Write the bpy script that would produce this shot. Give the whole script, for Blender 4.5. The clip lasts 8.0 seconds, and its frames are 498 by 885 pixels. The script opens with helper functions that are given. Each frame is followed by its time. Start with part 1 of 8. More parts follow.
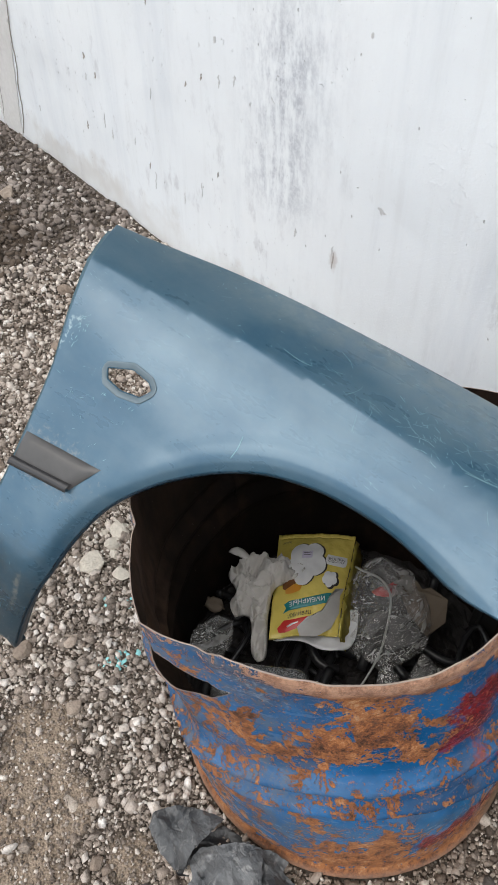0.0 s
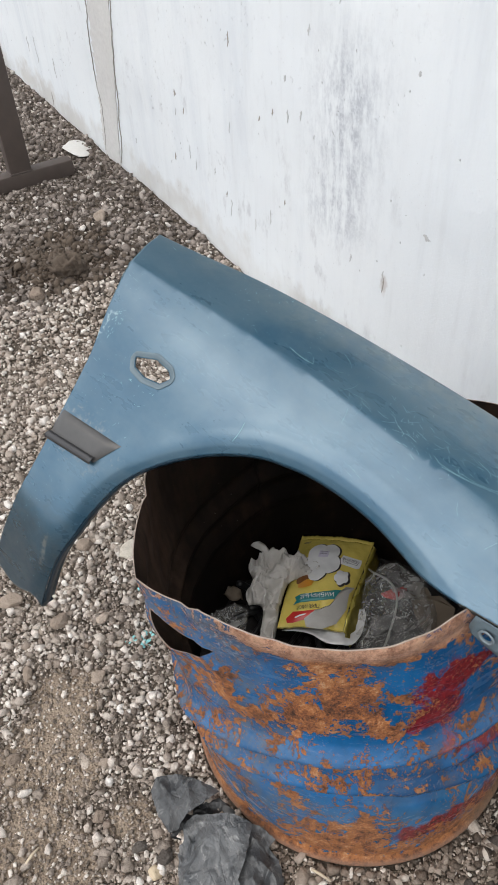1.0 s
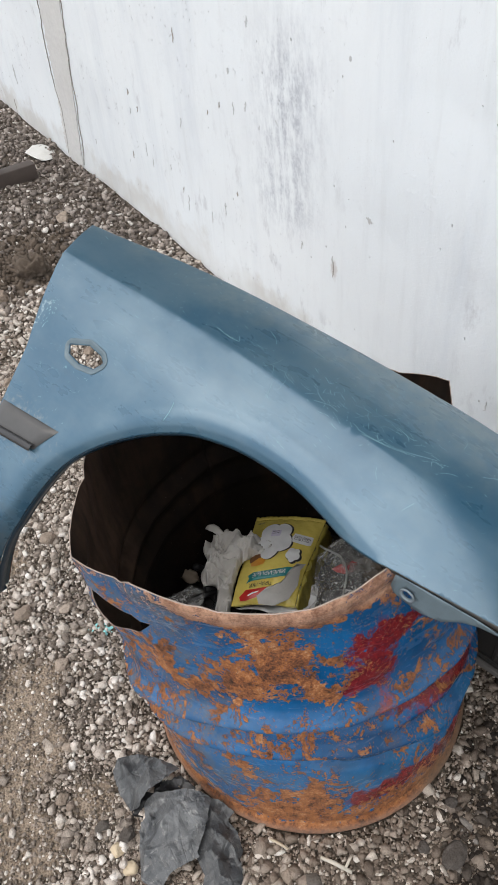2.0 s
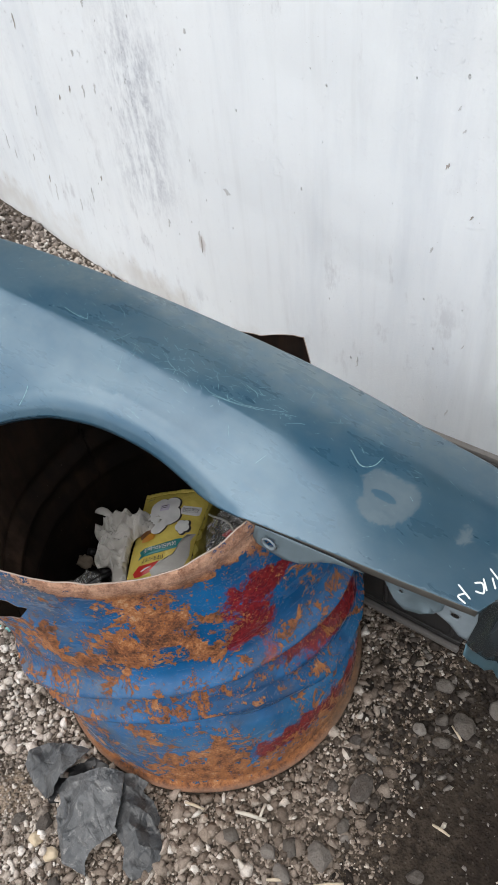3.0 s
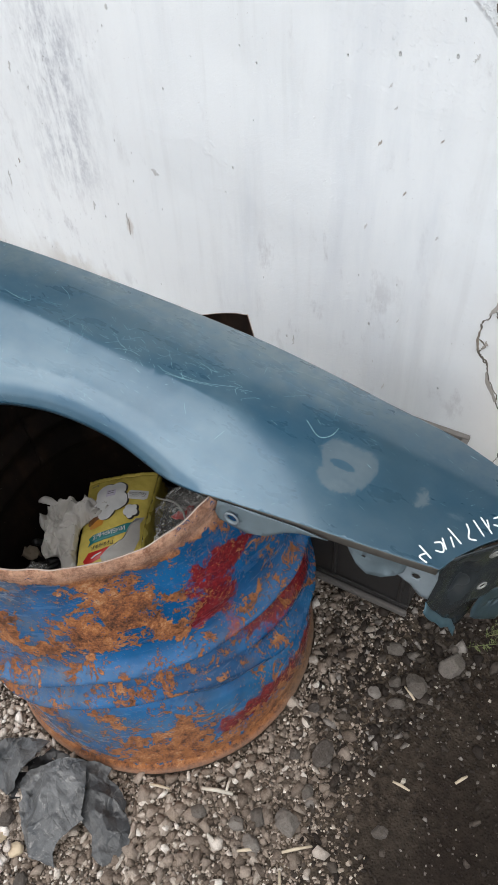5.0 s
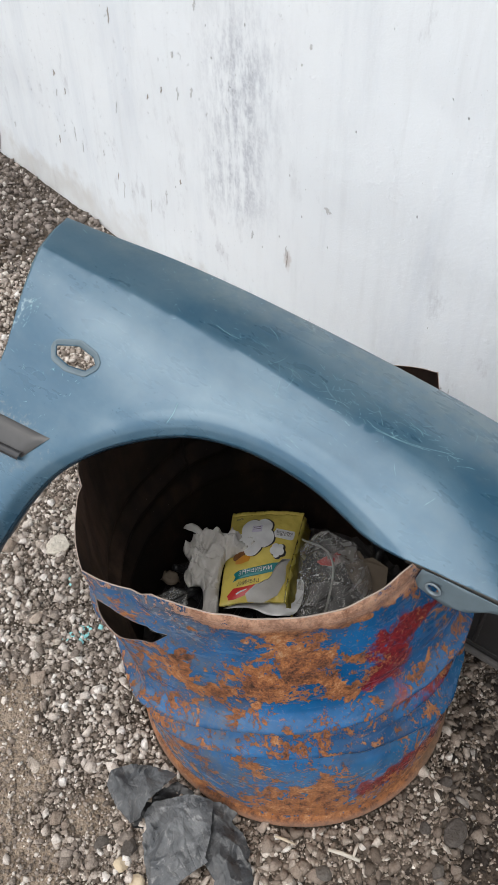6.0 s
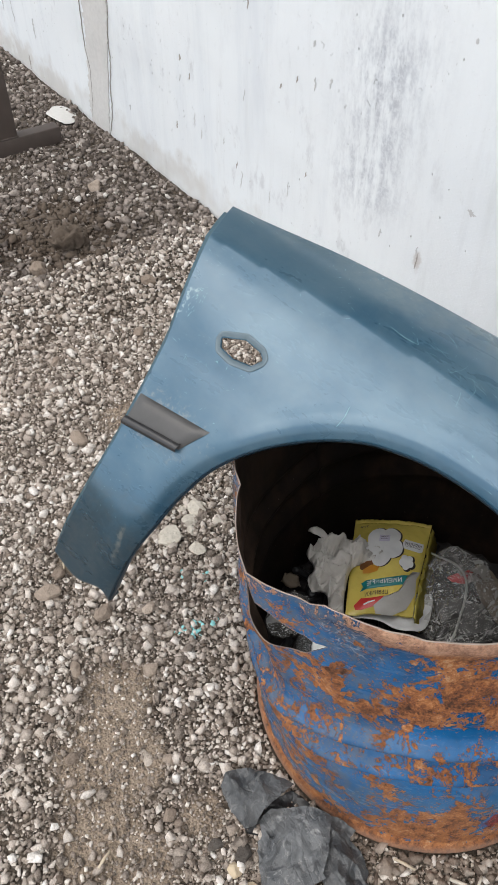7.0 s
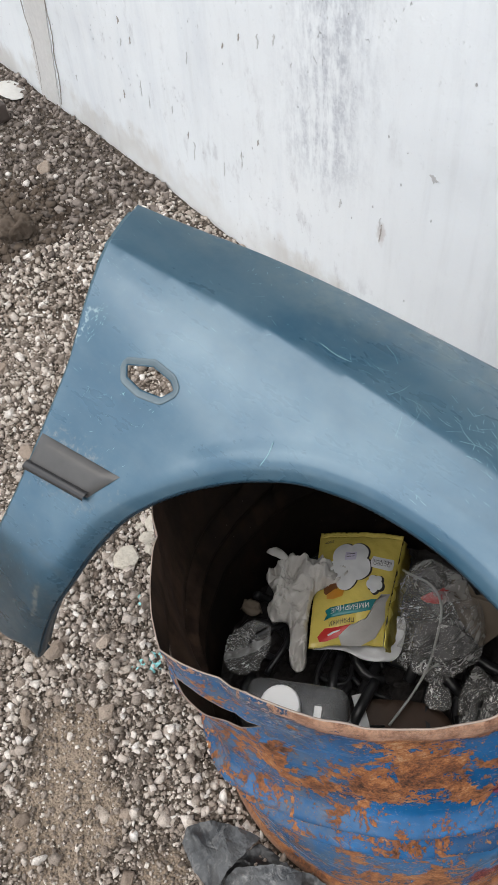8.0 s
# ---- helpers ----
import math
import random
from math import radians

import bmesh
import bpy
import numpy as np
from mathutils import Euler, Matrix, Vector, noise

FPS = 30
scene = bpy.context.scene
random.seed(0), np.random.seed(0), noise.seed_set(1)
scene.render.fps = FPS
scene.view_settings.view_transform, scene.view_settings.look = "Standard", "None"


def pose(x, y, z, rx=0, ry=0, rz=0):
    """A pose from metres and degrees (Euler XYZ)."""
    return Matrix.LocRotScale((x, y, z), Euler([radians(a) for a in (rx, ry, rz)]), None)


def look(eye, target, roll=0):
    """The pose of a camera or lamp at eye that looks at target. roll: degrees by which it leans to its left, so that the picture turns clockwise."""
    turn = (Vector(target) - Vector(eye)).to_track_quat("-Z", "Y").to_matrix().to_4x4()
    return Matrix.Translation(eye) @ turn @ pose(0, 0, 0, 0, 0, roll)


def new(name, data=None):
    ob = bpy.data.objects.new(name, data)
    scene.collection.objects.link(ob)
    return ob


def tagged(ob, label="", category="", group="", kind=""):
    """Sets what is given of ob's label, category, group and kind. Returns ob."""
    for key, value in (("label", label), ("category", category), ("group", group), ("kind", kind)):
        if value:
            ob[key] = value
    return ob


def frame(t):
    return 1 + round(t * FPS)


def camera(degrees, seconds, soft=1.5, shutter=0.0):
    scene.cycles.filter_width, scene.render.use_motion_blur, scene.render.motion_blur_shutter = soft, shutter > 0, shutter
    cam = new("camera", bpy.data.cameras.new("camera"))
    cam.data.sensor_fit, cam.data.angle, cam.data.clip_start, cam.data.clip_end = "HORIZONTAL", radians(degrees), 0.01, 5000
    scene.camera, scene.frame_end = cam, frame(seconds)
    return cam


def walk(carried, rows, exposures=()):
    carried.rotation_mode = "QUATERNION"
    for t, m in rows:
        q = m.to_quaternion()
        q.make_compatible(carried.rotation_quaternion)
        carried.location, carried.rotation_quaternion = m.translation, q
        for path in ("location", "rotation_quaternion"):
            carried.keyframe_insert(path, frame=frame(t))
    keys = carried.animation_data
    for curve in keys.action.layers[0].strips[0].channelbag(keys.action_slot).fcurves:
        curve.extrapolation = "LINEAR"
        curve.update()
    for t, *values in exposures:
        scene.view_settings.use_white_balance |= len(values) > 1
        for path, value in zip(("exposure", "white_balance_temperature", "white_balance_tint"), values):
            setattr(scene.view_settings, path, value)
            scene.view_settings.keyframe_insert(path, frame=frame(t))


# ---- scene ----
cam = camera(37.4, 8.0, soft=0.6)
PATH = [
    (0, (0.348, -0.499, 1.33), (-0.72, 0.348, -0.133), -0.3),
    (0.5, (0.453, -0.479, 1.353), (-0.74, 0.269, -0.067), -1.6),
    (1, (0.51, -0.466, 1.351), (-0.753, 0.218, -0.04), -3.3),
    (1.2, (0.53, -0.457, 1.348), (-0.747, 0.213, -0.037), -4.1),
    (2.3, (0.616, -0.393, 1.337), (-0.626, 0.326, -0.056), -6.7),
    (2.5, (0.632, -0.382, 1.335), (-0.577, 0.37, -0.07), -6.7),
    (3, (0.678, -0.356, 1.326), (-0.442, 0.478, -0.106), -6.9),
    (3.5, (0.716, -0.337, 1.316), (-0.301, 0.571, -0.147), -6.4),
    (4, (0.738, -0.34, 1.309), (-0.202, 0.619, -0.173), -5.3),
    (4.2, (0.735, -0.351, 1.31), (-0.182, 0.622, -0.178), -4.7),
    (5.3, (0.606, -0.426, 1.331), (-0.372, 0.53, -0.128), -2.1),
    (5.5, (0.573, -0.447, 1.337), (-0.436, 0.491, -0.112), -1.7),
    (6, (0.486, -0.509, 1.345), (-0.597, 0.378, -0.084), -0.5),
    (6.5, (0.408, -0.578, 1.34), (-0.725, 0.251, -0.084), 0.4),
    (7, (0.36, -0.616, 1.328), (-0.791, 0.158, -0.112), -0.0),
    (7.5, (0.325, -0.574, 1.309), (-0.808, 0.165, -0.164), -0.9),
    (8, (0.289, -0.422, 1.289), (-0.817, 0.274, -0.225), -5.2),
]
walk(cam, [(t, look(eye, target, roll)) for t, eye, target, roll in PATH], [(0, 0.16), (8, 0.16)])

# ---- world and light ----
world = bpy.data.worlds.new("overcast_sky")
scene.world = world
world.use_nodes = True
wn = world.node_tree
sky = wn.nodes.new("ShaderNodeTexSky")
sky.sky_type = "NISHITA"
sky.sun_disc = False
sky.sun_elevation, sky.sun_rotation = radians(62), radians(-150)
sky.air_density, sky.dust_density, sky.ozone_density = 1.0, 4.0, 1.0
grey = wn.nodes.new("ShaderNodeMix")
grey.data_type = "RGBA"
grey.inputs["Factor"].default_value = 0.72
grey.inputs["B"].default_value = (10.2, 10.6, 11.1, 1)
wn.links.new(sky.outputs["Color"], grey.inputs["A"])
wn.links.new(grey.outputs["Result"], wn.nodes["Background"].inputs["Color"])
wn.nodes["Background"].inputs["Strength"].default_value = 0.15

sun_data = bpy.data.lights.new("sun", "SUN")
sun_data.energy, sun_data.angle, sun_data.color = 1.15, radians(55), (1.0, 0.96, 0.9)
sun = new("sun", sun_data)
sun.matrix_world = look((0.9, -2.2, 5.0), (0, 0, 0))


# ---- mesh helpers ----
def link_mesh(name, me, mats, parent=None, label="", smooth=True):
    for m in mats if isinstance(mats, (list, tuple)) else [mats]:
        me.materials.append(m)
    if smooth:
        me.polygons.foreach_set("use_smooth", [True] * len(me.polygons))
    ob = new(name, me)
    ob.parent = parent
    if label:
        ob["label"] = label
    return ob


def part(name, bm, mats, parent=None, label="", smooth=True):
    me = bpy.data.meshes.new(name)
    bm.to_mesh(me)
    bm.free()
    return link_mesh(name, me, mats, parent, label, smooth)


def from_lists(name, verts, faces, mats, parent=None, label="", smooth=True):
    me = bpy.data.meshes.new(name)
    me.from_pydata([tuple(map(float, v)) for v in verts], [], faces)
    me.update()
    return link_mesh(name, me, mats, parent, label, smooth)


def box_bm(x0, x1, y0, y1, z0, z1, bevel=0.0, segments=2):
    bm = bmesh.new()
    bmesh.ops.create_cube(bm, size=1.0)
    for v in bm.verts:
        v.co = Vector(((x0 + x1) / 2 + v.co.x * (x1 - x0), (y0 + y1) / 2 + v.co.y * (y1 - y0), (z0 + z1) / 2 + v.co.z * (z1 - z0)))
    if bevel:
        bmesh.ops.bevel(bm, geom=bm.edges[:], offset=bevel, segments=segments, affect="EDGES", profile=0.6)
    return bm


def tube(points, radius, sides=8, cap=True):
    """A round tube along points, as vertex and face lists."""
    pts = [Vector(p) for p in points]
    verts, faces = [], []
    ref = Vector((0.31, 0.17, 0.93))
    for i, p in enumerate(pts):
        d = (pts[min(i + 1, len(pts) - 1)] - pts[max(i - 1, 0)]).normalized()
        u = d.cross(ref).normalized()
        w = d.cross(u)
        r = radius[i] if isinstance(radius, (list, tuple)) else radius
        for k in range(sides):
            a = 2 * math.pi * k / sides
            verts.append(p + (math.cos(a) * u + math.sin(a) * w) * r)
    for i in range(len(pts) - 1):
        for k in range(sides):
            a, b = i * sides + k, i * sides + (k + 1) % sides
            faces.append((a, b, b + sides, a + sides))
    if cap:
        faces.append(tuple(reversed(range(sides))))
        faces.append(tuple(range(len(verts) - sides, len(verts))))
    return verts, faces


def solid(ob, thickness, offset=-1.0):
    m = ob.modifiers.new("thickness", "SOLIDIFY")
    m.thickness, m.offset, m.use_even_offset = thickness, offset, False
    return ob


def smooth_line(points, n):
    """Catmull-Rom through points, n samples evenly by length."""
    p = np.array(points, float)
    q = np.vstack([2 * p[0] - p[1], p, 2 * p[-1] - p[-2]])
    out = []
    for i in range(1, len(q) - 2):
        t = np.linspace(0, 1, 24, endpoint=False)[:, None]
        a, b, c, d = q[i - 1], q[i], q[i + 1], q[i + 2]
        out.append(0.5 * (2 * b + (c - a) * t + (2 * a - 5 * b + 4 * c - d) * t**2 + (3 * b - a - 3 * c + d) * t**3))
    out = np.vstack(out + [p[-1:]])
    s = np.r_[0, np.cumsum(np.linalg.norm(np.diff(out, axis=0), axis=1))]
    w = np.linspace(0, s[-1], n)
    return np.stack([np.interp(w, s, out[:, k]) for k in range(p.shape[1])], 1)


# ---- materials ----
class Nodes:
    """A small writer of node materials."""

    def __init__(self, name):
        self.mat = bpy.data.materials.new(name)
        self.mat.use_nodes = True
        self.tree = self.mat.node_tree
        self.bsdf = self.tree.nodes["Principled BSDF"]
        self.coord = self.tree.nodes.new("ShaderNodeTexCoord").outputs["Object"]

    def put(self, socket, value):
        if isinstance(value, bpy.types.NodeSocket):
            self.tree.links.new(value, socket)
        else:
            if isinstance(value, (tuple, list)) and len(value) == 3 and socket.type == "RGBA":
                value = (*value, 1)
            socket.default_value = value

    def math(self, op, a, b=0.0, c=0.0):
        n = self.tree.nodes.new("ShaderNodeMath")
        n.operation = op
        for s, v in zip(n.inputs, (a, b, c)):
            self.put(s, v)
        return n.outputs[0]

    def scaled(self, scale, shift=(0, 0, 0), src=None):
        n = self.tree.nodes.new("ShaderNodeMapping")
        n.inputs["Scale"].default_value, n.inputs["Location"].default_value = scale, shift
        self.tree.links.new(src or self.coord, n.inputs["Vector"])
        return n.outputs[0]

    def noise(self, scale, detail=4.0, rough=0.55, src=None, warp=0.0):
        n = self.tree.nodes.new("ShaderNodeTexNoise")
        n.inputs["Scale"].default_value, n.inputs["Detail"].default_value, n.inputs["Roughness"].default_value = scale, detail, rough
        n.inputs["Distortion"].default_value = warp
        self.tree.links.new(src or self.coord, n.inputs["Vector"])
        return n.outputs["Fac"]

    def voronoi(self, scale, src=None, feature="F1", out="Distance"):
        n = self.tree.nodes.new("ShaderNodeTexVoronoi")
        n.feature = feature
        n.inputs["Scale"].default_value = scale
        self.tree.links.new(src or self.coord, n.inputs["Vector"])
        return n.outputs[out]

    def ramp(self, x, lo, hi, a=0.0, b=1.0):
        n = self.tree.nodes.new("ShaderNodeMapRange")
        n.interpolation_type = "SMOOTHSTEP"
        self.put(n.inputs["Value"], x)
        for key, v in (("From Min", lo), ("From Max", hi), ("To Min", a), ("To Max", b)):
            self.put(n.inputs[key], v)
        return n.outputs["Result"]

    def mix(self, f, a, b):
        n = self.tree.nodes.new("ShaderNodeMix")
        n.data_type = "RGBA"
        for key, v in (("Factor", f), ("A", a), ("B", b)):
            self.put(n.inputs[key], v)
        return n.outputs["Result"]

    def xyz(self):
        n = self.tree.nodes.new("ShaderNodeSeparateXYZ")
        self.tree.links.new(self.coord, n.inputs[0])
        return n.outputs

    def island(self):
        return self.tree.nodes.new("ShaderNodeNewGeometry").outputs["Random Per Island"]

    def chance(self):
        return self.tree.nodes.new("ShaderNodeObjectInfo").outputs["Random"]

    def colours(self, f, *stops):
        n = self.tree.nodes.new("ShaderNodeValToRGB")
        while len(n.color_ramp.elements) < len(stops):
            n.color_ramp.elements.new(0.5)
        for e, (p, c) in zip(n.color_ramp.elements, stops):
            e.position, e.color = p, (*c, 1)
        self.put(n.inputs[0], f)
        return n.outputs[0]

    def bump(self, height, strength=0.3, distance=0.002, under=None):
        n = self.tree.nodes.new("ShaderNodeBump")
        n.inputs["Strength"].default_value, n.inputs["Distance"].default_value = strength, distance
        self.put(n.inputs["Height"], height)
        if under:
            self.tree.links.new(under, n.inputs["Normal"])
        return n.outputs[0]

    def done(self, colour, rough=0.6, metal=0.0, normal=None, **more):
        b = self.bsdf
        self.put(b.inputs["Base Color"], colour)
        self.put(b.inputs["Roughness"], rough)
        self.put(b.inputs["Metallic"], metal)
        if normal:
            self.put(b.inputs["Normal"], normal)
        for key, v in more.items():
            self.put(b.inputs[key.replace("_", " ")], v)
        return self.mat


def simple(name, colour, rough=0.6, metal=0.0, vary=0.25, scale=60.0, bump=0.15, depth=0.001, **more):
    n = Nodes(name)
    f = n.noise(scale, 5)
    g = n.noise(scale * 0.13, 3)
    dark, light = [tuple(min(1.0, c * k) for c in colour) for k in (1 - vary, 1 + vary)]
    c = n.mix(n.math("MULTIPLY_ADD", f, 0.6, n.math("MULTIPLY", g, 0.4)), dark, light)
    return n.done(c, n.ramp(g, 0.3, 0.7, rough * 0.85, min(1, rough * 1.15)), metal, n.bump(f, bump, depth), **more)


def wall_material():
    n = Nodes("whitewashed_plaster")
    x, y, z = n.xyz()
    fine = n.noise(160, 6, 0.6)
    trowel = n.noise(7, 4, 0.5)
    drip = n.noise(1.0, 5, 0.6, n.scaled((26, 1, 2.2)))
    drip2 = n.noise(1.0, 4, 0.6, n.scaled((60, 1, 20)))
    cloud = n.noise(2.1, 4, 0.6)
    # grey run-off streak
    gx = n.math("DIVIDE", n.math("ADD", x, n.math("MULTIPLY_ADD", z, -0.12, 1.0)), 0.125)
    bell = n.math("EXPONENT", n.math("MULTIPLY", n.math("MULTIPLY", gx, gx), -1.0))
    tall = n.math("MULTIPLY", n.ramp(z, 0.28, 0.45), n.ramp(z, 0.98, 0.72))
    streak = n.math("MULTIPLY", n.math("MULTIPLY", bell, tall), n.ramp(n.math("MULTIPLY_ADD", drip2, 0.5, n.math("MULTIPLY_ADD", drip, 0.3, n.math("MULTIPLY", n.noise(13, 5, 0.65), 0.35))), 0.45, 0.70))
    faint = n.math("MULTIPLY", n.ramp(drip, 0.5, 0.75), n.ramp(cloud, 0.4, 0.65, 0.08, 0.4))
    # small knocks and flakes through the paint
    chips = n.noise(1.0, 3, 0.55, n.scaled((78, 1, 60)))
    where = n.noise(3.4, 3, 0.6)
    chip = n.math("MULTIPLY", n.ramp(n.math("MULTIPLY_ADD", n.noise(330, 4, 0.7), 0.16, chips), 0.758, 0.800), n.math("MULTIPLY", n.ramp(where, 0.46, 0.62, 0.08, 1.0), n.ramp(x, -0.4, -1.0, 0.10, 1.0)))
    low = n.math("MULTIPLY", n.ramp(n.math("MULTIPLY_ADD", n.noise(9, 4, 0.6), 0.3, n.math("MULTIPLY", z, -1.0)), 0.0, 0.1), n.ramp(n.noise(4, 3), 0.35, 0.6, 0.25, 0.8))
    c = n.mix(n.ramp(cloud, 0.3, 0.75, 0.0, 0.35), (0.785, 0.815, 0.828), (0.68, 0.722, 0.755))
    c = n.mix(n.math("MULTIPLY", faint, 0.55), c, (0.52, 0.53, 0.53))
    c = n.mix(n.math("MULTIPLY", n.math("MULTIPLY", streak, n.ramp(n.noise(95, 6, 0.7), 0.38, 0.58, 0.5, 1.0)), 0.80), c, (0.36, 0.38, 0.425))
    c = n.mix(n.math("MULTIPLY", n.ramp(n.noise(1.0, 6, 0.65, n.scaled((5.5, 1, 0.9), (4, 0, 2))), 0.5, 0.72), 0.45), c, (0.60, 0.64, 0.685))
    c = n.mix(n.math("MULTIPLY", chip, 0.42), c, (0.38, 0.375, 0.36))
    smudge = n.math("MULTIPLY", n.ramp(n.noise(1.0, 6, 0.68, n.scaled((17, 1, 8), (2, 0, 5))), 0.56, 0.70), n.ramp(n.noise(2.7, 3), 0.45, 0.62, 0.1, 0.55))
    c = n.mix(smudge, c, (0.50, 0.51, 0.53))
    su, sv = n.math("DIVIDE", n.math("ADD", x, 0.73), 0.020), n.math("DIVIDE", n.math("SUBTRACT", z, 0.325), 0.035)
    stain = n.math("EXPONENT", n.math("MULTIPLY", n.math("ADD", n.math("MULTIPLY", su, su), n.math("MULTIPLY", sv, sv)), -1.0))
    c = n.mix(n.math("MULTIPLY", n.ramp(n.math("MULTIPLY_ADD", n.noise(70, 6, 0.7), 0.7, n.math("MULTIPLY", stain, 0.5)), 0.52, 0.78), n.math("MULTIPLY", stain, 0.7)), c, (0.50, 0.455, 0.43))
    speck = n.math("MULTIPLY", n.ramp(n.noise(210, 3, 0.6), 0.70, 0.74), n.ramp(n.noise(5, 3), 0.40, 0.6, 0.15, 0.7))
    c = n.mix(speck, c, (0.42, 0.41, 0.40))
    pits = n.math("MULTIPLY", n.ramp(n.voronoi(34, n.scaled((1, 1, 0.75))), 0.10, 0.07), n.ramp(n.noise(31, 2), 0.56, 0.60))
    c = n.mix(n.math("MULTIPLY", pits, 0.65), c, (0.34, 0.34, 0.335))
    c = n.mix(n.math("MULTIPLY", low, 0.6), c, (0.44, 0.39, 0.33))
    # rough-cast field beyond the crack
    off = n.math("SUBTRACT", z, 0.71)
    edge = n.math("MULTIPLY_ADD", n.noise(14, 4), 0.03, n.math("MULTIPLY_ADD", n.math("MULTIPLY", off, off), 2.2, x))
    cast = n.math("MULTIPLY", n.ramp(edge, 0.306, 0.318), n.ramp(n.math("MULTIPLY_ADD", n.noise(10, 4), 0.05, n.math("MULTIPLY_ADD", x, -0.5, z)), 0.455, 0.475))
    cream = n.math("MULTIPLY", n.ramp(x, 0.20, 0.34), n.ramp(z, 0.62, 0.55))
    c = n.mix(n.math("MULTIPLY", cream, 0.7), c, (0.80, 0.775, 0.735))
    h = n.math("MULTIPLY_ADD", trowel, 2.0, n.math("MULTIPLY_ADD", n.noise(330, 4, 0.6), 0.05, n.math("MULTIPLY", fine, 0.20)))
    h = n.math("MULTIPLY_ADD", n.math("MULTIPLY", n.ramp(n.noise(120, 3, 0.5), 0.56, 0.80), n.ramp(n.noise(6, 3), 0.42, 0.6)), 0.14, h)
    h = n.math("MULTIPLY_ADD", n.math("MAXIMUM", chip, pits), -0.7, h)
    h = n.math("MULTIPLY_ADD", n.math("MULTIPLY", cast, n.noise(170, 4, 0.66)), 1.0, h)
    h = n.math("MULTIPLY_ADD", n.ramp(n.noise(38, 3), 0.56, 0.80), n.ramp(where, 0.5, 0.7, 0.0, 0.3), h)
    return n.done(c, 0.82, 0.0, n.bump(h, 0.9, 0.005))


# worn-through and sound fields of the drum's paint: degrees round, height, half width, half height, strength
RUST_FIELDS = [(-33, 0.470, 8, 0.050, 0.19), (-25, 0.400, 7, 0.020, 0.20), (-38, 0.530, 4, 0.040, 0.16), (-43, 0.425, 7, 0.030, 0.17), (-19, 0.465, 5, 0.022, 0.10), (-15, 0.430, 3, 0.020, 0.12), (-60, 0.388, 9, 0.020, 0.16), (-67, 0.425, 4, 0.032, 0.14),
               (-50, 0.388, 6, 0.022, 0.16), (-10, 0.560, 7, 0.025, 0.13), (-2, 0.520, 4, 0.030, 0.09), (-42, 0.075, 20, 0.050, 0.17), (-53, 0.190, 5, 0.028, 0.12), (-30, 0.150, 5, 0.055, 0.14), (-41, 0.287, 4, 0.010, 0.14), (-28, 0.268, 4, 0.014, 0.16),
               (-78, 0.170, 8, 0.035, 0.10), (-88, 0.250, 9, 0.070, 0.08), (-64, 0.215, 6, 0.012, 0.10), (5, 0.060, 22, 0.045, 0.09), (8, 0.225, 4, 0.012, 0.09), (-2, 0.190, 4, 0.012, 0.09), (16, 0.300, 4, 0.015, 0.10), (12, 0.420, 3, 0.040, 0.09), (-86, 0.420, 6, 0.020, 0.09)]
SOUND_FIELDS = [(-35, 0.374, 13, 0.011, 0.16), (-21, 0.505, 5, 0.018, 0.11), (-27, 0.445, 3, 0.010, 0.08), (-60, 0.500, 10, 0.045, 0.07), (2, 0.410, 5, 0.040, 0.10), (-36, 0.232, 14, 0.016, 0.11), (-62, 0.150, 4, 0.016, 0.10), (-48, 0.130, 3, 0.014, 0.08), (-25, 0.110, 3, 0.018, 0.10), (-16, 0.215, 6, 0.025, 0.10), (-55, 0.335, 12, 0.012, 0.07)]


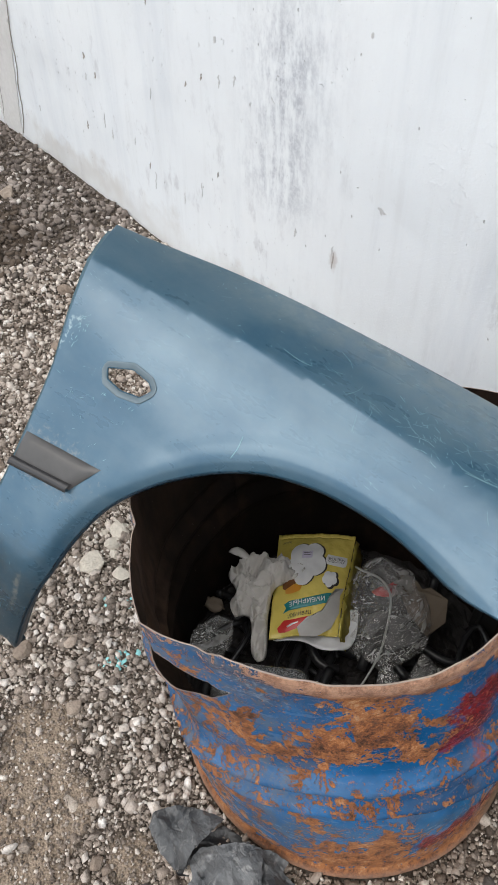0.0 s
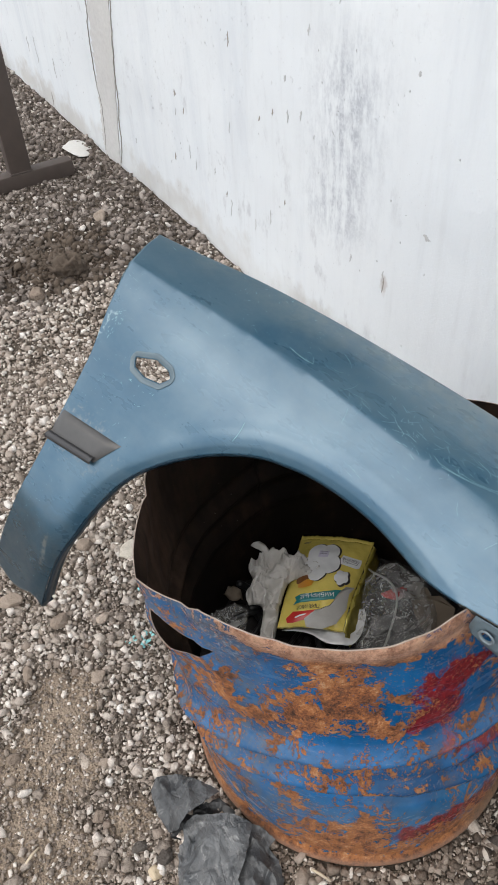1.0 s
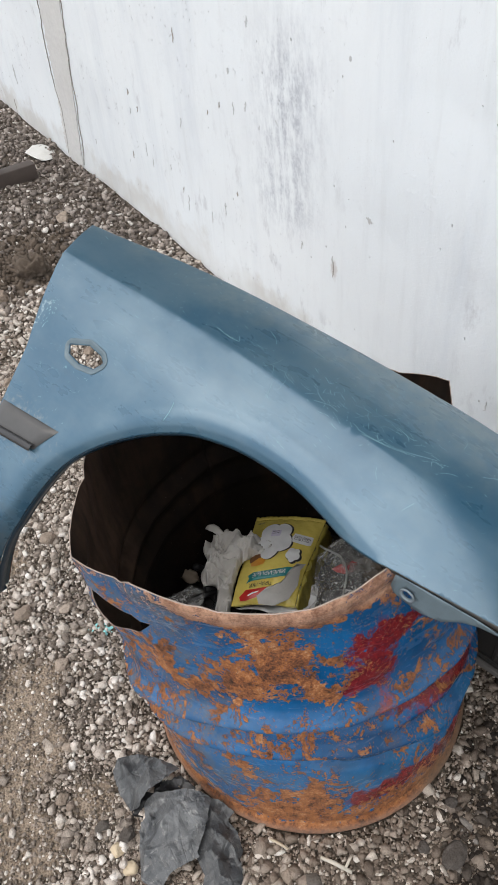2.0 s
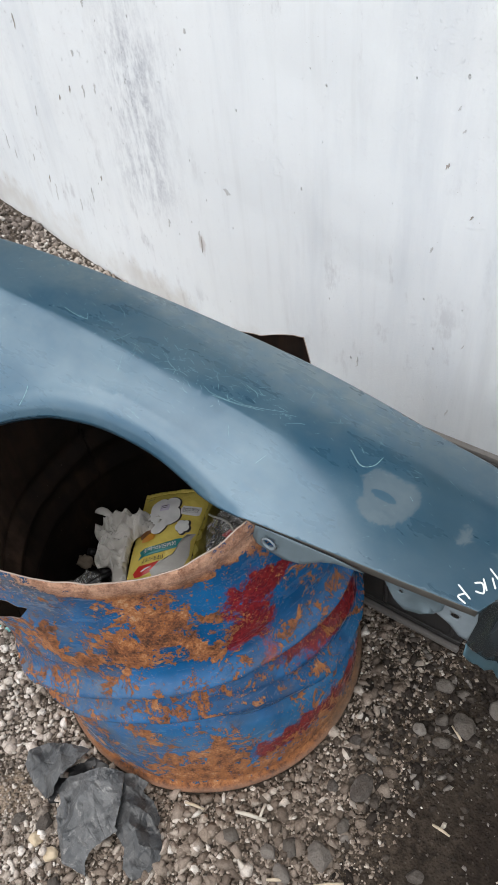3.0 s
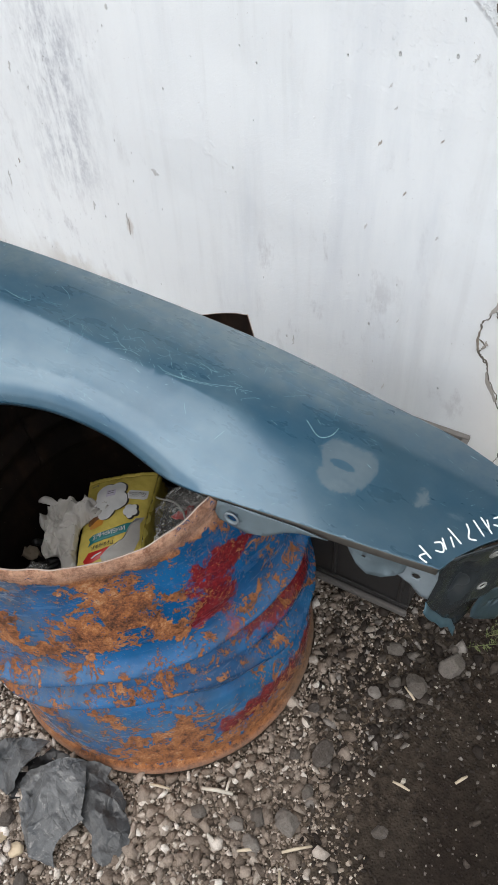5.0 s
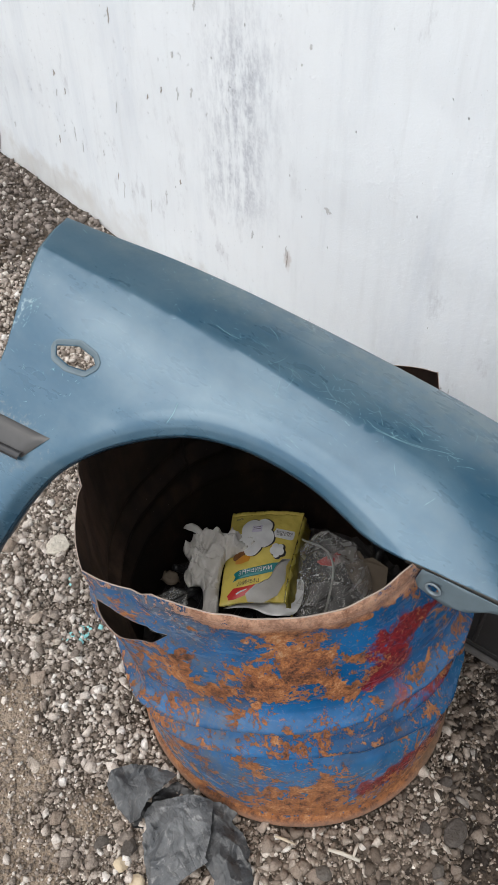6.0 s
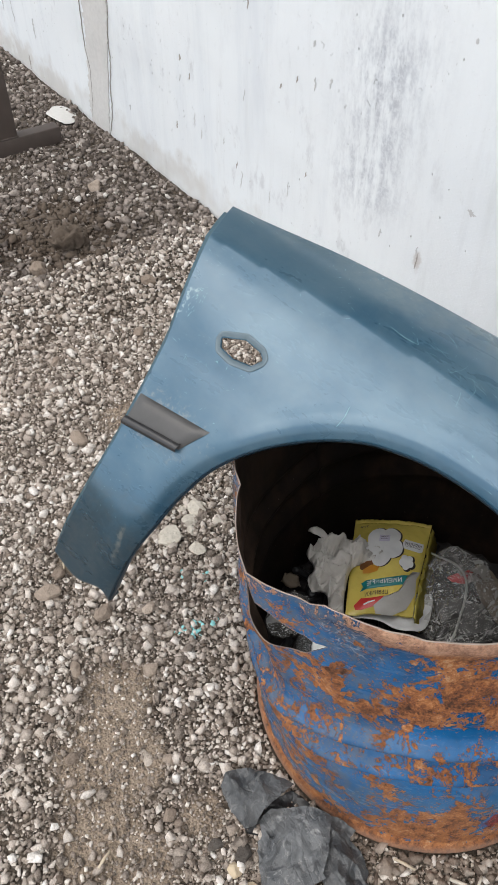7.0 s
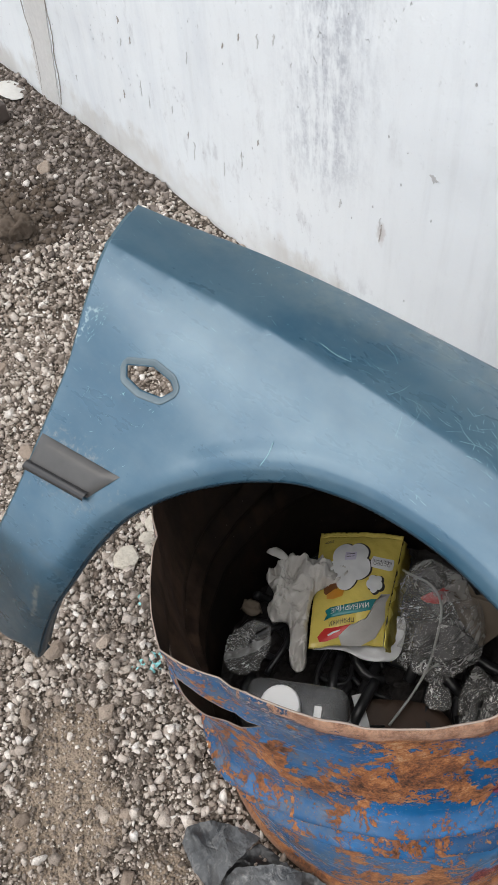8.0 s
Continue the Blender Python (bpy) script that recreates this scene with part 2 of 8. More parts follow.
def drum_material():
    n = Nodes("chipped_blue_paint_over_rust")
    x, y, z = n.xyz()
    lean = n.math("MULTIPLY", n.math("POWER", n.math("MAXIMUM", n.math("DIVIDE", z, 0.58), 0.0), 1.3), 0.10)
    deg = n.math("MULTIPLY", n.math("ARCTAN2", y, n.math("ADD", x, lean)), 57.2958)
    big = n.noise(11, 9, 0.66, warp=0.6)
    mid = n.noise(34, 10, 0.72, warp=1.2)
    fine = n.noise(260, 6, 0.7)
    flake = n.noise(120, 8, 0.75, warp=1.0)
    wipe = n.noise(1.0, 6, 0.65, n.scaled((18, 18, 60)))
    scuff = n.noise(1.0, 5, 0.7, n.scaled((26, 26, 240)))
    wob = n.math("MULTIPLY", n.math("SUBTRACT", n.noise(26, 6, 0.65), 0.5), 1.0)
    frayed = n.math("MULTIPLY_ADD", wob, 26.0, deg)
    height = n.math("MULTIPLY_ADD", n.math("SUBTRACT", n.noise(23, 6, 0.65, n.scaled((1, 1, 1), (5, 2, 8))), 0.5), 0.09, z)

    def bell(v, mid_, half):
        d = n.math("DIVIDE", n.math("SUBTRACT", v, mid_), half)
        return n.math("EXPONENT", n.math("MULTIPLY", n.math("MULTIPLY", d, d), -1.0))

    def blot(a0, z0, ra, rz):
        return n.math("MULTIPLY", bell(frayed, a0, ra), bell(height, z0, rz))

    # where the paint has gone: foot, rim and worn fields
    foot = n.math("ADD", n.ramp(height, 0.075, 0.03, 0.0, 0.10), n.ramp(z, 0.022, 0.014, 0.0, 0.3))
    bare = n.math("MULTIPLY_ADD", bell(deg, -33, 20), 0.95, 0.05)
    top = n.math("MULTIPLY", n.ramp(n.math("MULTIPLY_ADD", n.noise(14, 4), 0.05, z), 0.562, 0.582, 0.0, 0.26), bare)
    worn = n.math("ADD", foot, top)
    for a0, z0, ra, rz, k in RUST_FIELDS:
        worn = n.math("MULTIPLY_ADD", blot(a0, z0, ra, rz), k, worn)
    for a0, z0, ra, rz, k in SOUND_FIELDS:
        worn = n.math("MULTIPLY_ADD", blot(a0, z0, ra, rz), -k, worn)
    # red paint sprayed over the blue
    patch = n.math("ADD", n.math("MULTIPLY", blot(-10, 0.455, 7.5, 0.062), n.ramp(n.noise(60, 7, 0.75, warp=1.0), 0.40, 0.56, 0.45, 1.0)), n.math("ADD", blot(0, 0.470, 8, 0.018), n.math("ADD", n.math("MULTIPLY", blot(-9, 0.33, 5, 0.030), 0.75), n.math("MULTIPLY", blot(-12, 0.400, 5, 0.03), 0.9))))
    b1 = n.math("MULTIPLY", bell(n.math("MULTIPLY_ADD", deg, 0.0020, height), 0.288, 0.024), n.math("MULTIPLY", n.ramp(frayed, -12, 0), n.ramp(deg, 48, 36)))
    b2 = n.math("MULTIPLY", bell(n.math("MULTIPLY_ADD", deg, 0.0006, height), 0.092, 0.026), n.math("MULTIPLY", n.ramp(frayed, -29, -16), n.ramp(deg, 50, 40)))
    red = n.ramp(n.math("MULTIPLY_ADD", n.math("MULTIPLY_ADD", flake, 0.5, mid), 0.9, n.math("MULTIPLY_ADD", wipe, 0.3, n.math("ADD", patch, n.math("MULTIPLY", n.math("ADD", b1, b2), 0.9)))), 1.06, 1.42)
    worn = n.math("MULTIPLY_ADD", red, -0.05, worn)
    # cracked line along the crease under the hoop
    off = n.math("ADD", deg, 32.0)
    line = n.math("MULTIPLY_ADD", n.math("MULTIPLY", off, off), 3.2e-5, z)
    worn = n.math("MULTIPLY_ADD", bell(line, 0.323, 0.006), n.ramp(n.noise(16, 4), 0.38, 0.6, 0.02, 0.16), worn)
    m = n.math("MULTIPLY_ADD", mid, 0.85, n.math("MULTIPLY_ADD", big, 0.45, n.math("MULTIPLY_ADD", flake, 0.50, -0.36)))
    m = n.math("MULTIPLY_ADD", worn, 0.95, m)
    rust = n.ramp(m, 0.598, 0.606)
    fleck = n.math("MULTIPLY", n.ramp(n.noise(190, 6, 0.74, warp=0.6), 0.585, 0.610), n.ramp(n.math("MULTIPLY_ADD", n.ramp(deg, -40, -75), 0.10, n.noise(17, 4)), 0.42, 0.58))
    rust = n.math("MAXIMUM", rust, fleck)
    halo = n.ramp(m, 0.580, 0.600)
    blue = n.mix(n.ramp(n.noise(9, 6, 0.62), 0.35, 0.68), (0.003, 0.060, 0.165), (0.010, 0.120, 0.310))
    blue = n.mix(n.math("MULTIPLY", n.ramp(z, 0.25, 0.15), n.ramp(n.noise(13, 5), 0.4, 0.6, 0.05, 0.5)), blue, (0.045, 0.20, 0.38))
    # paint gone dull and grey where it stands proud
    ridge = n.math("MULTIPLY", bell(z, 0.348, 0.016), n.math("MULTIPLY", n.ramp(deg, -85, -60), n.ramp(deg, 25, 5)))
    rubbed = n.math("MAXIMUM", n.math("MULTIPLY", ridge, n.ramp(wipe, 0.36, 0.6, 0.1, 0.8)), n.ramp(wipe, 0.55, 0.74, 0.0, 0.45))
    blue = n.mix(n.math("MULTIPLY", rubbed, 0.24), blue, (0.16, 0.25, 0.36))
    film = n.math("MULTIPLY", n.ramp(deg, -38, -62), n.ramp(n.noise(40, 7, 0.72), 0.42, 0.60, 0.1, 0.6))
    blue = n.mix(film, blue, (0.115, 0.135, 0.155))
    scrape = n.math("MULTIPLY", n.math("MULTIPLY", blot(-62, 0.535, 7, 0.035), n.ramp(n.noise(90, 7, 0.75, warp=1.5), 0.52, 0.60)), 0.75)
    blue = n.mix(scrape, blue, (0.42, 0.46, 0.50))
    paint = n.mix(n.math("MULTIPLY", red, 0.95), blue, n.mix(n.ramp(flake, 0.38, 0.65), (0.095, 0.005, 0.005), (0.29, 0.019, 0.014)))
    paint = n.mix(n.math("MULTIPLY", n.math("MULTIPLY", ridge, red), 0.28), paint, (0.42, 0.22, 0.22))
    paint = n.mix(n.math("MULTIPLY", n.ramp(scuff, 0.60, 0.68), 0.22), paint, (0.38, 0.36, 0.36))
    tone = n.math("MULTIPLY_ADD", fine, 0.28, n.math("MULTIPLY_ADD", n.noise(55, 9, 0.78), 0.60, n.math("MULTIPLY", n.noise(13, 4), 0.22)))
    ru = n.colours(tone, (0.45, (0.045, 0.020, 0.012)), (0.50, (0.15, 0.058, 0.028)), (0.55, (0.31, 0.115, 0.044)), (0.60, (0.47, 0.19, 0.068)), (0.66, (0.60, 0.36, 0.20)))
    # fresh orange along the broken paint, brown scale in the middle, runs down to the foot
    ru = n.mix(n.math("MULTIPLY", n.ramp(m, 0.68, 0.605), n.ramp(flake, 0.40, 0.58, 0.1, 0.75)), ru, (0.52, 0.185, 0.042))
    ru = n.mix(n.math("MULTIPLY", n.ramp(n.noise(85, 8, 0.78, warp=1.2), 0.57, 0.62), 0.5), ru, (0.070, 0.032, 0.020))
    ru = n.mix(n.math("MULTIPLY", n.ramp(m, 0.76, 0.95), n.ramp(mid, 0.4, 0.6, 0.05, 0.4)), ru, n.mix(fine, (0.12, 0.058, 0.036), (0.25, 0.125, 0.075)))
    ru = n.mix(n.math("MULTIPLY", n.ramp(n.noise(1.0, 6, 0.7, n.scaled((75, 75, 9))), 0.48, 0.58), n.ramp(z, 0.2, 0.08, 0.0, 0.55)), ru, (0.44, 0.17, 0.055))
    ru = n.mix(n.ramp(z, 0.535, 0.56, 0.0, 0.65), ru, n.mix(n.ramp(tone, 0.45, 0.62), (0.40, 0.19, 0.115), (0.80, 0.52, 0.38)))
    ru = n.mix(n.ramp(z, 0.018, 0.009, 0.0, 0.7), ru, n.mix(fine, (0.20, 0.11, 0.075), (0.42, 0.27, 0.19)))
    c = n.mix(n.math("MULTIPLY", halo, 0.35), paint, n.mix(fine, (0.16, 0.07, 0.03), (0.42, 0.19, 0.07)))
    c = n.mix(rust, c, ru)
    grime = n.math("MULTIPLY", n.ramp(n.noise(20, 6, 0.65), 0.52, 0.74), 0.35)
    c = n.mix(grime, c, (0.085, 0.055, 0.036))
    dull = n.math("MULTIPLY", n.ramp(deg, -4, 14), n.ramp(height, 0.10, 0.04, 0.0, 0.6))
    c = n.mix(dull, c, n.mix(fine, (0.09, 0.065, 0.045), (0.20, 0.15, 0.10)))
    dusty = n.math("MULTIPLY", n.ramp(n.noise(3.5, 4), 0.45, 0.7), 0.08)
    c = n.mix(dusty, c, (0.30, 0.27, 0.24))
    edge = n.math("MULTIPLY", n.ramp(m, 0.588, 0.598), n.ramp(m, 0.612, 0.602))
    h = n.math("MULTIPLY_ADD", rust, -0.9, n.math("MULTIPLY", n.math("MULTIPLY", flake, rust), 2.2))
    h = n.math("MULTIPLY_ADD", edge, 0.5, n.math("MULTIPLY_ADD", mid, 0.3, h))
    r = n.ramp(n.math("MULTIPLY_ADD", rust, 0.6, n.math("MULTIPLY", wipe, 0.4)), 0.1, 0.8, 0.22, 0.78)
    r = n.math("MULTIPLY", r, n.ramp(z, 0.54, 0.57, 1.0, 0.38))
    return n.done(c, r, n.math("MULTIPLY", rust, n.ramp(z, 0.54, 0.565, 0.08, 0.45)), n.bump(h, 0.8, 0.0025), Specular_IOR_Level=0.3)


def inside_material():
    n = Nodes("shade_dark_rust")
    x, y, z = n.xyz()
    f = n.noise(40, 6, 0.6)
    run = n.noise(1.0, 5, 0.6, n.scaled((25, 25, 4)))
    spots = n.ramp(n.noise(190, 2), 0.755, 0.78)
    # near-black rust: the shade inside the drum is part of the colour
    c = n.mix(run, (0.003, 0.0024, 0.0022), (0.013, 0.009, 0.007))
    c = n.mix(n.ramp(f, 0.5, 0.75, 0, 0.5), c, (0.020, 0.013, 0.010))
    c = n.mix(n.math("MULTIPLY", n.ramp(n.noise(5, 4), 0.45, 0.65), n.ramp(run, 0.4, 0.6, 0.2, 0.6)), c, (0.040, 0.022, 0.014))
    # browner field painted where the left wall catches the light
    deg = n.math("MULTIPLY", n.math("ARCTAN2", y, n.math("ADD", x, 0.08)), 57.2958)
    off = n.math("DIVIDE", n.math("ADD", deg, 112.0), 22.0)
    brown = n.math("MULTIPLY", n.math("EXPONENT", n.math("MULTIPLY", n.math("MULTIPLY", off, off), -1.0)), n.ramp(z, 0.16, 0.34))
    c = n.mix(n.math("MULTIPLY", brown, n.ramp(run, 0.35, 0.62, 0.35, 0.95)), c, n.mix(f, (0.06, 0.036, 0.025), (0.17, 0.105, 0.075)))
    c = n.mix(n.math("MULTIPLY", spots, 0.5), c, (0.25, 0.22, 0.2))
    return n.done(c, 0.7, 0.0, n.bump(f, 0.3, 0.001), Specular_IOR_Level=0.12)


def fender_material():
    n = Nodes("faded_teal_car_paint")
    s, a, b = n.xyz()
    cloud = n.noise(6, 5, 0.6)
    fine = n.noise(240, 4, 0.6)
    film = n.noise(1.0, 6, 0.65, n.scaled((9, 26, 26)))
    c = n.mix(n.ramp(cloud, 0.3, 0.7), (0.026, 0.089, 0.147), (0.042, 0.118, 0.180))
    dust = n.math("MULTIPLY", n.math("MULTIPLY_ADD", n.ramp(cloud, 0.38, 0.66), 0.6, n.math("MULTIPLY", n.ramp(film, 0.38, 0.75), 0.4)), 0.20)
    c = n.mix(dust, c, (0.27, 0.31, 0.32))

    def blot(cs, ca, rs, ra):
        u = n.math("DIVIDE", n.math("SUBTRACT", s, cs), rs)
        v = n.math("DIVIDE", n.math("ADD", a, ca), ra)
        return n.math("EXPONENT", n.math("MULTIPLY", n.math("ADD", n.math("MULTIPLY", u, u), n.math("MULTIPLY", v, v)), -1.0))

    # settled dust along the bonnet edge
    settled = n.math("MULTIPLY", n.ramp(n.math("MULTIPLY_ADD", n.noise(11, 5, 0.65), 0.12, a), -0.02, 0.09), n.ramp(n.noise(40, 5, 0.65), 0.35, 0.65, 0.3, 1.0))
    c = n.mix(n.math("MULTIPLY", settled, 0.40), c, (0.23, 0.27, 0.25))
    # paint darkened towards the nose in place of its dark reflections
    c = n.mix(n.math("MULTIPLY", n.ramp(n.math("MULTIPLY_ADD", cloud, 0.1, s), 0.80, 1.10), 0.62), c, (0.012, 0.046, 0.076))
    # rubbed-down primer toward the nose, with a wiped dark smear through it
    p = n.math("ADD", n.math("ADD", blot(0.868, 0.082, 0.026, 0.022), blot(0.908, 0.088, 0.024, 0.034)), n.math("ADD", blot(0.878, 0.118, 0.024, 0.016), n.math("MULTIPLY", blot(0.988, 0.088, 0.020, 0.028), 0.70)))
    p = n.math("SUBTRACT", p, n.math("MULTIPLY", blot(0.884, 0.094, 0.014, 0.005), 1.5))
    p = n.ramp(n.math("MULTIPLY_ADD", n.noise(46, 8, 0.72, warp=1.2), 0.8, n.math("MULTIPLY", p, 0.75)), 0.78, 0.92)
    c = n.mix(n.math("MULTIPLY", p, 0.30), c, n.mix(n.noise(60, 5), (0.15, 0.165, 0.16), (0.25, 0.26, 0.245)))
    wiped = n.math("MULTIPLY", n.math("SUBTRACT", blot(0.915, 0.085, 0.060, 0.062), n.math("MULTIPLY", blot(0.900, 0.095, 0.040, 0.042), 1.0)), n.ramp(n.noise(20, 5, 0.6), 0.35, 0.6, 0.4, 1.0))
    c = n.mix(n.math("MAXIMUM", n.math("MULTIPLY", wiped, 0.9), 0.0), c, (0.016, 0.055, 0.085))
    # smudges and rubbed spots
    smear = n.noise(1.0, 7, 0.7, n.scaled((16, 34, 34), (3, 1, 0)))
    rub = n.ramp(smear, 0.60, 0.72)
    c = n.mix(n.math("MULTIPLY", rub, 0.10), c, (0.25, 0.31, 0.33))
    dark = n.ramp(n.noise(1.0, 7, 0.7, n.scaled((22, 40, 40), (7, 5, 0))), 0.58, 0.70)
    c = n.mix(n.math("MULTIPLY", dark, 0.13), c, (0.012, 0.045, 0.07))
    # dirt caught round the rub strip
    ring = n.math("SUBTRACT", blot(0.172, 0.343, 0.085, 0.035), n.math("MULTIPLY", blot(0.172, 0.343, 0.06, 0.02), 0.6))
    dirt = n.ramp(n.math("MULTIPLY_ADD", n.noise(120, 5, 0.7), 0.8, n.math("MULTIPLY", ring, 0.5)), 0.60, 0.78)
    c = n.mix(n.math("MULTIPLY", dirt, 0.4), c, (0.26, 0.26, 0.24))
    # leg's end painted dark for the ground it reflects
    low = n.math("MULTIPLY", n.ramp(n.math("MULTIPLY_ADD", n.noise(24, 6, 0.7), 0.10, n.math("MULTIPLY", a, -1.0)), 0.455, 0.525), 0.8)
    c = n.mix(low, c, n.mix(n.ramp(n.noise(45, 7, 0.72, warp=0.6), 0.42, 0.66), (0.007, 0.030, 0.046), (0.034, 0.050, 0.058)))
    loss = n.ramp(n.math("MULTIPLY_ADD", n.noise(90, 6, 0.72), 0.9, n.math("MULTIPLY", blot(0.206, 0.462, 0.008, 0.024), 0.42)), 0.72, 0.98)
    c = n.mix(n.math("MULTIPLY", loss, 0.55), c, (0.22, 0.225, 0.20))
    # flaked spots at the door edge
    q = n.ramp(n.math("MULTIPLY_ADD", n.noise(110, 6, 0.75), 1.0, n.math("MULTIPLY", blot(0.085, 0.215, 0.022, 0.05), 0.4)), 0.90, 0.98)
    c = n.mix(n.math("MULTIPLY", q, 0.6), c, (0.36, 0.48, 0.50))
    # hairline wear in two directions
    for turn, seed in ((0.35, 0.0), (-0.8, 4.0), (0.05, 9.0)):
        m = n.tree.nodes.new("ShaderNodeMapping")
        m.inputs["Rotation"].default_value = (0, 0, turn)
        n.tree.links.new(n.coord, m.inputs["Vector"])
        hair = n.ramp(n.noise(1.0, 3, 0.5, n.scaled((30, 520, 520), (seed, seed, 0), m.outputs[0])), 0.70, 0.74)
        hair = n.math("MULTIPLY", hair, n.ramp(n.noise(9, 4, 0.6, n.scaled((1, 1, 1), (seed, 0, 0))), 0.50, 0.62))
        c = n.mix(n.math("MULTIPLY", hair, 0.45), c, (0.26, 0.48, 0.50))
    r = n.ramp(n.math("MULTIPLY_ADD", p, 0.5, n.math("MULTIPLY_ADD", rub, 0.25, film)), 0.3, 1.0, 0.25, 0.5)
    h = n.math("MULTIPLY_ADD", n.noise(5, 3), 3.2, n.math("MULTIPLY", fine, 0.15))
    return n.done(c, r, 0.25, n.bump(h, 0.12, 0.004), Coat_Weight=0.6, Coat_Roughness=0.14)


SOIL_SPOTS = [(-0.298, -0.468, 0.068), (-0.155, -0.505, 0.055), (-0.206, -0.575, 0.066), (-0.08, -0.62, 0.068), (0.0, -0.57, 0.05), (-0.02, -0.45, 0.04), (-0.62, -0.40, 0.05), (-0.95, -0.12, 0.07), (0.46, -0.14, 0.04)]


def ground_material():
    n = Nodes("gravelly_soil")
    x, y, z = n.xyz()
    grit = n.noise(260, 6, 0.72)
    crumb = n.noise(55, 7, 0.7)
    cells = n.voronoi(170, out="Color")
    peb = n.tree.nodes.new("ShaderNodeSeparateColor")
    n.tree.links.new(cells, peb.inputs[0])
    d = n.voronoi(170)

    def blob(cx, cy, r):
        u, v = n.math("DIVIDE", n.math("SUBTRACT", x, cx), r), n.math("DIVIDE", n.math("SUBTRACT", y, cy), r)
        return n.math("EXPONENT", n.math("MULTIPLY", n.math("ADD", n.math("MULTIPLY", u, u), n.math("MULTIPLY", v, v)), -1.0))

    # soil under the gravel kept dark to deepen the shade between stones
    c = n.mix(n.ramp(crumb, 0.35, 0.65), (0.045, 0.035, 0.027), (0.15, 0.12, 0.094))
    c = n.mix(n.math("MULTIPLY", n.ramp(peb.outputs[0], 0.35, 0.9), n.ramp(d, 0.5, 0.3)), c, (0.20, 0.178, 0.153))
    far = n.math("MAXIMUM", n.ramp(n.math("MULTIPLY_ADD", n.noise(2.5, 4), 0.4, y), -0.55, -0.95), n.math("MAXIMUM", n.ramp(y, 0.7, 0.9), n.ramp(x, 1.4, 1.9)))
    dry = n.mix(n.ramp(crumb, 0.35, 0.65), (0.17, 0.138, 0.110), (0.40, 0.335, 0.275))
    c = n.mix(n.math("MULTIPLY", far, 0.85), c, n.mix(n.math("MULTIPLY", n.ramp(peb.outputs[0], 0.3, 0.9), n.ramp(d, 0.5, 0.3)), dry, (0.58, 0.50, 0.42)))
    # trodden brown soil
    bare = blob(*SOIL_SPOTS[0])
    for spot in SOIL_SPOTS[1:]:
        bare = n.math("ADD", bare, blob(*spot))
    bare = n.ramp(n.math("MULTIPLY_ADD", crumb, 0.8, bare), 0.62, 1.0)
    c = n.mix(bare, c, n.mix(n.ramp(grit, 0.35, 0.65), (0.20, 0.155, 0.115), (0.42, 0.335, 0.255)))
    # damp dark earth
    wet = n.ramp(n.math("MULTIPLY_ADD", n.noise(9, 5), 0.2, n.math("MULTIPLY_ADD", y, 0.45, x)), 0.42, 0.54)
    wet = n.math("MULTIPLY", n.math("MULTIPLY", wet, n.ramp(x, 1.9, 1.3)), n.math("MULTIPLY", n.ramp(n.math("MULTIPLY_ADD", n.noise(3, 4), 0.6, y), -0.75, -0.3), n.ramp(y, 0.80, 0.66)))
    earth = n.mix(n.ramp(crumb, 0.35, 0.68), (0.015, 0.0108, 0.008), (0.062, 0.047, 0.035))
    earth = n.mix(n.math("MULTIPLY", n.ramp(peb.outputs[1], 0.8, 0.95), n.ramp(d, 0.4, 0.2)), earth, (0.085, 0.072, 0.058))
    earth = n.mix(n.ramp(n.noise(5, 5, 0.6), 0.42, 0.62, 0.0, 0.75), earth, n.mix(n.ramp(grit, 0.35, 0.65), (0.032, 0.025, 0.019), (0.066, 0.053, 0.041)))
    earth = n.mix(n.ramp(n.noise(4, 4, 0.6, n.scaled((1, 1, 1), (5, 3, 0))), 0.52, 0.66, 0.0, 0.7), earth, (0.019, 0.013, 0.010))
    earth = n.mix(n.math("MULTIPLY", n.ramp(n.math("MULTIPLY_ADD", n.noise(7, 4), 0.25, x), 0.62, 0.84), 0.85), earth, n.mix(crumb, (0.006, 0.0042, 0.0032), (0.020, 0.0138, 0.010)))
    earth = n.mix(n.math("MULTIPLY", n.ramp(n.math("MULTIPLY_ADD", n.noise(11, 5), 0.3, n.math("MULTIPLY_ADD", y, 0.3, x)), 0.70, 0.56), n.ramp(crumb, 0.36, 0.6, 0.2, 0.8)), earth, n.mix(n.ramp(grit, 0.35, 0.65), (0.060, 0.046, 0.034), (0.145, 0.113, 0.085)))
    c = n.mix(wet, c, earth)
    mound = n.ramp(n.math("MULTIPLY_ADD", crumb, 0.8, blob(-1.88, 0.10, 0.24)), 0.55, 1.0)
    c = n.mix(mound, c, n.mix(n.ramp(grit, 0.35, 0.65), (0.03, 0.022, 0.017), (0.085, 0.062, 0.045)))
    h = n.math("ADD", n.math("MULTIPLY", grit, 0.6), n.math("ADD", n.math("MULTIPLY", n.ramp(d, 0.6, 0.1), 0.5), crumb))
    h = n.math("MULTIPLY", h, n.ramp(wet, 0.0, 1.0, 1.0, 0.55))
    return n.done(c, 0.95, 0.0, n.bump(h, 0.9, 0.006), Specular_IOR_Level=0.2)


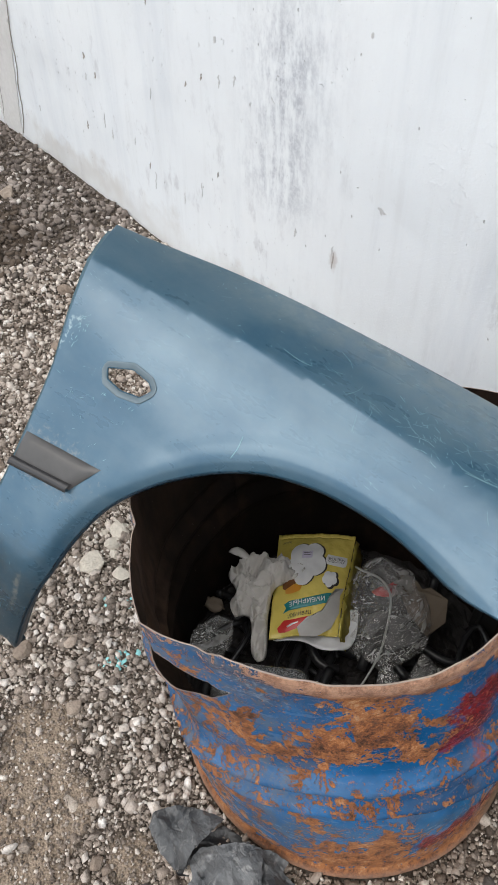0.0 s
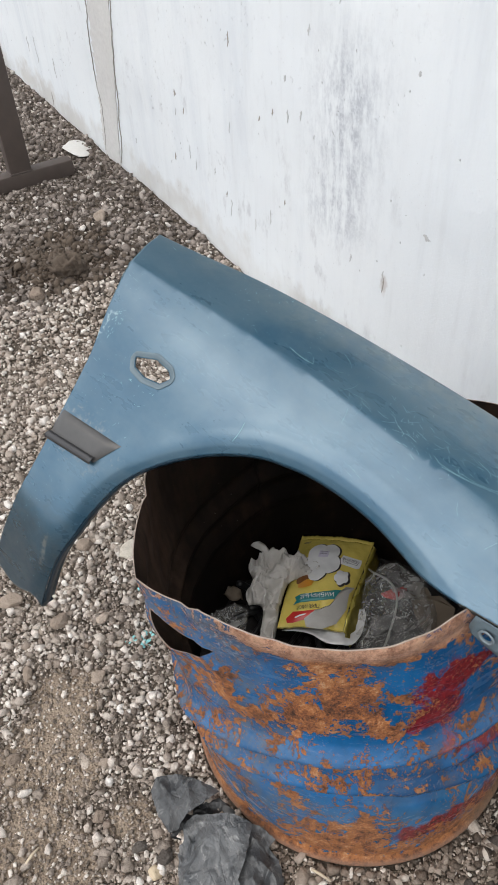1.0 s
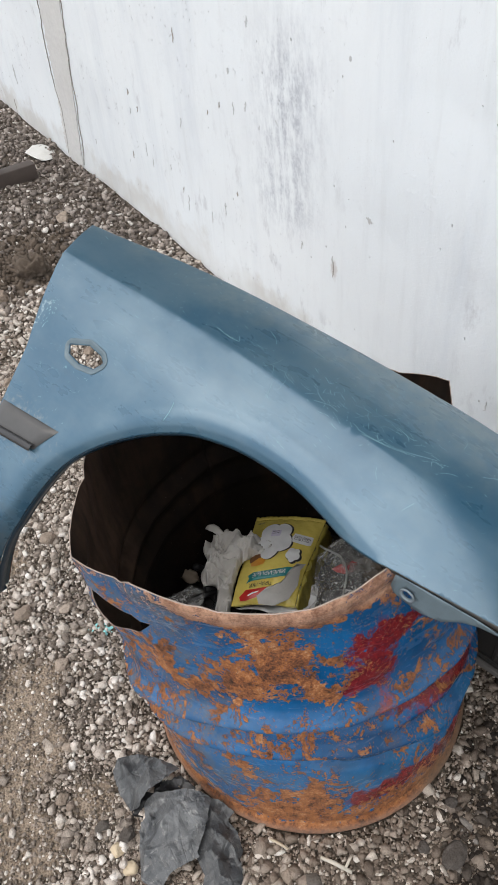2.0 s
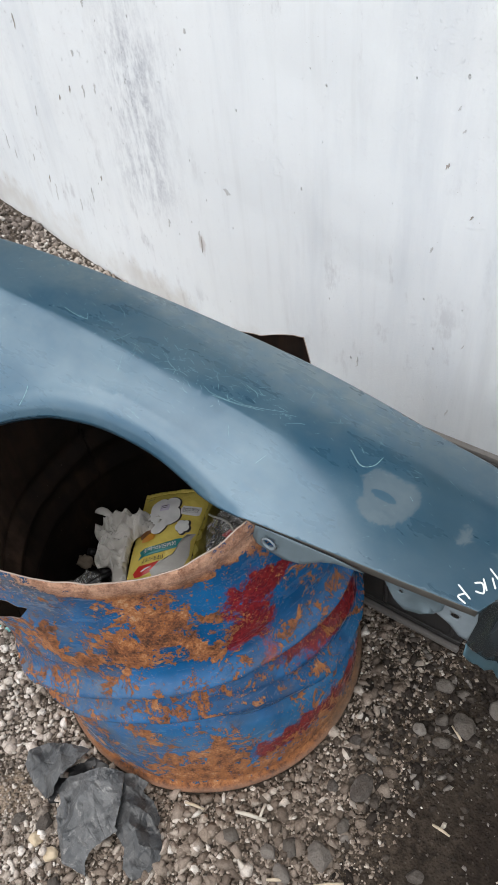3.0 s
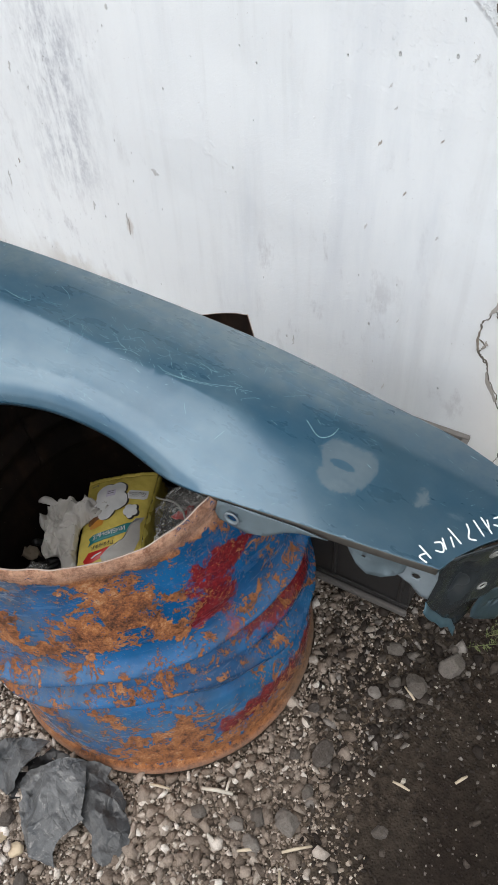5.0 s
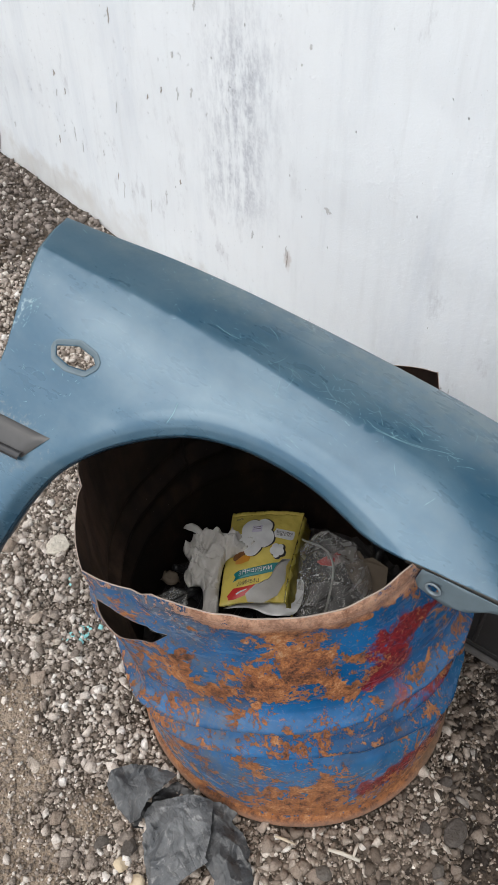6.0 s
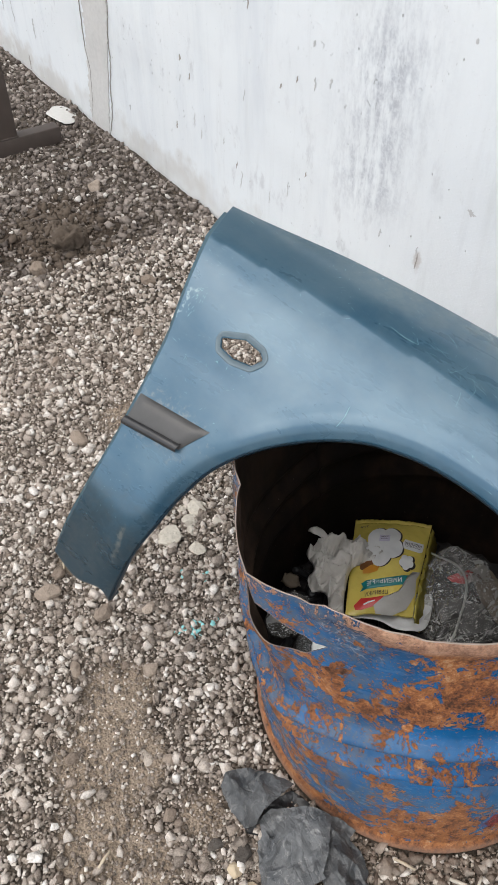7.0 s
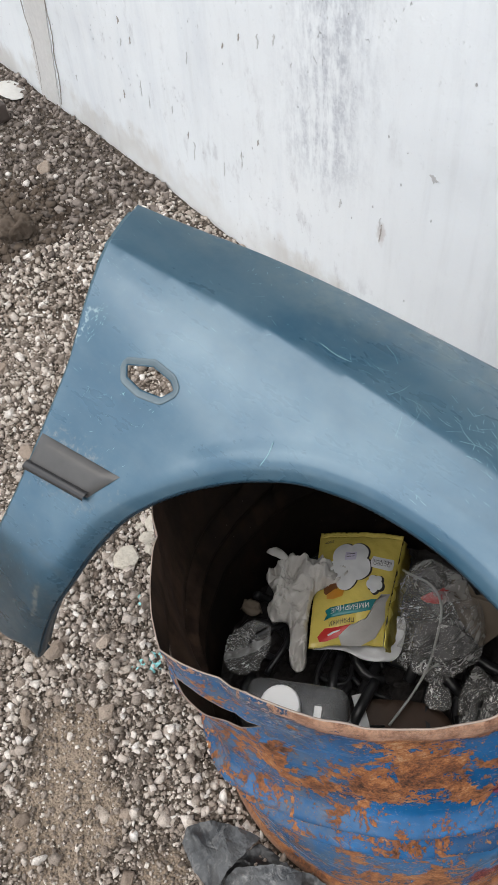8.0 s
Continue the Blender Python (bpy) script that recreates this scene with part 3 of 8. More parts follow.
def stone_material(name, *stops, per_object=False, dust=((0.09, 0.08, 0.07), (0.38, 0.36, 0.33))):
    n = Nodes(name)
    f = n.noise(420, 6, 0.7)
    g = n.noise(70, 4, 0.6)
    c = n.colours(n.chance() if per_object else n.island(), *stops)
    c = n.mix(n.ramp(g, 0.40, 0.66, 0.0, 0.5), c, n.mix(0.5, *dust))
    c = n.mix(n.ramp(f, 0.35, 0.65, 0.0, 0.16), c, dust[1])
    c = n.mix(n.ramp(f, 0.50, 0.36, 0.0, 0.28), c, dust[0])
    return n.done(c, 0.9, 0.0, n.bump(n.math("MULTIPLY_ADD", n.noise(150, 4, 0.65), 1.4, f), 0.9, 0.0020), Specular_IOR_Level=0.25)


def clear_film(name, tint=(0.75, 0.77, 0.78), opacity=0.35, pleat=(60, 60, 60)):
    n = Nodes(name)
    f = n.noise(1.0, 4, 0.55, n.scaled(pleat), 1.0)
    lines = n.math("ABSOLUTE", n.math("SUBTRACT", n.noise(1.0, 3, 0.5, n.scaled(tuple(0.8 * k for k in pleat)), 2.0), 0.5))
    lines2 = n.math("ABSOLUTE", n.math("SUBTRACT", n.noise(1.0, 3, 0.5, n.scaled(tuple(1.7 * k for k in pleat), (3, 1, 2)), 1.5), 0.5))
    crease = n.math("MULTIPLY", n.ramp(lines, 0.028, 0.0), n.ramp(lines2, 0.04, 0.14))
    h = n.math("MULTIPLY_ADD", lines, 1.6, n.math("MULTIPLY", f, 0.8))
    n.done(tint, 0.12, 0.0, n.bump(h, 0.6, 0.012), Specular_IOR_Level=1.0)
    # more opaque along creases: pale lines painted in as glints
    n.put(n.bsdf.inputs["Alpha"], n.math("MULTIPLY_ADD", crease, 0.5, n.ramp(f, 0.35, 0.7, opacity * 0.5, opacity * 1.2)))
    return n.mat


def dusty_film(name="dusty_black_plastic_film", dust=1.0):
    n = Nodes(name)
    f = n.noise(60, 7, 0.68, warp=0.8)
    g = n.noise(11, 5, 0.6)
    grit = n.noise(420, 4, 0.65)
    broad = n.noise(16, 6, 0.62, warp=0.5)
    c = n.mix(n.ramp(n.math("MULTIPLY_ADD", broad, 0.6, n.math("MULTIPLY", g, 0.4)), 0.42, 0.60), (0.036 * dust, 0.038 * dust, 0.040 * dust), (0.088 * dust, 0.090 * dust, 0.091 * dust))
    c = n.mix(n.math("MULTIPLY", n.ramp(f, 0.54, 0.68), 0.5), c, (0.24 * dust, 0.235 * dust, 0.225 * dust))
    c = n.mix(n.ramp(grit, 0.58, 0.70, 0.0, 0.25), c, (0.28 * dust, 0.272 * dust, 0.26 * dust))
    c = n.mix(n.ramp(n.noise(23, 6, 0.65, n.scaled((1, 1, 1), (4, 4, 1))), 0.57, 0.66, 0.0, 0.6), c, (0.018, 0.019, 0.020))
    h = n.math("ABSOLUTE", n.math("SUBTRACT", n.noise(17, 2, 0.4, warp=0.4), 0.5))
    h2 = n.math("ABSOLUTE", n.math("SUBTRACT", n.noise(1.0, 2, 0.4, n.scaled((14, 50, 30), (2, 7, 0))), 0.5))
    return n.done(c, n.ramp(broad, 0.35, 0.65, 0.26, 0.52), 0.0, n.bump(n.math("MULTIPLY_ADD", n.ramp(h2, 0.0, 0.05), 0.35, n.ramp(h, 0.0, 0.04)), 0.35, 0.0022))


MAT_WALL = wall_material()
MAT_DRUM = drum_material()
MAT_INSIDE = inside_material()
MAT_FENDER = fender_material()
MAT_GROUND = ground_material()
MAT_GRAVEL = stone_material("crushed_stone", (0.0, (0.09, 0.070, 0.056)), (0.22, (0.26, 0.215, 0.178)), (0.52, (0.52, 0.448, 0.388)), (0.82, (0.78, 0.71, 0.64)), (0.985, (0.95, 0.91, 0.86)), dust=((0.10, 0.078, 0.060), (0.72, 0.62, 0.525)))
MAT_MIDGRAVEL = stone_material("grey_crushed_stone", (0.0, (0.090, 0.066, 0.049)), (0.30, (0.21, 0.164, 0.130)), (0.66, (0.36, 0.298, 0.246)), (0.87, (0.58, 0.505, 0.43)), (0.975, (0.90, 0.85, 0.78)), dust=((0.11, 0.083, 0.062), (0.48, 0.392, 0.318)))
MAT_DAMPSTONE = stone_material("damp_grey_stone", (0.0, (0.050, 0.037, 0.028)), (0.35, (0.145, 0.112, 0.088)), (0.7, (0.27, 0.222, 0.182)), (0.92, (0.46, 0.40, 0.34)), (0.985, (0.80, 0.74, 0.67)), dust=((0.055, 0.041, 0.031), (0.34, 0.275, 0.222)))
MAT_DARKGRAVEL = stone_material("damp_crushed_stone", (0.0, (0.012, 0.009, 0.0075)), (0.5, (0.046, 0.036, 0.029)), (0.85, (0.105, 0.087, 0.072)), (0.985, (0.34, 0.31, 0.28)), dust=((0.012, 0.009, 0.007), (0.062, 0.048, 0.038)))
MAT_STONE = stone_material("field_stone", (0.0, (0.05, 0.04, 0.034)), (0.6, (0.105, 0.09, 0.076)), (1.0, (0.24, 0.215, 0.19)), per_object=True, dust=((0.05, 0.042, 0.035), (0.22, 0.20, 0.18)))
# grit colours lowered so the gaps between larger stones look shaded
MAT_GRIT = stone_material("dusty_stone_grit", (0.0, (0.060, 0.047, 0.037)), (0.32, (0.19, 0.153, 0.125)), (0.70, (0.42, 0.355, 0.30)), (0.95, (0.88, 0.81, 0.73)), dust=((0.08, 0.062, 0.048), (0.48, 0.40, 0.33)))
MAT_FARGRAVEL = stone_material("grey_yard_gravel", (0.0, (0.060, 0.049, 0.042)), (0.3, (0.15, 0.124, 0.107)), (0.68, (0.28, 0.238, 0.208)), (0.9, (0.50, 0.44, 0.39)), (0.98, (0.86, 0.81, 0.75)), dust=((0.08, 0.064, 0.053), (0.38, 0.32, 0.275)))
MAT_PALESTONE = stone_material("dusty_brown_stone", (0.0, (0.17, 0.13, 0.10)), (0.6, (0.30, 0.24, 0.19)), (1.0, (0.46, 0.38, 0.31)), per_object=True, dust=((0.14, 0.105, 0.08), (0.46, 0.375, 0.30)))
# for the unseen panels that the fender mirrors as dark
MAT_UPPER = simple("dark_reflection_panel", (0.10, 0.095, 0.09), 0.8, 0.0, 0.3, 6)
MAT_FLANGE = simple("dusty_teal_metal", (0.06, 0.12, 0.15), 0.5, 0.3, 0.4, 45)
# darker copy of the panel paint, with the underside's shade in its colour
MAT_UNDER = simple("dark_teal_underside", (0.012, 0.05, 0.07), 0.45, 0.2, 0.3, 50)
# navy darkened to hold the shade on the turned-under arch edge
MAT_LIP = simple("shaded_navy_arch_lip", (0.008, 0.030, 0.050), 0.38, 0.2, 0.5, 60)
MAT_RUSTTAB = simple("rusty_brown_metal", (0.16, 0.07, 0.035), 0.75, 0.1, 0.5, 60, 0.5, 0.002)
MAT_TAB = simple("worn_blue_grey_metal", (0.13, 0.175, 0.20), 0.5, 0.3, 0.4, 50)
MAT_TABPALE = simple("dusty_pale_blue_metal", (0.19, 0.23, 0.255), 0.55, 0.2, 0.35, 60)
MAT_EAR = simple("dull_dark_teal_metal", (0.045, 0.075, 0.09), 0.32, 0.3, 0.5, 40, 0.3, 0.002)
MAT_DUSTFLANGE = simple("earth_dusted_teal_metal", (0.13, 0.125, 0.11), 0.7, 0.1, 0.5, 70, 0.4, 0.002)
MAT_PLATE = simple("dark_grey_teal_metal", (0.040, 0.048, 0.052), 0.24, 0.35, 0.6, 24, 0.5, 0.004)
MAT_ZINC = simple("bare_zinc_metal", (0.45, 0.45, 0.43), 0.45, 0.7, 0.25, 90)
MAT_BEAD = simple("glossy_black_plastic", (0.03, 0.03, 0.031), 0.2, 0.0, 0.3, 70)
MAT_TRIM = simple("dull_black_plastic", (0.066, 0.064, 0.062), 0.33, 0.0, 0.35, 70)
MAT_EDGE = simple("bare_cut_steel", (0.38, 0.30, 0.25), 0.5, 0.4, 0.4, 120)
MAT_FILM = dusty_film(dust=1.35)
MAT_DARKFILM = dusty_film("black_plastic_film", 0.75)
MAT_MIDFILM = dusty_film("half_dusty_black_film", 0.95)
MAT_RUBBER = simple("black_rubber", (0.018, 0.018, 0.019), 0.36, 0.0, 0.4, 60)
MAT_WASTE = simple("oily_black_waste", (0.017, 0.014, 0.013), 0.8, 0.0, 0.6, 90, 0.8, 0.003)
MAT_BOX = simple("brownish_black_plastic", (0.03, 0.028, 0.027), 0.4, 0.0, 0.3, 60)
MAT_BOXRIM = simple("dusty_grey_brown_plastic", (0.13, 0.12, 0.11), 0.6, 0.0, 0.3, 60)
MAT_STEEL = simple("brown_painted_steel", (0.085, 0.065, 0.055), 0.6, 0.1, 0.35, 25)
MAT_CRACK = simple("exposed_mortar", (0.27, 0.235, 0.195), 0.95, 0.0, 0.7, 110, 1.0, 0.006)
MAT_CRACKDARK = simple("dark_crack_mortar", (0.14, 0.122, 0.105), 0.95, 0.0, 0.4, 70, 0.6, 0.003)
MAT_CRACKMID = simple("grey_brown_mortar", (0.36, 0.335, 0.305), 0.95, 0.0, 0.45, 70, 0.7, 0.003)
MAT_CHIPGREY = simple("grey_plaster_knock", (0.54, 0.545, 0.545), 0.95, 0.0, 0.3, 90, 0.6, 0.003)
MAT_RENDER = simple("rough_grey_render", (0.62, 0.61, 0.59), 0.95, 0.0, 0.22, 60, 0.9, 0.005)
MAT_GLOVE = simple("soiled_cotton", (0.56, 0.535, 0.50), 0.9, 0.0, 0.25, 35, 0.2, 0.001)
MAT_YELLOW = simple("glossy_yellow_film", (0.70, 0.56, 0.13), 0.24, 0.0, 0.16, 30, 0.6, 0.004)
MAT_GOLD = simple("yellow_metallised_film", (0.42, 0.34, 0.07), 0.28, 0.35, 0.3, 60, 0.6, 0.002)
MAT_WHITE = simple("white_print", (0.74, 0.74, 0.74), 0.35, 0.0, 0.06, 40, 0.1)
MAT_BLACKPRINT = simple("black_print", (0.02, 0.017, 0.015), 0.4, 0.0, 0.2, 40, 0.1)
MAT_TEALPRINT = simple("teal_print", (0.01, 0.19, 0.20), 0.35, 0.0, 0.15, 40, 0.1)
MAT_REDPRINT = simple("red_print", (0.55, 0.025, 0.02), 0.35, 0.0, 0.15, 40, 0.1)
MAT_BROWNPRINT = simple("brown_print", (0.16, 0.055, 0.012), 0.4, 0.0, 0.4, 60, 0.1)
MAT_ORANGEPRINT = simple("orange_print", (0.62, 0.27, 0.03), 0.4, 0.0, 0.3, 60, 0.1)
MAT_LILAC = simple("pale_lilac_sticker", (0.60, 0.56, 0.68), 0.5, 0.0, 0.08, 50, 0.1)
MAT_FOIL = simple("white_torn_film", (0.66, 0.66, 0.66), 0.35, 0.1, 0.15, 30, 0.5, 0.003)
MAT_BOARD = simple("dirty_brown_board", (0.060, 0.036, 0.024), 0.6, 0.0, 0.5, 40, 0.4)
MAT_CARD = simple("brown_cardboard", (0.16, 0.125, 0.092), 0.9, 0.0, 0.3, 25, 0.4)
MAT_CLEAR = clear_film("crumpled_clear_film", (0.60, 0.595, 0.585), 0.36, (22, 9, 26))
MAT_FLAP = simple("grey_inner_film", (0.40, 0.385, 0.36), 0.35, 0.0, 0.3, 45, 0.4, 0.002)
MAT_WHITESLAB = simple("broken_white_plaster", (0.66, 0.645, 0.61), 0.9, 0.0, 0.15, 60, 0.4, 0.003)
MAT_CREAMSTONE = simple("cream_limestone", (0.52, 0.42, 0.29), 0.85, 0.0, 0.3, 40, 0.5)
MAT_SMOKE = simple("smoky_bottle_plastic", (0.17, 0.172, 0.175), 0.22, 0.0, 0.8, 90, 0.3, 0.002, Alpha=0.66, Specular_IOR_Level=0.8)
MAT_CAP = simple("white_plastic", (0.93, 0.93, 0.92), 0.4, 0.0, 0.03, 40, 0.1)
MAT_REDBAG = simple("red_plastic", (0.50, 0.03, 0.03), 0.4, 0.0, 0.25, 40)
MAT_SCRAP = simple("grey_torn_film", (0.10, 0.10, 0.10), 0.3, 0.0, 0.4, 50, 0.5, 0.003)
MAT_TIE = simple("translucent_grey_strap", (0.36, 0.36, 0.345), 0.4, 0.0, 0.2, 40)
MAT_LEAF = simple("weed_green", (0.135, 0.160, 0.060), 0.7, 0.0, 0.4, 40)
MAT_STEM = simple("dry_weed_stem", (0.27, 0.23, 0.12), 0.8, 0.0, 0.35, 40)
MAT_CHALK = simple("white_paint_marker", (0.75, 0.80, 0.80), 0.7, 0.0, 0.15, 120)
MAT_SCRATCH = simple("pale_teal_scratch", (0.24, 0.42, 0.46), 0.6, 0.0, 0.25, 120)
MAT_CHALKSTONE = simple("chalky_white_slab", (0.52, 0.475, 0.40), 0.9, 0.0, 0.4, 90, 0.9, 0.005)
MAT_TEALBIT = simple("turquoise_paint_flake", (0.30, 0.68, 0.68), 0.7, 0.0, 0.25, 60)
MAT_WOOD = simple("pale_dry_twig", (0.50, 0.42, 0.31), 0.85, 0.0, 0.3, 70)
MAT_CLOD = simple("dark_earth_clod", (0.10, 0.075, 0.055), 0.95, 0.0, 0.5, 40, 0.9, 0.006)


# ---- ground ----
def hill(x, y):
    """Small unevenness of the ground, flat under the drum."""
    h = 0.006 * np.sin(3.1 * x + 1.3) * np.cos(2.3 * y - 0.4) + 0.003 * np.sin(11 * x - 7 * y) + 0.002 * np.sin(23 * x + 17 * y)
    return h * np.clip((np.hypot(x, y) - 0.3) / 0.25, 0, 1)


def spots(x, y):
    """Where trodden soil covers the gravel, 0 to 1."""
    return np.clip(sum(np.exp(-(((x - cx) / r) ** 2 + ((y - cy) / r) ** 2)) for cx, cy, r in SOIL_SPOTS), 0, 1)


def build_ground():
    gx = np.r_[-60, -30, -15, -8, np.arange(-5.0, 1.8, 0.025), 2.5, 5, 12, 30, 60]
    gy = np.r_[-60, -30, -12, -5, -2.5, np.arange(-1.5, 0.66, 0.025), 1.2, 4, 12, 30, 60]
    X, Y = np.meshgrid(gx, gy)
    inner = (np.abs(X + 1.6) < 3.4) & (Y > -1.5) & (Y < 0.66)
    Z = np.where(inner, hill(X, Y) + np.random.RandomState(3).uniform(-0.003, 0.003, X.shape), 0.0)
    Z = np.where(np.hypot(X, Y) < 0.33, -0.004, Z)
    v = np.stack([X, Y, Z], -1).reshape(-1, 3)
    w = len(gx)
    f = [(j * w + i, j * w + i + 1, (j + 1) * w + i + 1, (j + 1) * w + i) for j in range(len(gy) - 1) for i in range(w - 1)]
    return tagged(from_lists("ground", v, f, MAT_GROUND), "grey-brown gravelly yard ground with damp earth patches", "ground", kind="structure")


def rock_shapes(points, count=24, seed=6):
    """Angular hulls of a few random points, all with the same number of vertices and faces."""
    rs = np.random.RandomState(seed)
    shapes = []
    while len(shapes) < count:
        p = rs.normal(0, 1, (points, 3))
        p = p / np.linalg.norm(p, axis=1, keepdims=True) * rs.uniform(0.85, 1.1, (points, 1))
        if points < 10:
            p = np.array([(x, y, z) for x in (-1, 1) for y in (-1, 1) for z in (-1, 1)]) * 0.6 + rs.uniform(-0.3, 0.3, (8, 3))
        bm = bmesh.new()
        for q in p:
            bm.verts.new(q)
        bmesh.ops.convex_hull(bm, input=bm.verts)
        bmesh.ops.delete(bm, geom=[v for v in bm.verts if not v.link_faces], context="VERTS")
        bmesh.ops.triangulate(bm, faces=bm.faces)
        bm.verts.index_update()
        if len(bm.verts) == points and len(bm.faces) == 2 * points - 4:
            shapes.append((np.array([v.co[:] for v in bm.verts]), np.array([[v.index for v in f.verts] for f in bm.faces])))
        bm.free()
    return np.array([v for v, _ in shapes]), np.array([f for _, f in shapes])


ROCKS, CHIPS = rock_shapes(11), rock_shapes(8)


def gravel(name, xy, size, mat, seed, label, sink=0.25, shapes=None):
    """Many angular stones in one mesh."""
    rs = np.random.RandomState(seed)
    n = len(xy)
    rock_v, rock_f = shapes or ROCKS
    kind = rs.randint(0, len(rock_v), n)
    v = rock_v[kind]
    v = v * (size[:, None] * np.stack([rs.uniform(0.8, 1.35, n), rs.uniform(0.7, 1.0, n), rs.uniform(0.55, 0.95, n)], 1))[:, None]
    ax = rs.normal(0, 0.5, (n, 2))
    th = rs.uniform(0, 2 * np.pi, n)
    c, s = np.cos(th)[:, None], np.sin(th)[:, None]
    x, y, z = v[..., 0], v[..., 1], v[..., 2]
    x, z = x * np.cos(ax[:, :1]) + z * np.sin(ax[:, :1]), z * np.cos(ax[:, :1]) - x * np.sin(ax[:, :1])
    x, y = x * c - y * s, x * s + y * c
    low = z.min(1, keepdims=True)
    z = z - low - sink * (z.max(1, keepdims=True) - low) + hill(xy[:, 0], xy[:, 1])[:, None]
    v = np.stack([x + xy[:, :1], y + xy[:, 1:], z], -1).reshape(-1, 3)
    f = (rock_f[kind] + (np.arange(n) * rock_v.shape[1])[:, None, None]).reshape(-1, 3)
    me = bpy.data.meshes.new(name)
    me.vertices.add(len(v))
    me.vertices.foreach_set("co", v.astype(np.float32).ravel())
    me.loops.add(f.size)
    me.loops.foreach_set("vertex_index", f.astype(np.int32).ravel())
    me.polygons.add(len(f))
    me.polygons.foreach_set("loop_start", np.arange(0, f.size, 3, dtype=np.int32))
    me.update(calc_edges=True)
    me.validate()
    ob = link_mesh(name, me, mat, smooth=False)
    return tagged(ob, label, "gravel", kind="stuff")


def patchy(xy, scale, seed):
    return np.array([noise.noise(Vector((x * scale + seed, y * scale, seed * 0.7))) for x, y in xy])


def scatter(n, x0, x1, y0, y1, seed, keep):
    rs = np.random.RandomState(seed)
    xy = np.stack([rs.uniform(x0, x1, n), rs.uniform(y0, y1, n)], 1)
    drift = 0.22 * patchy(xy, 2.5, seed * 0.37) if y0 < -0.7 else 0.0
    rim = np.clip((xy[:, 1] - y0 - drift - 0.15) / 0.35, 0, 1) ** 2 if y0 < -0.7 else np.clip((xy[:, 1] - y0 - 0.12 * rs.uniform(0, 1, n)) / 0.12, 0, 1)
    rim = rim * np.clip((xy[:, 0] - x0 + (0.2 if x0 > -4 else 0)) / 0.2, 0, 1)
    ok = (np.hypot(xy[:, 0], xy[:, 1]) > 0.298) & (rs.uniform(0, 1, n) < keep(xy) * rim)
    return xy[ok]


def build_gravel():
    rs = np.random.RandomState(11)

    def dark(xy):
        """Over 0 where the earth is damp and dark."""
        return xy[:, 0] + 0.45 * xy[:, 1] - 0.40 + 0.06 * patchy(xy, 7, 2.0)

    def soil(xy):
        """Over 0 on the smooth dark earth."""
        return xy[:, 0] - 0.455 - 1.2 * (xy[:, 1] - 0.02) ** 2 + 0.07 * patchy(xy, 9, 5.0)

    def pale(xy):
        bare = spots(xy[:, 0], xy[:, 1]) + 0.35 * patchy(xy, 13, 7.0)
        return np.clip(1.0 - 1.1 * np.clip((bare - 0.15) / 0.4, 0, 1), 0.10, 1) * np.clip((0.05 - dark(xy)) / 0.16, 0, 1) * np.clip((0.04 - soil(xy)) / 0.08, 0, 1)

    def sizes(n, mid, spread, lo, hi):
        return np.clip(rs.lognormal(math.log(mid), spread, n), lo, hi)

    near = scatter(66000, -1.7, 0.62, -1.30, 0.61, 1, pale)
    east = near[:, 0] + 0.04 * patchy(near, 9, 4.0) > 0.12
    west = np.flatnonzero(~east)
    for k, shapes in enumerate((ROCKS, CHIPS)):
        half = near[west[k::2]]
        gravel("gravel", half, sizes(len(half), 0.0043, 0.50, 0.0022, 0.013), MAT_GRAVEL, 21 + 19 * k, "loose grey-brown crushed-stone gravel on the yard", 0.10, shapes)
    damp = east & (rs.uniform(0, 1, len(near)) < np.clip((near[:, 0] + 0.45 * near[:, 1] - 0.15) / 0.26, 0.08, 0.95))
    dry = east & ~damp
    gravel("gravel", near[dry], sizes(dry.sum(), 0.0054, 0.5, 0.0026, 0.015), MAT_MIDGRAVEL, 20, "loose mid-grey gravel beside the drum")
    gravel("gravel", near[damp], sizes(damp.sum(), 0.0054, 0.52, 0.0024, 0.016), MAT_DAMPSTONE, 34, "loose damp dark grey gravel beside the drum", 0.35)
    coarse = scatter(3600, -1.6, 0.15, -1.25, 0.58, 8, lambda xy: pale(xy) * np.clip(0.6 + 1.2 * patchy(xy, 2.2, 3.0), 0.15, 1))
    gravel("gravel", coarse, sizes(len(coarse), 0.0078, 0.30, 0.005, 0.015), MAT_MIDGRAVEL, 28, "larger flat stones among the gravel", 0.4, CHIPS)
    bedded = scatter(330, -1.5, 0.3, -1.2, 0.5, 12, lambda xy: np.full(len(xy), 0.9))
    gravel("gravel", bedded, sizes(len(bedded), 0.0115, 0.25, 0.008, 0.018), MAT_MIDGRAVEL, 32, "half-buried brown stones in the gravel", 0.6)
    grit = scatter(130000, -1.35, 0.14, -1.20, 0.45, 5, lambda xy: 0.9 * (dark(xy) < 0.0) * np.clip(1.2 - spots(xy[:, 0], xy[:, 1]), 0.4, 1))
    gravel("gravel", grit, sizes(len(grit), 0.0029, 0.36, 0.0014, 0.006), MAT_GRIT, 25, "fine stone grit between the gravel", 0.2, CHIPS)
    fines = scatter(40000, 0.0, 0.60, -0.62, 0.45, 9, lambda xy: 0.9 * np.clip((0.12 - dark(xy)) / 0.16, 0, 1))
    gravel("gravel", fines, sizes(len(fines), 0.0026, 0.35, 0.0014, 0.005), MAT_MIDGRAVEL, 27, "fine grey grit between the gravel", 0.2, CHIPS)
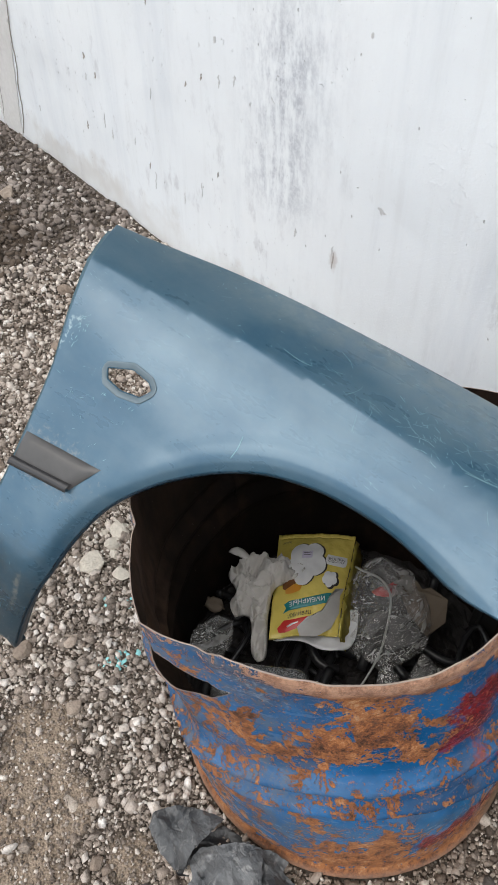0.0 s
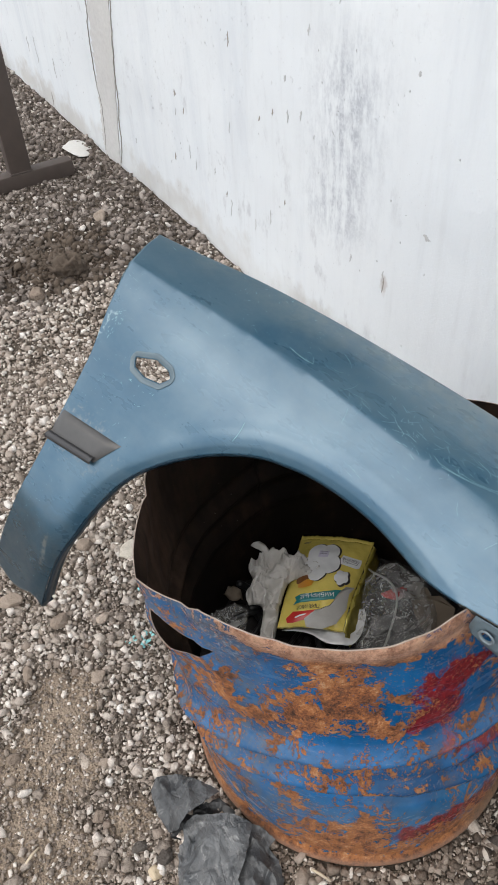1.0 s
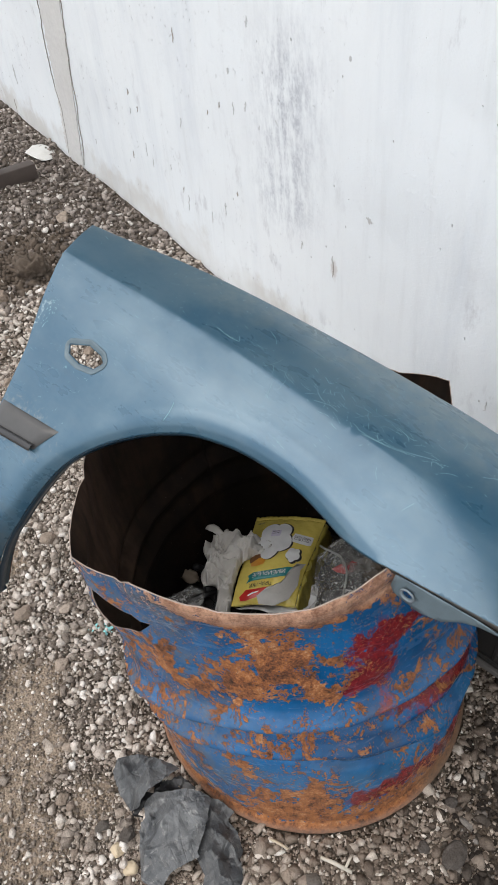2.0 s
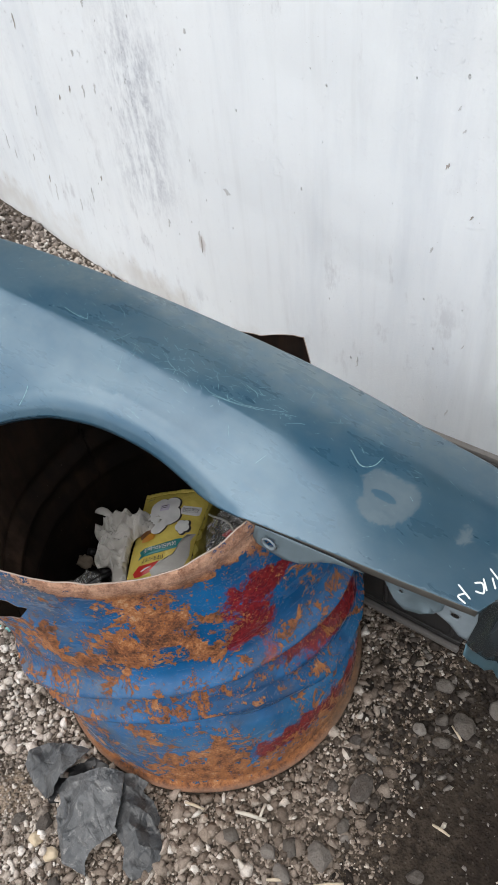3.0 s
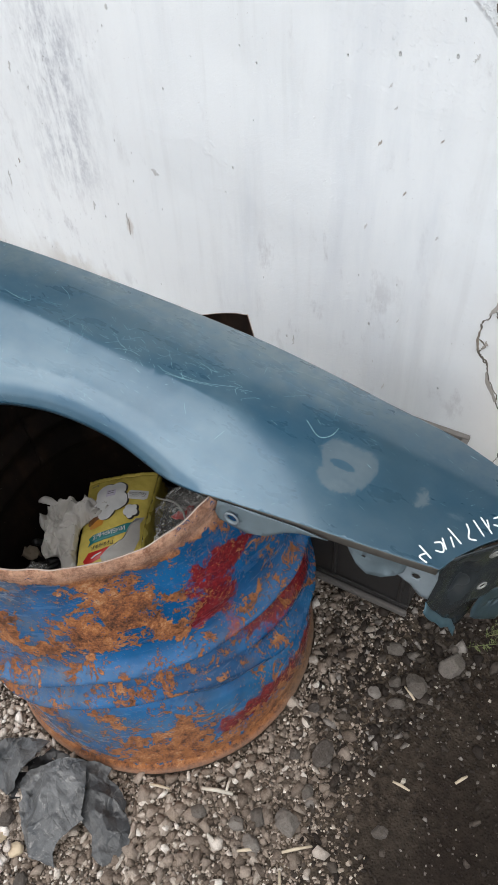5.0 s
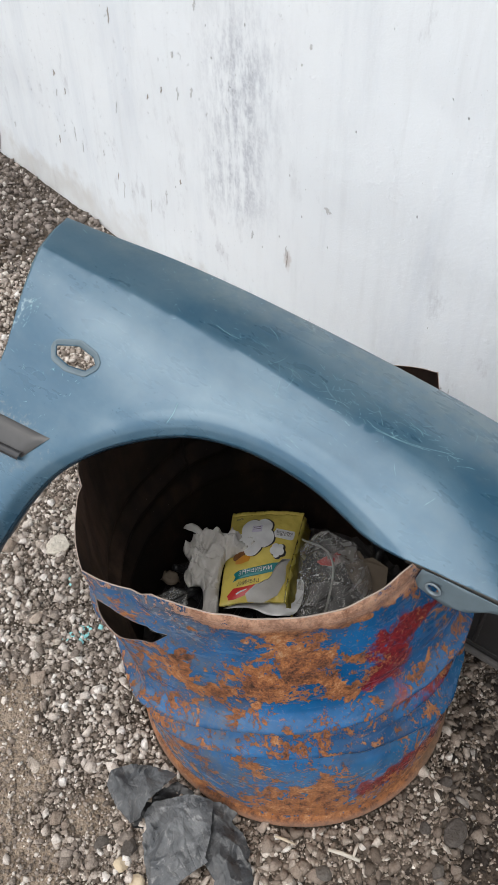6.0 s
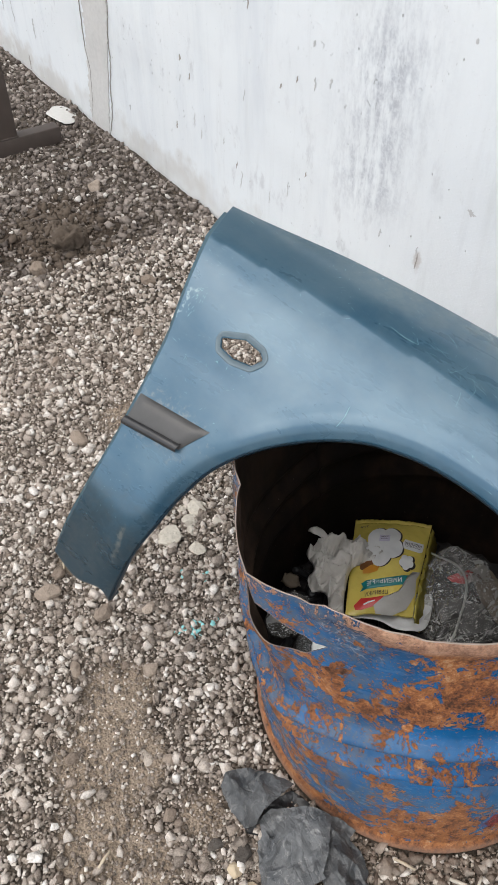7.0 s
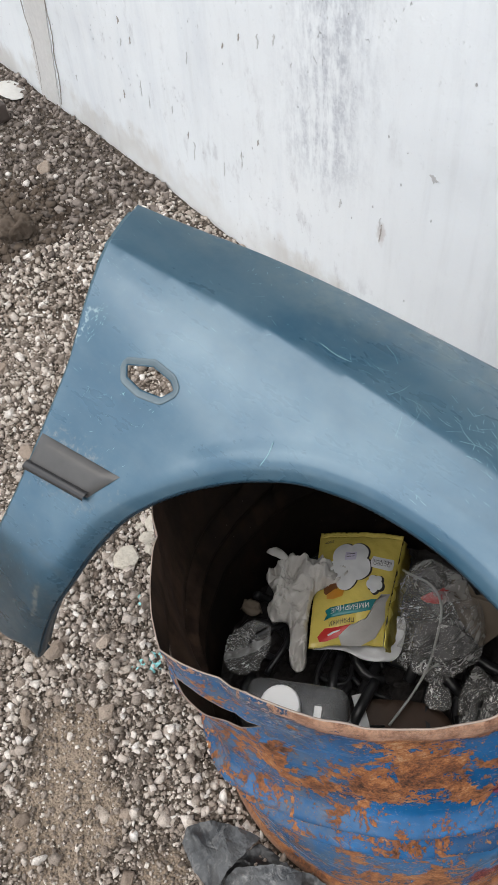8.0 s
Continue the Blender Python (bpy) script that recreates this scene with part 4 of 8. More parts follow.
    far = scatter(42000, -5.0, -1.6, -1.7, 0.61, 2, lambda xy: np.clip(1 - 0.75 * np.exp(-(((xy[:, 0] + 1.88) / 0.2) ** 2 + ((xy[:, 1] - 0.10) / 0.2) ** 2)), 0.1, 1))
    gravel("gravel", far, sizes(len(far), 0.0072, 0.42, 0.0034, 0.018), MAT_FARGRAVEL, 22, "coarser grey gravel along the white wall", 0.25, CHIPS)
    side = scatter(560, 0.14, 0.50, -0.50, 0.2, 13, lambda xy: 0.9 * (dark(xy) < 0.03))
    far_side = side[:, 0] + 0.45 * side[:, 1] > 0.22
    gravel("gravel", side[far_side], sizes(far_side.sum(), 0.0076, 0.38, 0.004, 0.016), MAT_DAMPSTONE, 33, "coarse damp stones beside the dark earth", 0.35)
    gravel("gravel", side[~far_side], sizes((~far_side).sum(), 0.0076, 0.38, 0.004, 0.016), MAT_MIDGRAVEL, 36, "coarse grey and brown stones beside the drum", 0.35)
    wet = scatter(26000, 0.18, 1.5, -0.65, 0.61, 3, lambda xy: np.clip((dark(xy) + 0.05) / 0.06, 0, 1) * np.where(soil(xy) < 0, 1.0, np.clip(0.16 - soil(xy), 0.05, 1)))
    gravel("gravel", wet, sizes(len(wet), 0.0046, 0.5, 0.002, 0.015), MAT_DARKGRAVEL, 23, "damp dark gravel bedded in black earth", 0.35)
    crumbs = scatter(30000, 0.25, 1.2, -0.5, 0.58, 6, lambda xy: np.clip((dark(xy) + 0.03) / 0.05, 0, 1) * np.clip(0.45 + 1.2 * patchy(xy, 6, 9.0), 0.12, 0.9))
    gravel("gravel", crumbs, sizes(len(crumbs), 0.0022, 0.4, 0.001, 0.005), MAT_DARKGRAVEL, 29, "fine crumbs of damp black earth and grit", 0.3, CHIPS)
    flecks = scatter(260, 0.3, 1.2, -0.5, 0.5, 15, lambda xy: 0.8 * (dark(xy) > -0.02))
    gravel("gravel", flecks, sizes(len(flecks), 0.0026, 0.4, 0.0013, 0.006), MAT_CHALKSTONE, 35, "scattered white stone flecks on the dark earth", 0.2, CHIPS)
    mound = scatter(5000, -2.15, -1.6, -0.15, 0.35, 7, lambda xy: np.exp(-(((xy[:, 0] + 1.88) / 0.17) ** 2 + ((xy[:, 1] - 0.10) / 0.15) ** 2)))
    gravel("gravel", mound, sizes(len(mound), 0.0075, 0.5, 0.003, 0.02), MAT_CLOD, 31, "dark brown crumbled earth clods", 0.3)


def stone(name, x, y, size, seed, mat=None, flat=0.7, label="", category="stone", group=""):
    """One loose stone, a lump cut by random planes."""
    rs = random.Random(seed)
    bm = bmesh.new()
    bmesh.ops.create_icosphere(bm, subdivisions=4 if size > 0.02 else 3, radius=1.0)
    cuts = [(Vector((rs.gauss(0, 1), rs.gauss(0, 1), rs.gauss(0, 1))).normalized(), rs.uniform(0.66, 0.9)) for _ in range(13)]
    st = (rs.uniform(0.95, 1.3), rs.uniform(0.75, 1.0), flat)
    for v in bm.verts:
        d = v.co.normalized()
        k = min([1.0] + [c / d.dot(n_) for n_, c in cuts if d.dot(n_) > 0.05])
        k *= 1 + 0.06 * noise.noise(d * 2.2 + Vector((seed, 0, 0))) + 0.05 * noise.noise(d * 6 + Vector((0, seed, 0))) + 0.025 * noise.noise(d * 14)
        v.co = Vector((d.x * st[0], d.y * st[1], d.z * st[2])) * k * size
    bmesh.ops.rotate(bm, verts=bm.verts, matrix=Euler((rs.uniform(-.2, .2), rs.uniform(-.2, .2), rs.uniform(0, 6.28))).to_matrix())
    low = min(v.co.z for v in bm.verts)
    for v in bm.verts:
        v.co.z -= low + 0.22 * size * flat
    ob = part(name, bm, mat or MAT_STONE, smooth=size > 0.03)
    ob.location = (x, y, float(hill(np.array(x), np.array(y))))
    return tagged(ob, label or "loose angular grey-brown stone lying on the gravel", category, group or "loose stones")


def build_stones():
    big = [(0.398, 0.001, 0.021), (0.418, -0.065, 0.012), (0.479, 0.287, 0.024), (0.452, 0.209, 0.022), (0.419, 0.192, 0.016), (0.424, -0.125, 0.024), (0.36, -0.03, 0.012), (0.545, -0.036, 0.013), (0.782, 0.054, 0.016),
           (0.40, 0.15, 0.013), (0.30, -0.21, 0.016), (0.27, -0.24, 0.012), (0.38, -0.15, 0.016), (0.36, -0.18, 0.014), (0.44, 0.16, 0.014), (0.38, 0.245, 0.016), (0.40, -0.19, 0.018), (0.335, 0.055, 0.012),
           (-0.13, -0.455, 0.012), (-0.227, -0.596, 0.014), (-0.567, -0.498, 0.024), (-0.60, -0.46, 0.016), (-1.698, -0.043, 0.03), (-1.255, 0.079, 0.018), (-1.257, -0.179, 0.016),
           (-1.24, 0.30, 0.026), (-0.85, 0.12, 0.02), (-0.95, -0.25, 0.022), (-0.75, -0.32, 0.018), (-0.46, -0.42, 0.02), (-0.42, -0.34, 0.018), (-0.30, -0.40, 0.016),
           (-0.05, -0.50, 0.014), (-0.38, -0.52, 0.016), (-0.62, -0.30, 0.02), (-1.05, 0.02, 0.02), (-1.45, 0.22, 0.024), (-2.1, 0.35, 0.03), (0.55, 0.45, 0.018), (0.62, 0.50, 0.02), (0.66, 0.33, 0.016), (0.48, 0.50, 0.014)]
    for i, (x, y, s) in enumerate(big):
        stone("stone", x, y, s, 40 + i, MAT_PALESTONE if x + 0.45 * y < 0.2 else None, flat=0.62 + 0.2 * ((i * 7) % 5) / 5)
    for i, (x, y, s, flat) in enumerate([(-0.553, -0.215, 0.030, 0.3), (-0.592, -0.12, 0.026, 0.4), (-0.57, -0.152, 0.020, 0.4), (-0.492, -0.179, 0.020, 0.5), (-0.61, -0.15, 0.013, 0.4), (-0.545, -0.165, 0.013, 0.5), (-0.535, -0.10, 0.012, 0.5)]):
        stone("plaster_lump", x, y, s, 90 + i, MAT_CHALKSTONE, flat, "flat chalky white plaster lump on the gravel", "rubble", "plaster lumps")
    stone("plaster_lump", -2.79, 0.52, 0.085, 95, MAT_WHITESLAB, 0.10, "pale broken plaster slab lying by the wall foot", "rubble")
    clod = stone("earth_clod", -1.79, 0.10, 0.060, 97, MAT_CLOD, 0.8, "crumbly dark brown clod of earth", "clod")
    for v in clod.data.vertices:
        v.co *= 1 + 0.40 * noise.noise(v.co * 28) + 0.35 * noise.noise(v.co * 70) + 0.2 * noise.noise(v.co * 160)
    for i, (x, y, s, mat) in enumerate([(0.068, -0.429, 0.017, None), (0.080, -0.455, 0.013, MAT_CREAMSTONE), (0.116, -0.448, 0.014, MAT_CREAMSTONE), (0.16, -0.47, 0.014, None), (0.03, -0.46, 0.012, None)]):
        stone("stone", x, y, s, 150 + i, mat, 0.7, "pale cream stone lying beside the plastic sheet" if mat else "")
    rs = random.Random(5)
    for i in range(54):
        cx, cy, sd = [(-0.334, -0.289, 0.010), (-0.452, -0.237, 0.007), (-0.426, -0.206, 0.006), (-0.322, -0.246, 0.006)][(0, 0, 0, 1, 2, 3)[i % 6]]
        stone("paint_flake", cx + rs.gauss(0, sd), cy + rs.gauss(0, sd), rs.uniform(0.002, 0.006), 110 + i, MAT_TEALBIT, 0.6, "turquoise paint-stained pebble on the gravel", "pebble", "turquoise pebbles")


ground = build_ground()
build_gravel()
build_stones()

# ---- wall ----
WALL_Y = 0.618


def wall_face(x, z):
    """The uneven face of the wall."""
    p = Vector((x * 1.7, 0, z * 1.7))
    return WALL_Y + 0.007 * noise.noise(p) + 0.003 * noise.noise(p * 3.1)


def build_wall():
    bm = bmesh.new()
    xs = np.r_[-9, -7, np.arange(-5, 1.6, 0.03), 2.5, 5]
    zs = np.r_[-0.1, np.arange(0, 1.13, 0.03), 1.15]
    grid = []
    for z in zs:
        row = []
        for x in xs:
            row.append(bm.verts.new((x, wall_face(x, z), z)))
        grid.append(row)
    for a, b in zip(grid[:-1], grid[1:]):
        for i in range(len(xs) - 1):
            bm.faces.new((a[i], a[i + 1], b[i + 1], b[i]))
    back = [bm.verts.new((x, WALL_Y + 0.3, z)) for x, z in ((-9, -0.1), (5, -0.1), (5, 1.15), (-9, 1.15))]
    bm.faces.new(list(reversed(back)))
    bm.faces.new([*grid[-1], back[2], back[3]])
    bm.faces.new([r[0] for r in grid] + [back[3], back[0]])
    bm.faces.new(list(reversed([r[-1] for r in grid])) + [back[1], back[2]])
    return tagged(part("wall_north", bm, MAT_WALL), "whitewashed rough-plastered wall with grey run-off stains", "wall", kind="structure")


def ragged(points, rs, rough=0.16, levels=4):
    """A broken line through points, roughened by halving."""
    p = np.array(points, float)
    for k in range(levels):
        mid = (p[:-1] + p[1:]) / 2
        d = np.diff(p, axis=0)
        mid = mid + np.stack([-d[:, 1], d[:, 0]], 1) * rs.normal(0, rough, (len(d), 1)) + d * rs.uniform(-0.15, 0.15, (len(d), 1))
        q = np.empty((len(p) + len(mid), 2))
        q[0::2], q[1::2] = p, mid
        p = q
    return p


def ribbon(points, widths, y, seed, rough=0.16, depth=0.004, levels=4, jag=0.6):
    """A flat, ragged strip on the wall face along points of x, z."""
    rs = np.random.RandomState(seed)
    pts = ragged(points, rs, rough, levels)
    n = len(pts)
    wd = np.interp(np.linspace(0, 1, n), np.linspace(0, 1, len(widths)), widths)
    d = np.gradient(pts, axis=0)
    nrm = np.stack([-d[:, 1], d[:, 0]], 1) / np.maximum(np.linalg.norm(d, axis=1, keepdims=True), 1e-6)
    wave = np.array([[abs(noise.noise(Vector((i * 0.23, seed, s)))) * 2.2 for i in range(n)] for s in (0, 5)])
    v, f = [], []
    for i, (p, n_, w) in enumerate(zip(pts, nrm, wd)):
        a, b = [w * 0.5 * (1 - jag + jag * wave[s, i] * 2) + 0.0001 for s in (0, 1)]
        l, r = p + n_ * a, p - n_ * b
        yl, yr = wall_face(*l) + y, wall_face(*r) + y
        v += [(l[0], yl, l[1]), (r[0], yr, r[1]), (l[0], yl + depth, l[1]), (r[0], yr + depth, r[1])]
    for i in range(n - 1):
        a, b = 4 * i, 4 * i + 4
        f += [(a, a + 1, b + 1, b), (a + 2, a, b, b + 2), (a + 1, a + 3, b + 3, b + 1)]
    f += [(0, 2, 3, 1), (len(v) - 4, len(v) - 3, len(v) - 1, len(v) - 2)]
    return v, f


def build_wall_details(wall):
    y = -0.0012
    v, f = ribbon([(-2.42, 1.1), (-2.46, 0.75), (-2.52, 0.4), (-2.585, 0.1), (-2.60, -0.02)], [0.24, 0.23, 0.20, 0.18, 0.17], -0.004, 3, 0.008, 0.02, 5, 0.1)
    from_lists("render_strip", v, f, MAT_RENDER, wall, "rough grey unpainted render strip", False)
    for side, pts in enumerate(([(-2.555, 1.1), (-2.60, 0.72), (-2.645, 0.38), (-2.675, 0.02)], [(-2.30, 1.1), (-2.35, 0.75), (-2.415, 0.4), (-2.50, 0.02)])):
        v, f = ribbon(pts, [0.0015, 0.0006, 0.003, 0.0004, 0.0012, 0.0004, 0.002, 0.0004], -0.0055, 5 + side, 0.04, levels=5)
        from_lists("crack", v, f, MAT_CRACKMID, wall, "dark ragged crack", False)
    main = [(0.142, 1.02), (0.152, 0.985), (0.160, 0.966), (0.188, 0.955), (0.192, 0.944), (0.201, 0.932), (0.205, 0.916), (0.210, 0.899), (0.217, 0.884), (0.234, 0.875), (0.247, 0.863), (0.253, 0.838)]
    low = [(0.271, 0.780), (0.279, 0.768), (0.287, 0.742), (0.286, 0.711), (0.283, 0.659), (0.269, 0.637), (0.262, 0.588), (0.255, 0.547), (0.247, 0.526), (0.236, 0.485), (0.241, 0.439), (0.260, 0.428), (0.272, 0.384), (0.297, 0.350), (0.319, 0.327), (0.337, 0.306), (0.352, 0.287), (0.346, 0.249), (0.330, 0.207), (0.305, 0.150)]
    lines = [(main, [0.003, 0.0012, 0.0008, 0.0022, 0.001, 0.0006, 0.0014, 0.0008]), (low, [0.0016, 0.0012, 0.0026, 0.0005, 0.0009, 0.0014, 0.0012, 0.0018, 0.0006, 0.0016, 0.0022, 0.0012, 0.0005]),
             ([(0.255, 0.547), (0.261, 0.525), (0.272, 0.490), (0.288, 0.454), (0.313, 0.410), (0.330, 0.365), (0.336, 0.337), (0.337, 0.306)], [0.0006, 0.0010, 0.0006, 0.0012, 0.0007]),
             ([(0.195, 0.968), (0.206, 0.956), (0.207, 0.944), (0.211, 0.933)], [0.002, 0.001, 0.0005]), ([(0.279, 0.579), (0.296, 0.588), (0.313, 0.596)], [0.0005, 0.0008, 0.0004]),
             ([(0.346, 0.300), (0.359, 0.310), (0.372, 0.309)], [0.001, 0.0006, 0.0003]), ([(0.241, 0.439), (0.256, 0.424), (0.266, 0.424)], [0.003, 0.0015, 0.0004])]
    for k, (pts, wd) in enumerate(lines):
        v, f = ribbon([(px + 0.009, pz) for px, pz in pts], [1.5 * q for q in wd], y, 11 + k, 0.11)
        from_lists("crack", v, f, MAT_CRACKDARK, wall, "dark ragged crack through the plaster", False)
    broken = [([(0.252, 0.842), (0.256, 0.820), (0.263, 0.798), (0.270, 0.778)], [0.006, 0.022, 0.019, 0.003]), ([(0.157, 0.968), (0.172, 0.960), (0.188, 0.954)], [0.006, 0.012, 0.004]), ([(0.217, 0.885), (0.230, 0.875), (0.246, 0.862)], [0.007, 0.012, 0.003]),
              ([(0.278, 0.772), (0.284, 0.757), (0.288, 0.740)], [0.006, 0.007, 0.003]), ([(0.285, 0.664), (0.282, 0.657)], [0.009, 0.007]), ([(0.258, 0.556), (0.252, 0.536), (0.247, 0.524)], [0.007, 0.007, 0.002]), ([(0.237, 0.490), (0.236, 0.462), (0.241, 0.442)], [0.002, 0.005, 0.003]),
              ([(0.266, 0.404), (0.275, 0.380), (0.297, 0.348)], [0.002, 0.008, 0.004]), ([(0.350, 0.290), (0.350, 0.268), (0.340, 0.240)], [0.008, 0.010, 0.003]), ([(0.286, 0.715), (0.288, 0.700)], [0.002, 0.006])]
    for k, (pts, w) in enumerate(broken):
        v, f = ribbon([(px + 0.009, pz) for px, pz in pts], w, y - 0.001, 34 + k, 0.04, 0.004, 3, 0.3)
        from_lists("broken_plaster", v, f, MAT_CRACK if k % 2 == 0 else MAT_CRACKMID, wall, "patch of exposed brown mortar", False)
    # knocks through the whitewash: x, z, length, width
    knocks = [(0.260, 0.459, 0.024, 0.008), (0.387, 0.363, 0.036, 0.010), (0.363, 0.417, 0.012, 0.006), (0.353, 0.207, 0.010, 0.008), (0.146, 0.917, 0.016, 0.007), (0.008, 0.848, 0.010, 0.005), (-0.002, 0.753, 0.014, 0.006), (0.078, 0.423, 0.012, 0.004), (0.131, 0.625, 0.012, 0.004), (0.057, 0.682, 0.012, 0.004), (-0.016, 0.593, 0.016, 0.005), (0.022, 0.816, 0.008, 0.004), (0.113, 0.789, 0.008, 0.003), (-0.184, 0.239, 0.040, 0.004), (0.063, 0.241, 0.022, 0.005),
              (-1.479, 0.731, 0.050, 0.010), (-1.079, 0.837, 0.032, 0.012), (-1.180, 0.704, 0.020, 0.014), (-1.878, 0.479, 0.026, 0.014), (-1.170, 0.611, 0.040, 0.009), (-1.110, 0.631, 0.032, 0.010), (-1.245, 0.600, 0.022, 0.008), (-1.498, 0.481, 0.040, 0.006), (-1.884, 0.416, 0.028, 0.008), (-1.926, 0.247, 0.034, 0.014), (-2.296, 0.184, 0.026, 0.010), (-3.215, 0.230, 0.110, 0.018), (-3.362, 0.049, 0.080, 0.020), (-3.470, 0.255, 0.150, 0.016), (-3.590, 0.254, 0.090, 0.020),
              (-1.821, 0.437, 0.026, 0.010), (-1.798, 0.306, 0.060, 0.008), (-1.757, 0.273, 0.040, 0.008), (-1.321, 0.561, 0.018, 0.009), (-0.677, 0.842, 0.010, 0.014), (-0.599, 0.512, 0.014, 0.030), (-0.731, 0.323, 0.060, 0.006), (-0.735, 0.345, 0.040, 0.005), (-0.873, 0.332, 0.030, 0.010), (-1.191, 0.361, 0.020, 0.010), (-1.271, 0.282, 0.060, 0.007), (-1.519, 0.212, 0.070, 0.008), (-1.545, 0.250, 0.030, 0.006), (-1.36, 0.22, 0.05, 0.006), (-1.62, 0.30, 0.03, 0.007)]
    for i, (x, z, ln, w) in enumerate(knocks):
        ln, w = ln * 0.8, w * 0.62
        v, f = ribbon([(x + 0.002, z + ln / 2), (x, z), (x - 0.003, z - ln / 2)], [w * 0.3, w, w * 0.8, w * 0.3], y, 60 + i, 0.10, 0.004, 4, 0.7)
        from_lists("plaster_chip", v, f, MAT_CHIPGREY if i % 3 else MAT_CRACKMID, wall, "", False)


wall = build_wall()
# Unseen dark panel, added so the fender's top face mirrors something dark.
upper = part("unseen_dark_upper", box_bm(-9, 5, WALL_Y + 0.01, WALL_Y + 0.29, 1.151, 3.4), MAT_UPPER, smooth=False)
tagged(upper, "unseen plain dark panel added above the white wall to darken the fender's reflection", "wall", kind="structure")
build_wall_details(wall)
# Unseen overhead panel, added to block the sky mirrored in the fender's nose.
overhang = part("unseen_dark_overhang", box_bm(-9, 5, 0.12, WALL_Y + 0.29, 3.401, 3.5), MAT_UPPER, smooth=False)
tagged(overhang, "unseen plain dark panel added overhead to darken the nose reflection", "roof", kind="structure")


# ---- oil drum ----
RIM_A = [-180, -150, -135, -122, -108, -92, -83, -73, -69, -65, -61, -55, -44, -28, -13, -4, 10, 30, 45, 60, 73.5, 75, 76, 88, 100, 110, 140, 180]
RIM_Z = [0.53, 0.545, 0.555, 0.558, 0.565, 0.561, 0.565, 0.563, 0.572, 0.590, 0.588, 0.583, 0.576, 0.574, 0.588, 0.598, 0.605, 0.60, 0.55, 0.50, 0.50, 0.54, 0.575, 0.546, 0.516, 0.51, 0.51, 0.53]
DENT_A = [-180, -150, -135, -122, -110, -104, -98, -92, -85, -80, -73, -66, -58, -50]
DENT_R = [0.0, -0.006, -0.012, -0.029, -0.036, -0.022, -0.006, 0.009, 0.024, 0.018, 0.006, 0.010, 0.004, 0.0]


def low_slit(a):
    return float(np.interp(a, [-92, -90, -87, -84, -81, -74, -71.7, -67], [0.500, 0.455, 0.418, 0.420, 0.427, 0.447, 0.461, 0.489]))


def top_slit(a):
    return float(np.interp(a, SLIT_A, SLIT_Z))


SLIT_A = [-92, -90, -86, -81, -75.6, -70, -67]
SLIT_Z = [0.503, 0.512, 0.508, 0.506, 0.490, 0.487, 0.492]


FOLD_A = [-180, -110, -90, -72, -60, -50, -42, -36, -28, -20, -14, -5, 5, 16, 38, 70, 120, 180]
FOLDS = [([0.345, 0.30, 0.285, 0.300, 0.325, 0.342, 0.348, 0.350, 0.350, 0.350, 0.350, 0.347, 0.344, 0.338, 0.325, 0.33, 0.345, 0.345], 0.0125, 0.020),
         ([0.315, 0.262, 0.245, 0.258, 0.283, 0.305, 0.317, 0.321, 0.320, 0.314, 0.308, 0.296, 0.283, 0.264, 0.240, 0.28, 0.31, 0.315], 0.0085, -0.030),
         ([0.285, 0.225, 0.212, 0.225, 0.248, 0.266, 0.274, 0.276, 0.272, 0.262, 0.252, 0.232, 0.212, 0.190, 0.170, 0.23, 0.28, 0.285], 0.013, 0.015),
         ([0.250, 0.195, 0.182, 0.195, 0.218, 0.236, 0.238, 0.236, 0.222, 0.204, 0.194, 0.178, 0.162, 0.142, 0.130, 0.19, 0.24, 0.250], 0.0085, -0.023),
         ([0.395, 0.345, 0.325, 0.340, 0.366, 0.378, 0.384, 0.386, 0.386, 0.387, 0.388, 0.386, 0.384, 0.376, 0.362, 0.37, 0.39, 0.395], 0.012, -0.005)]


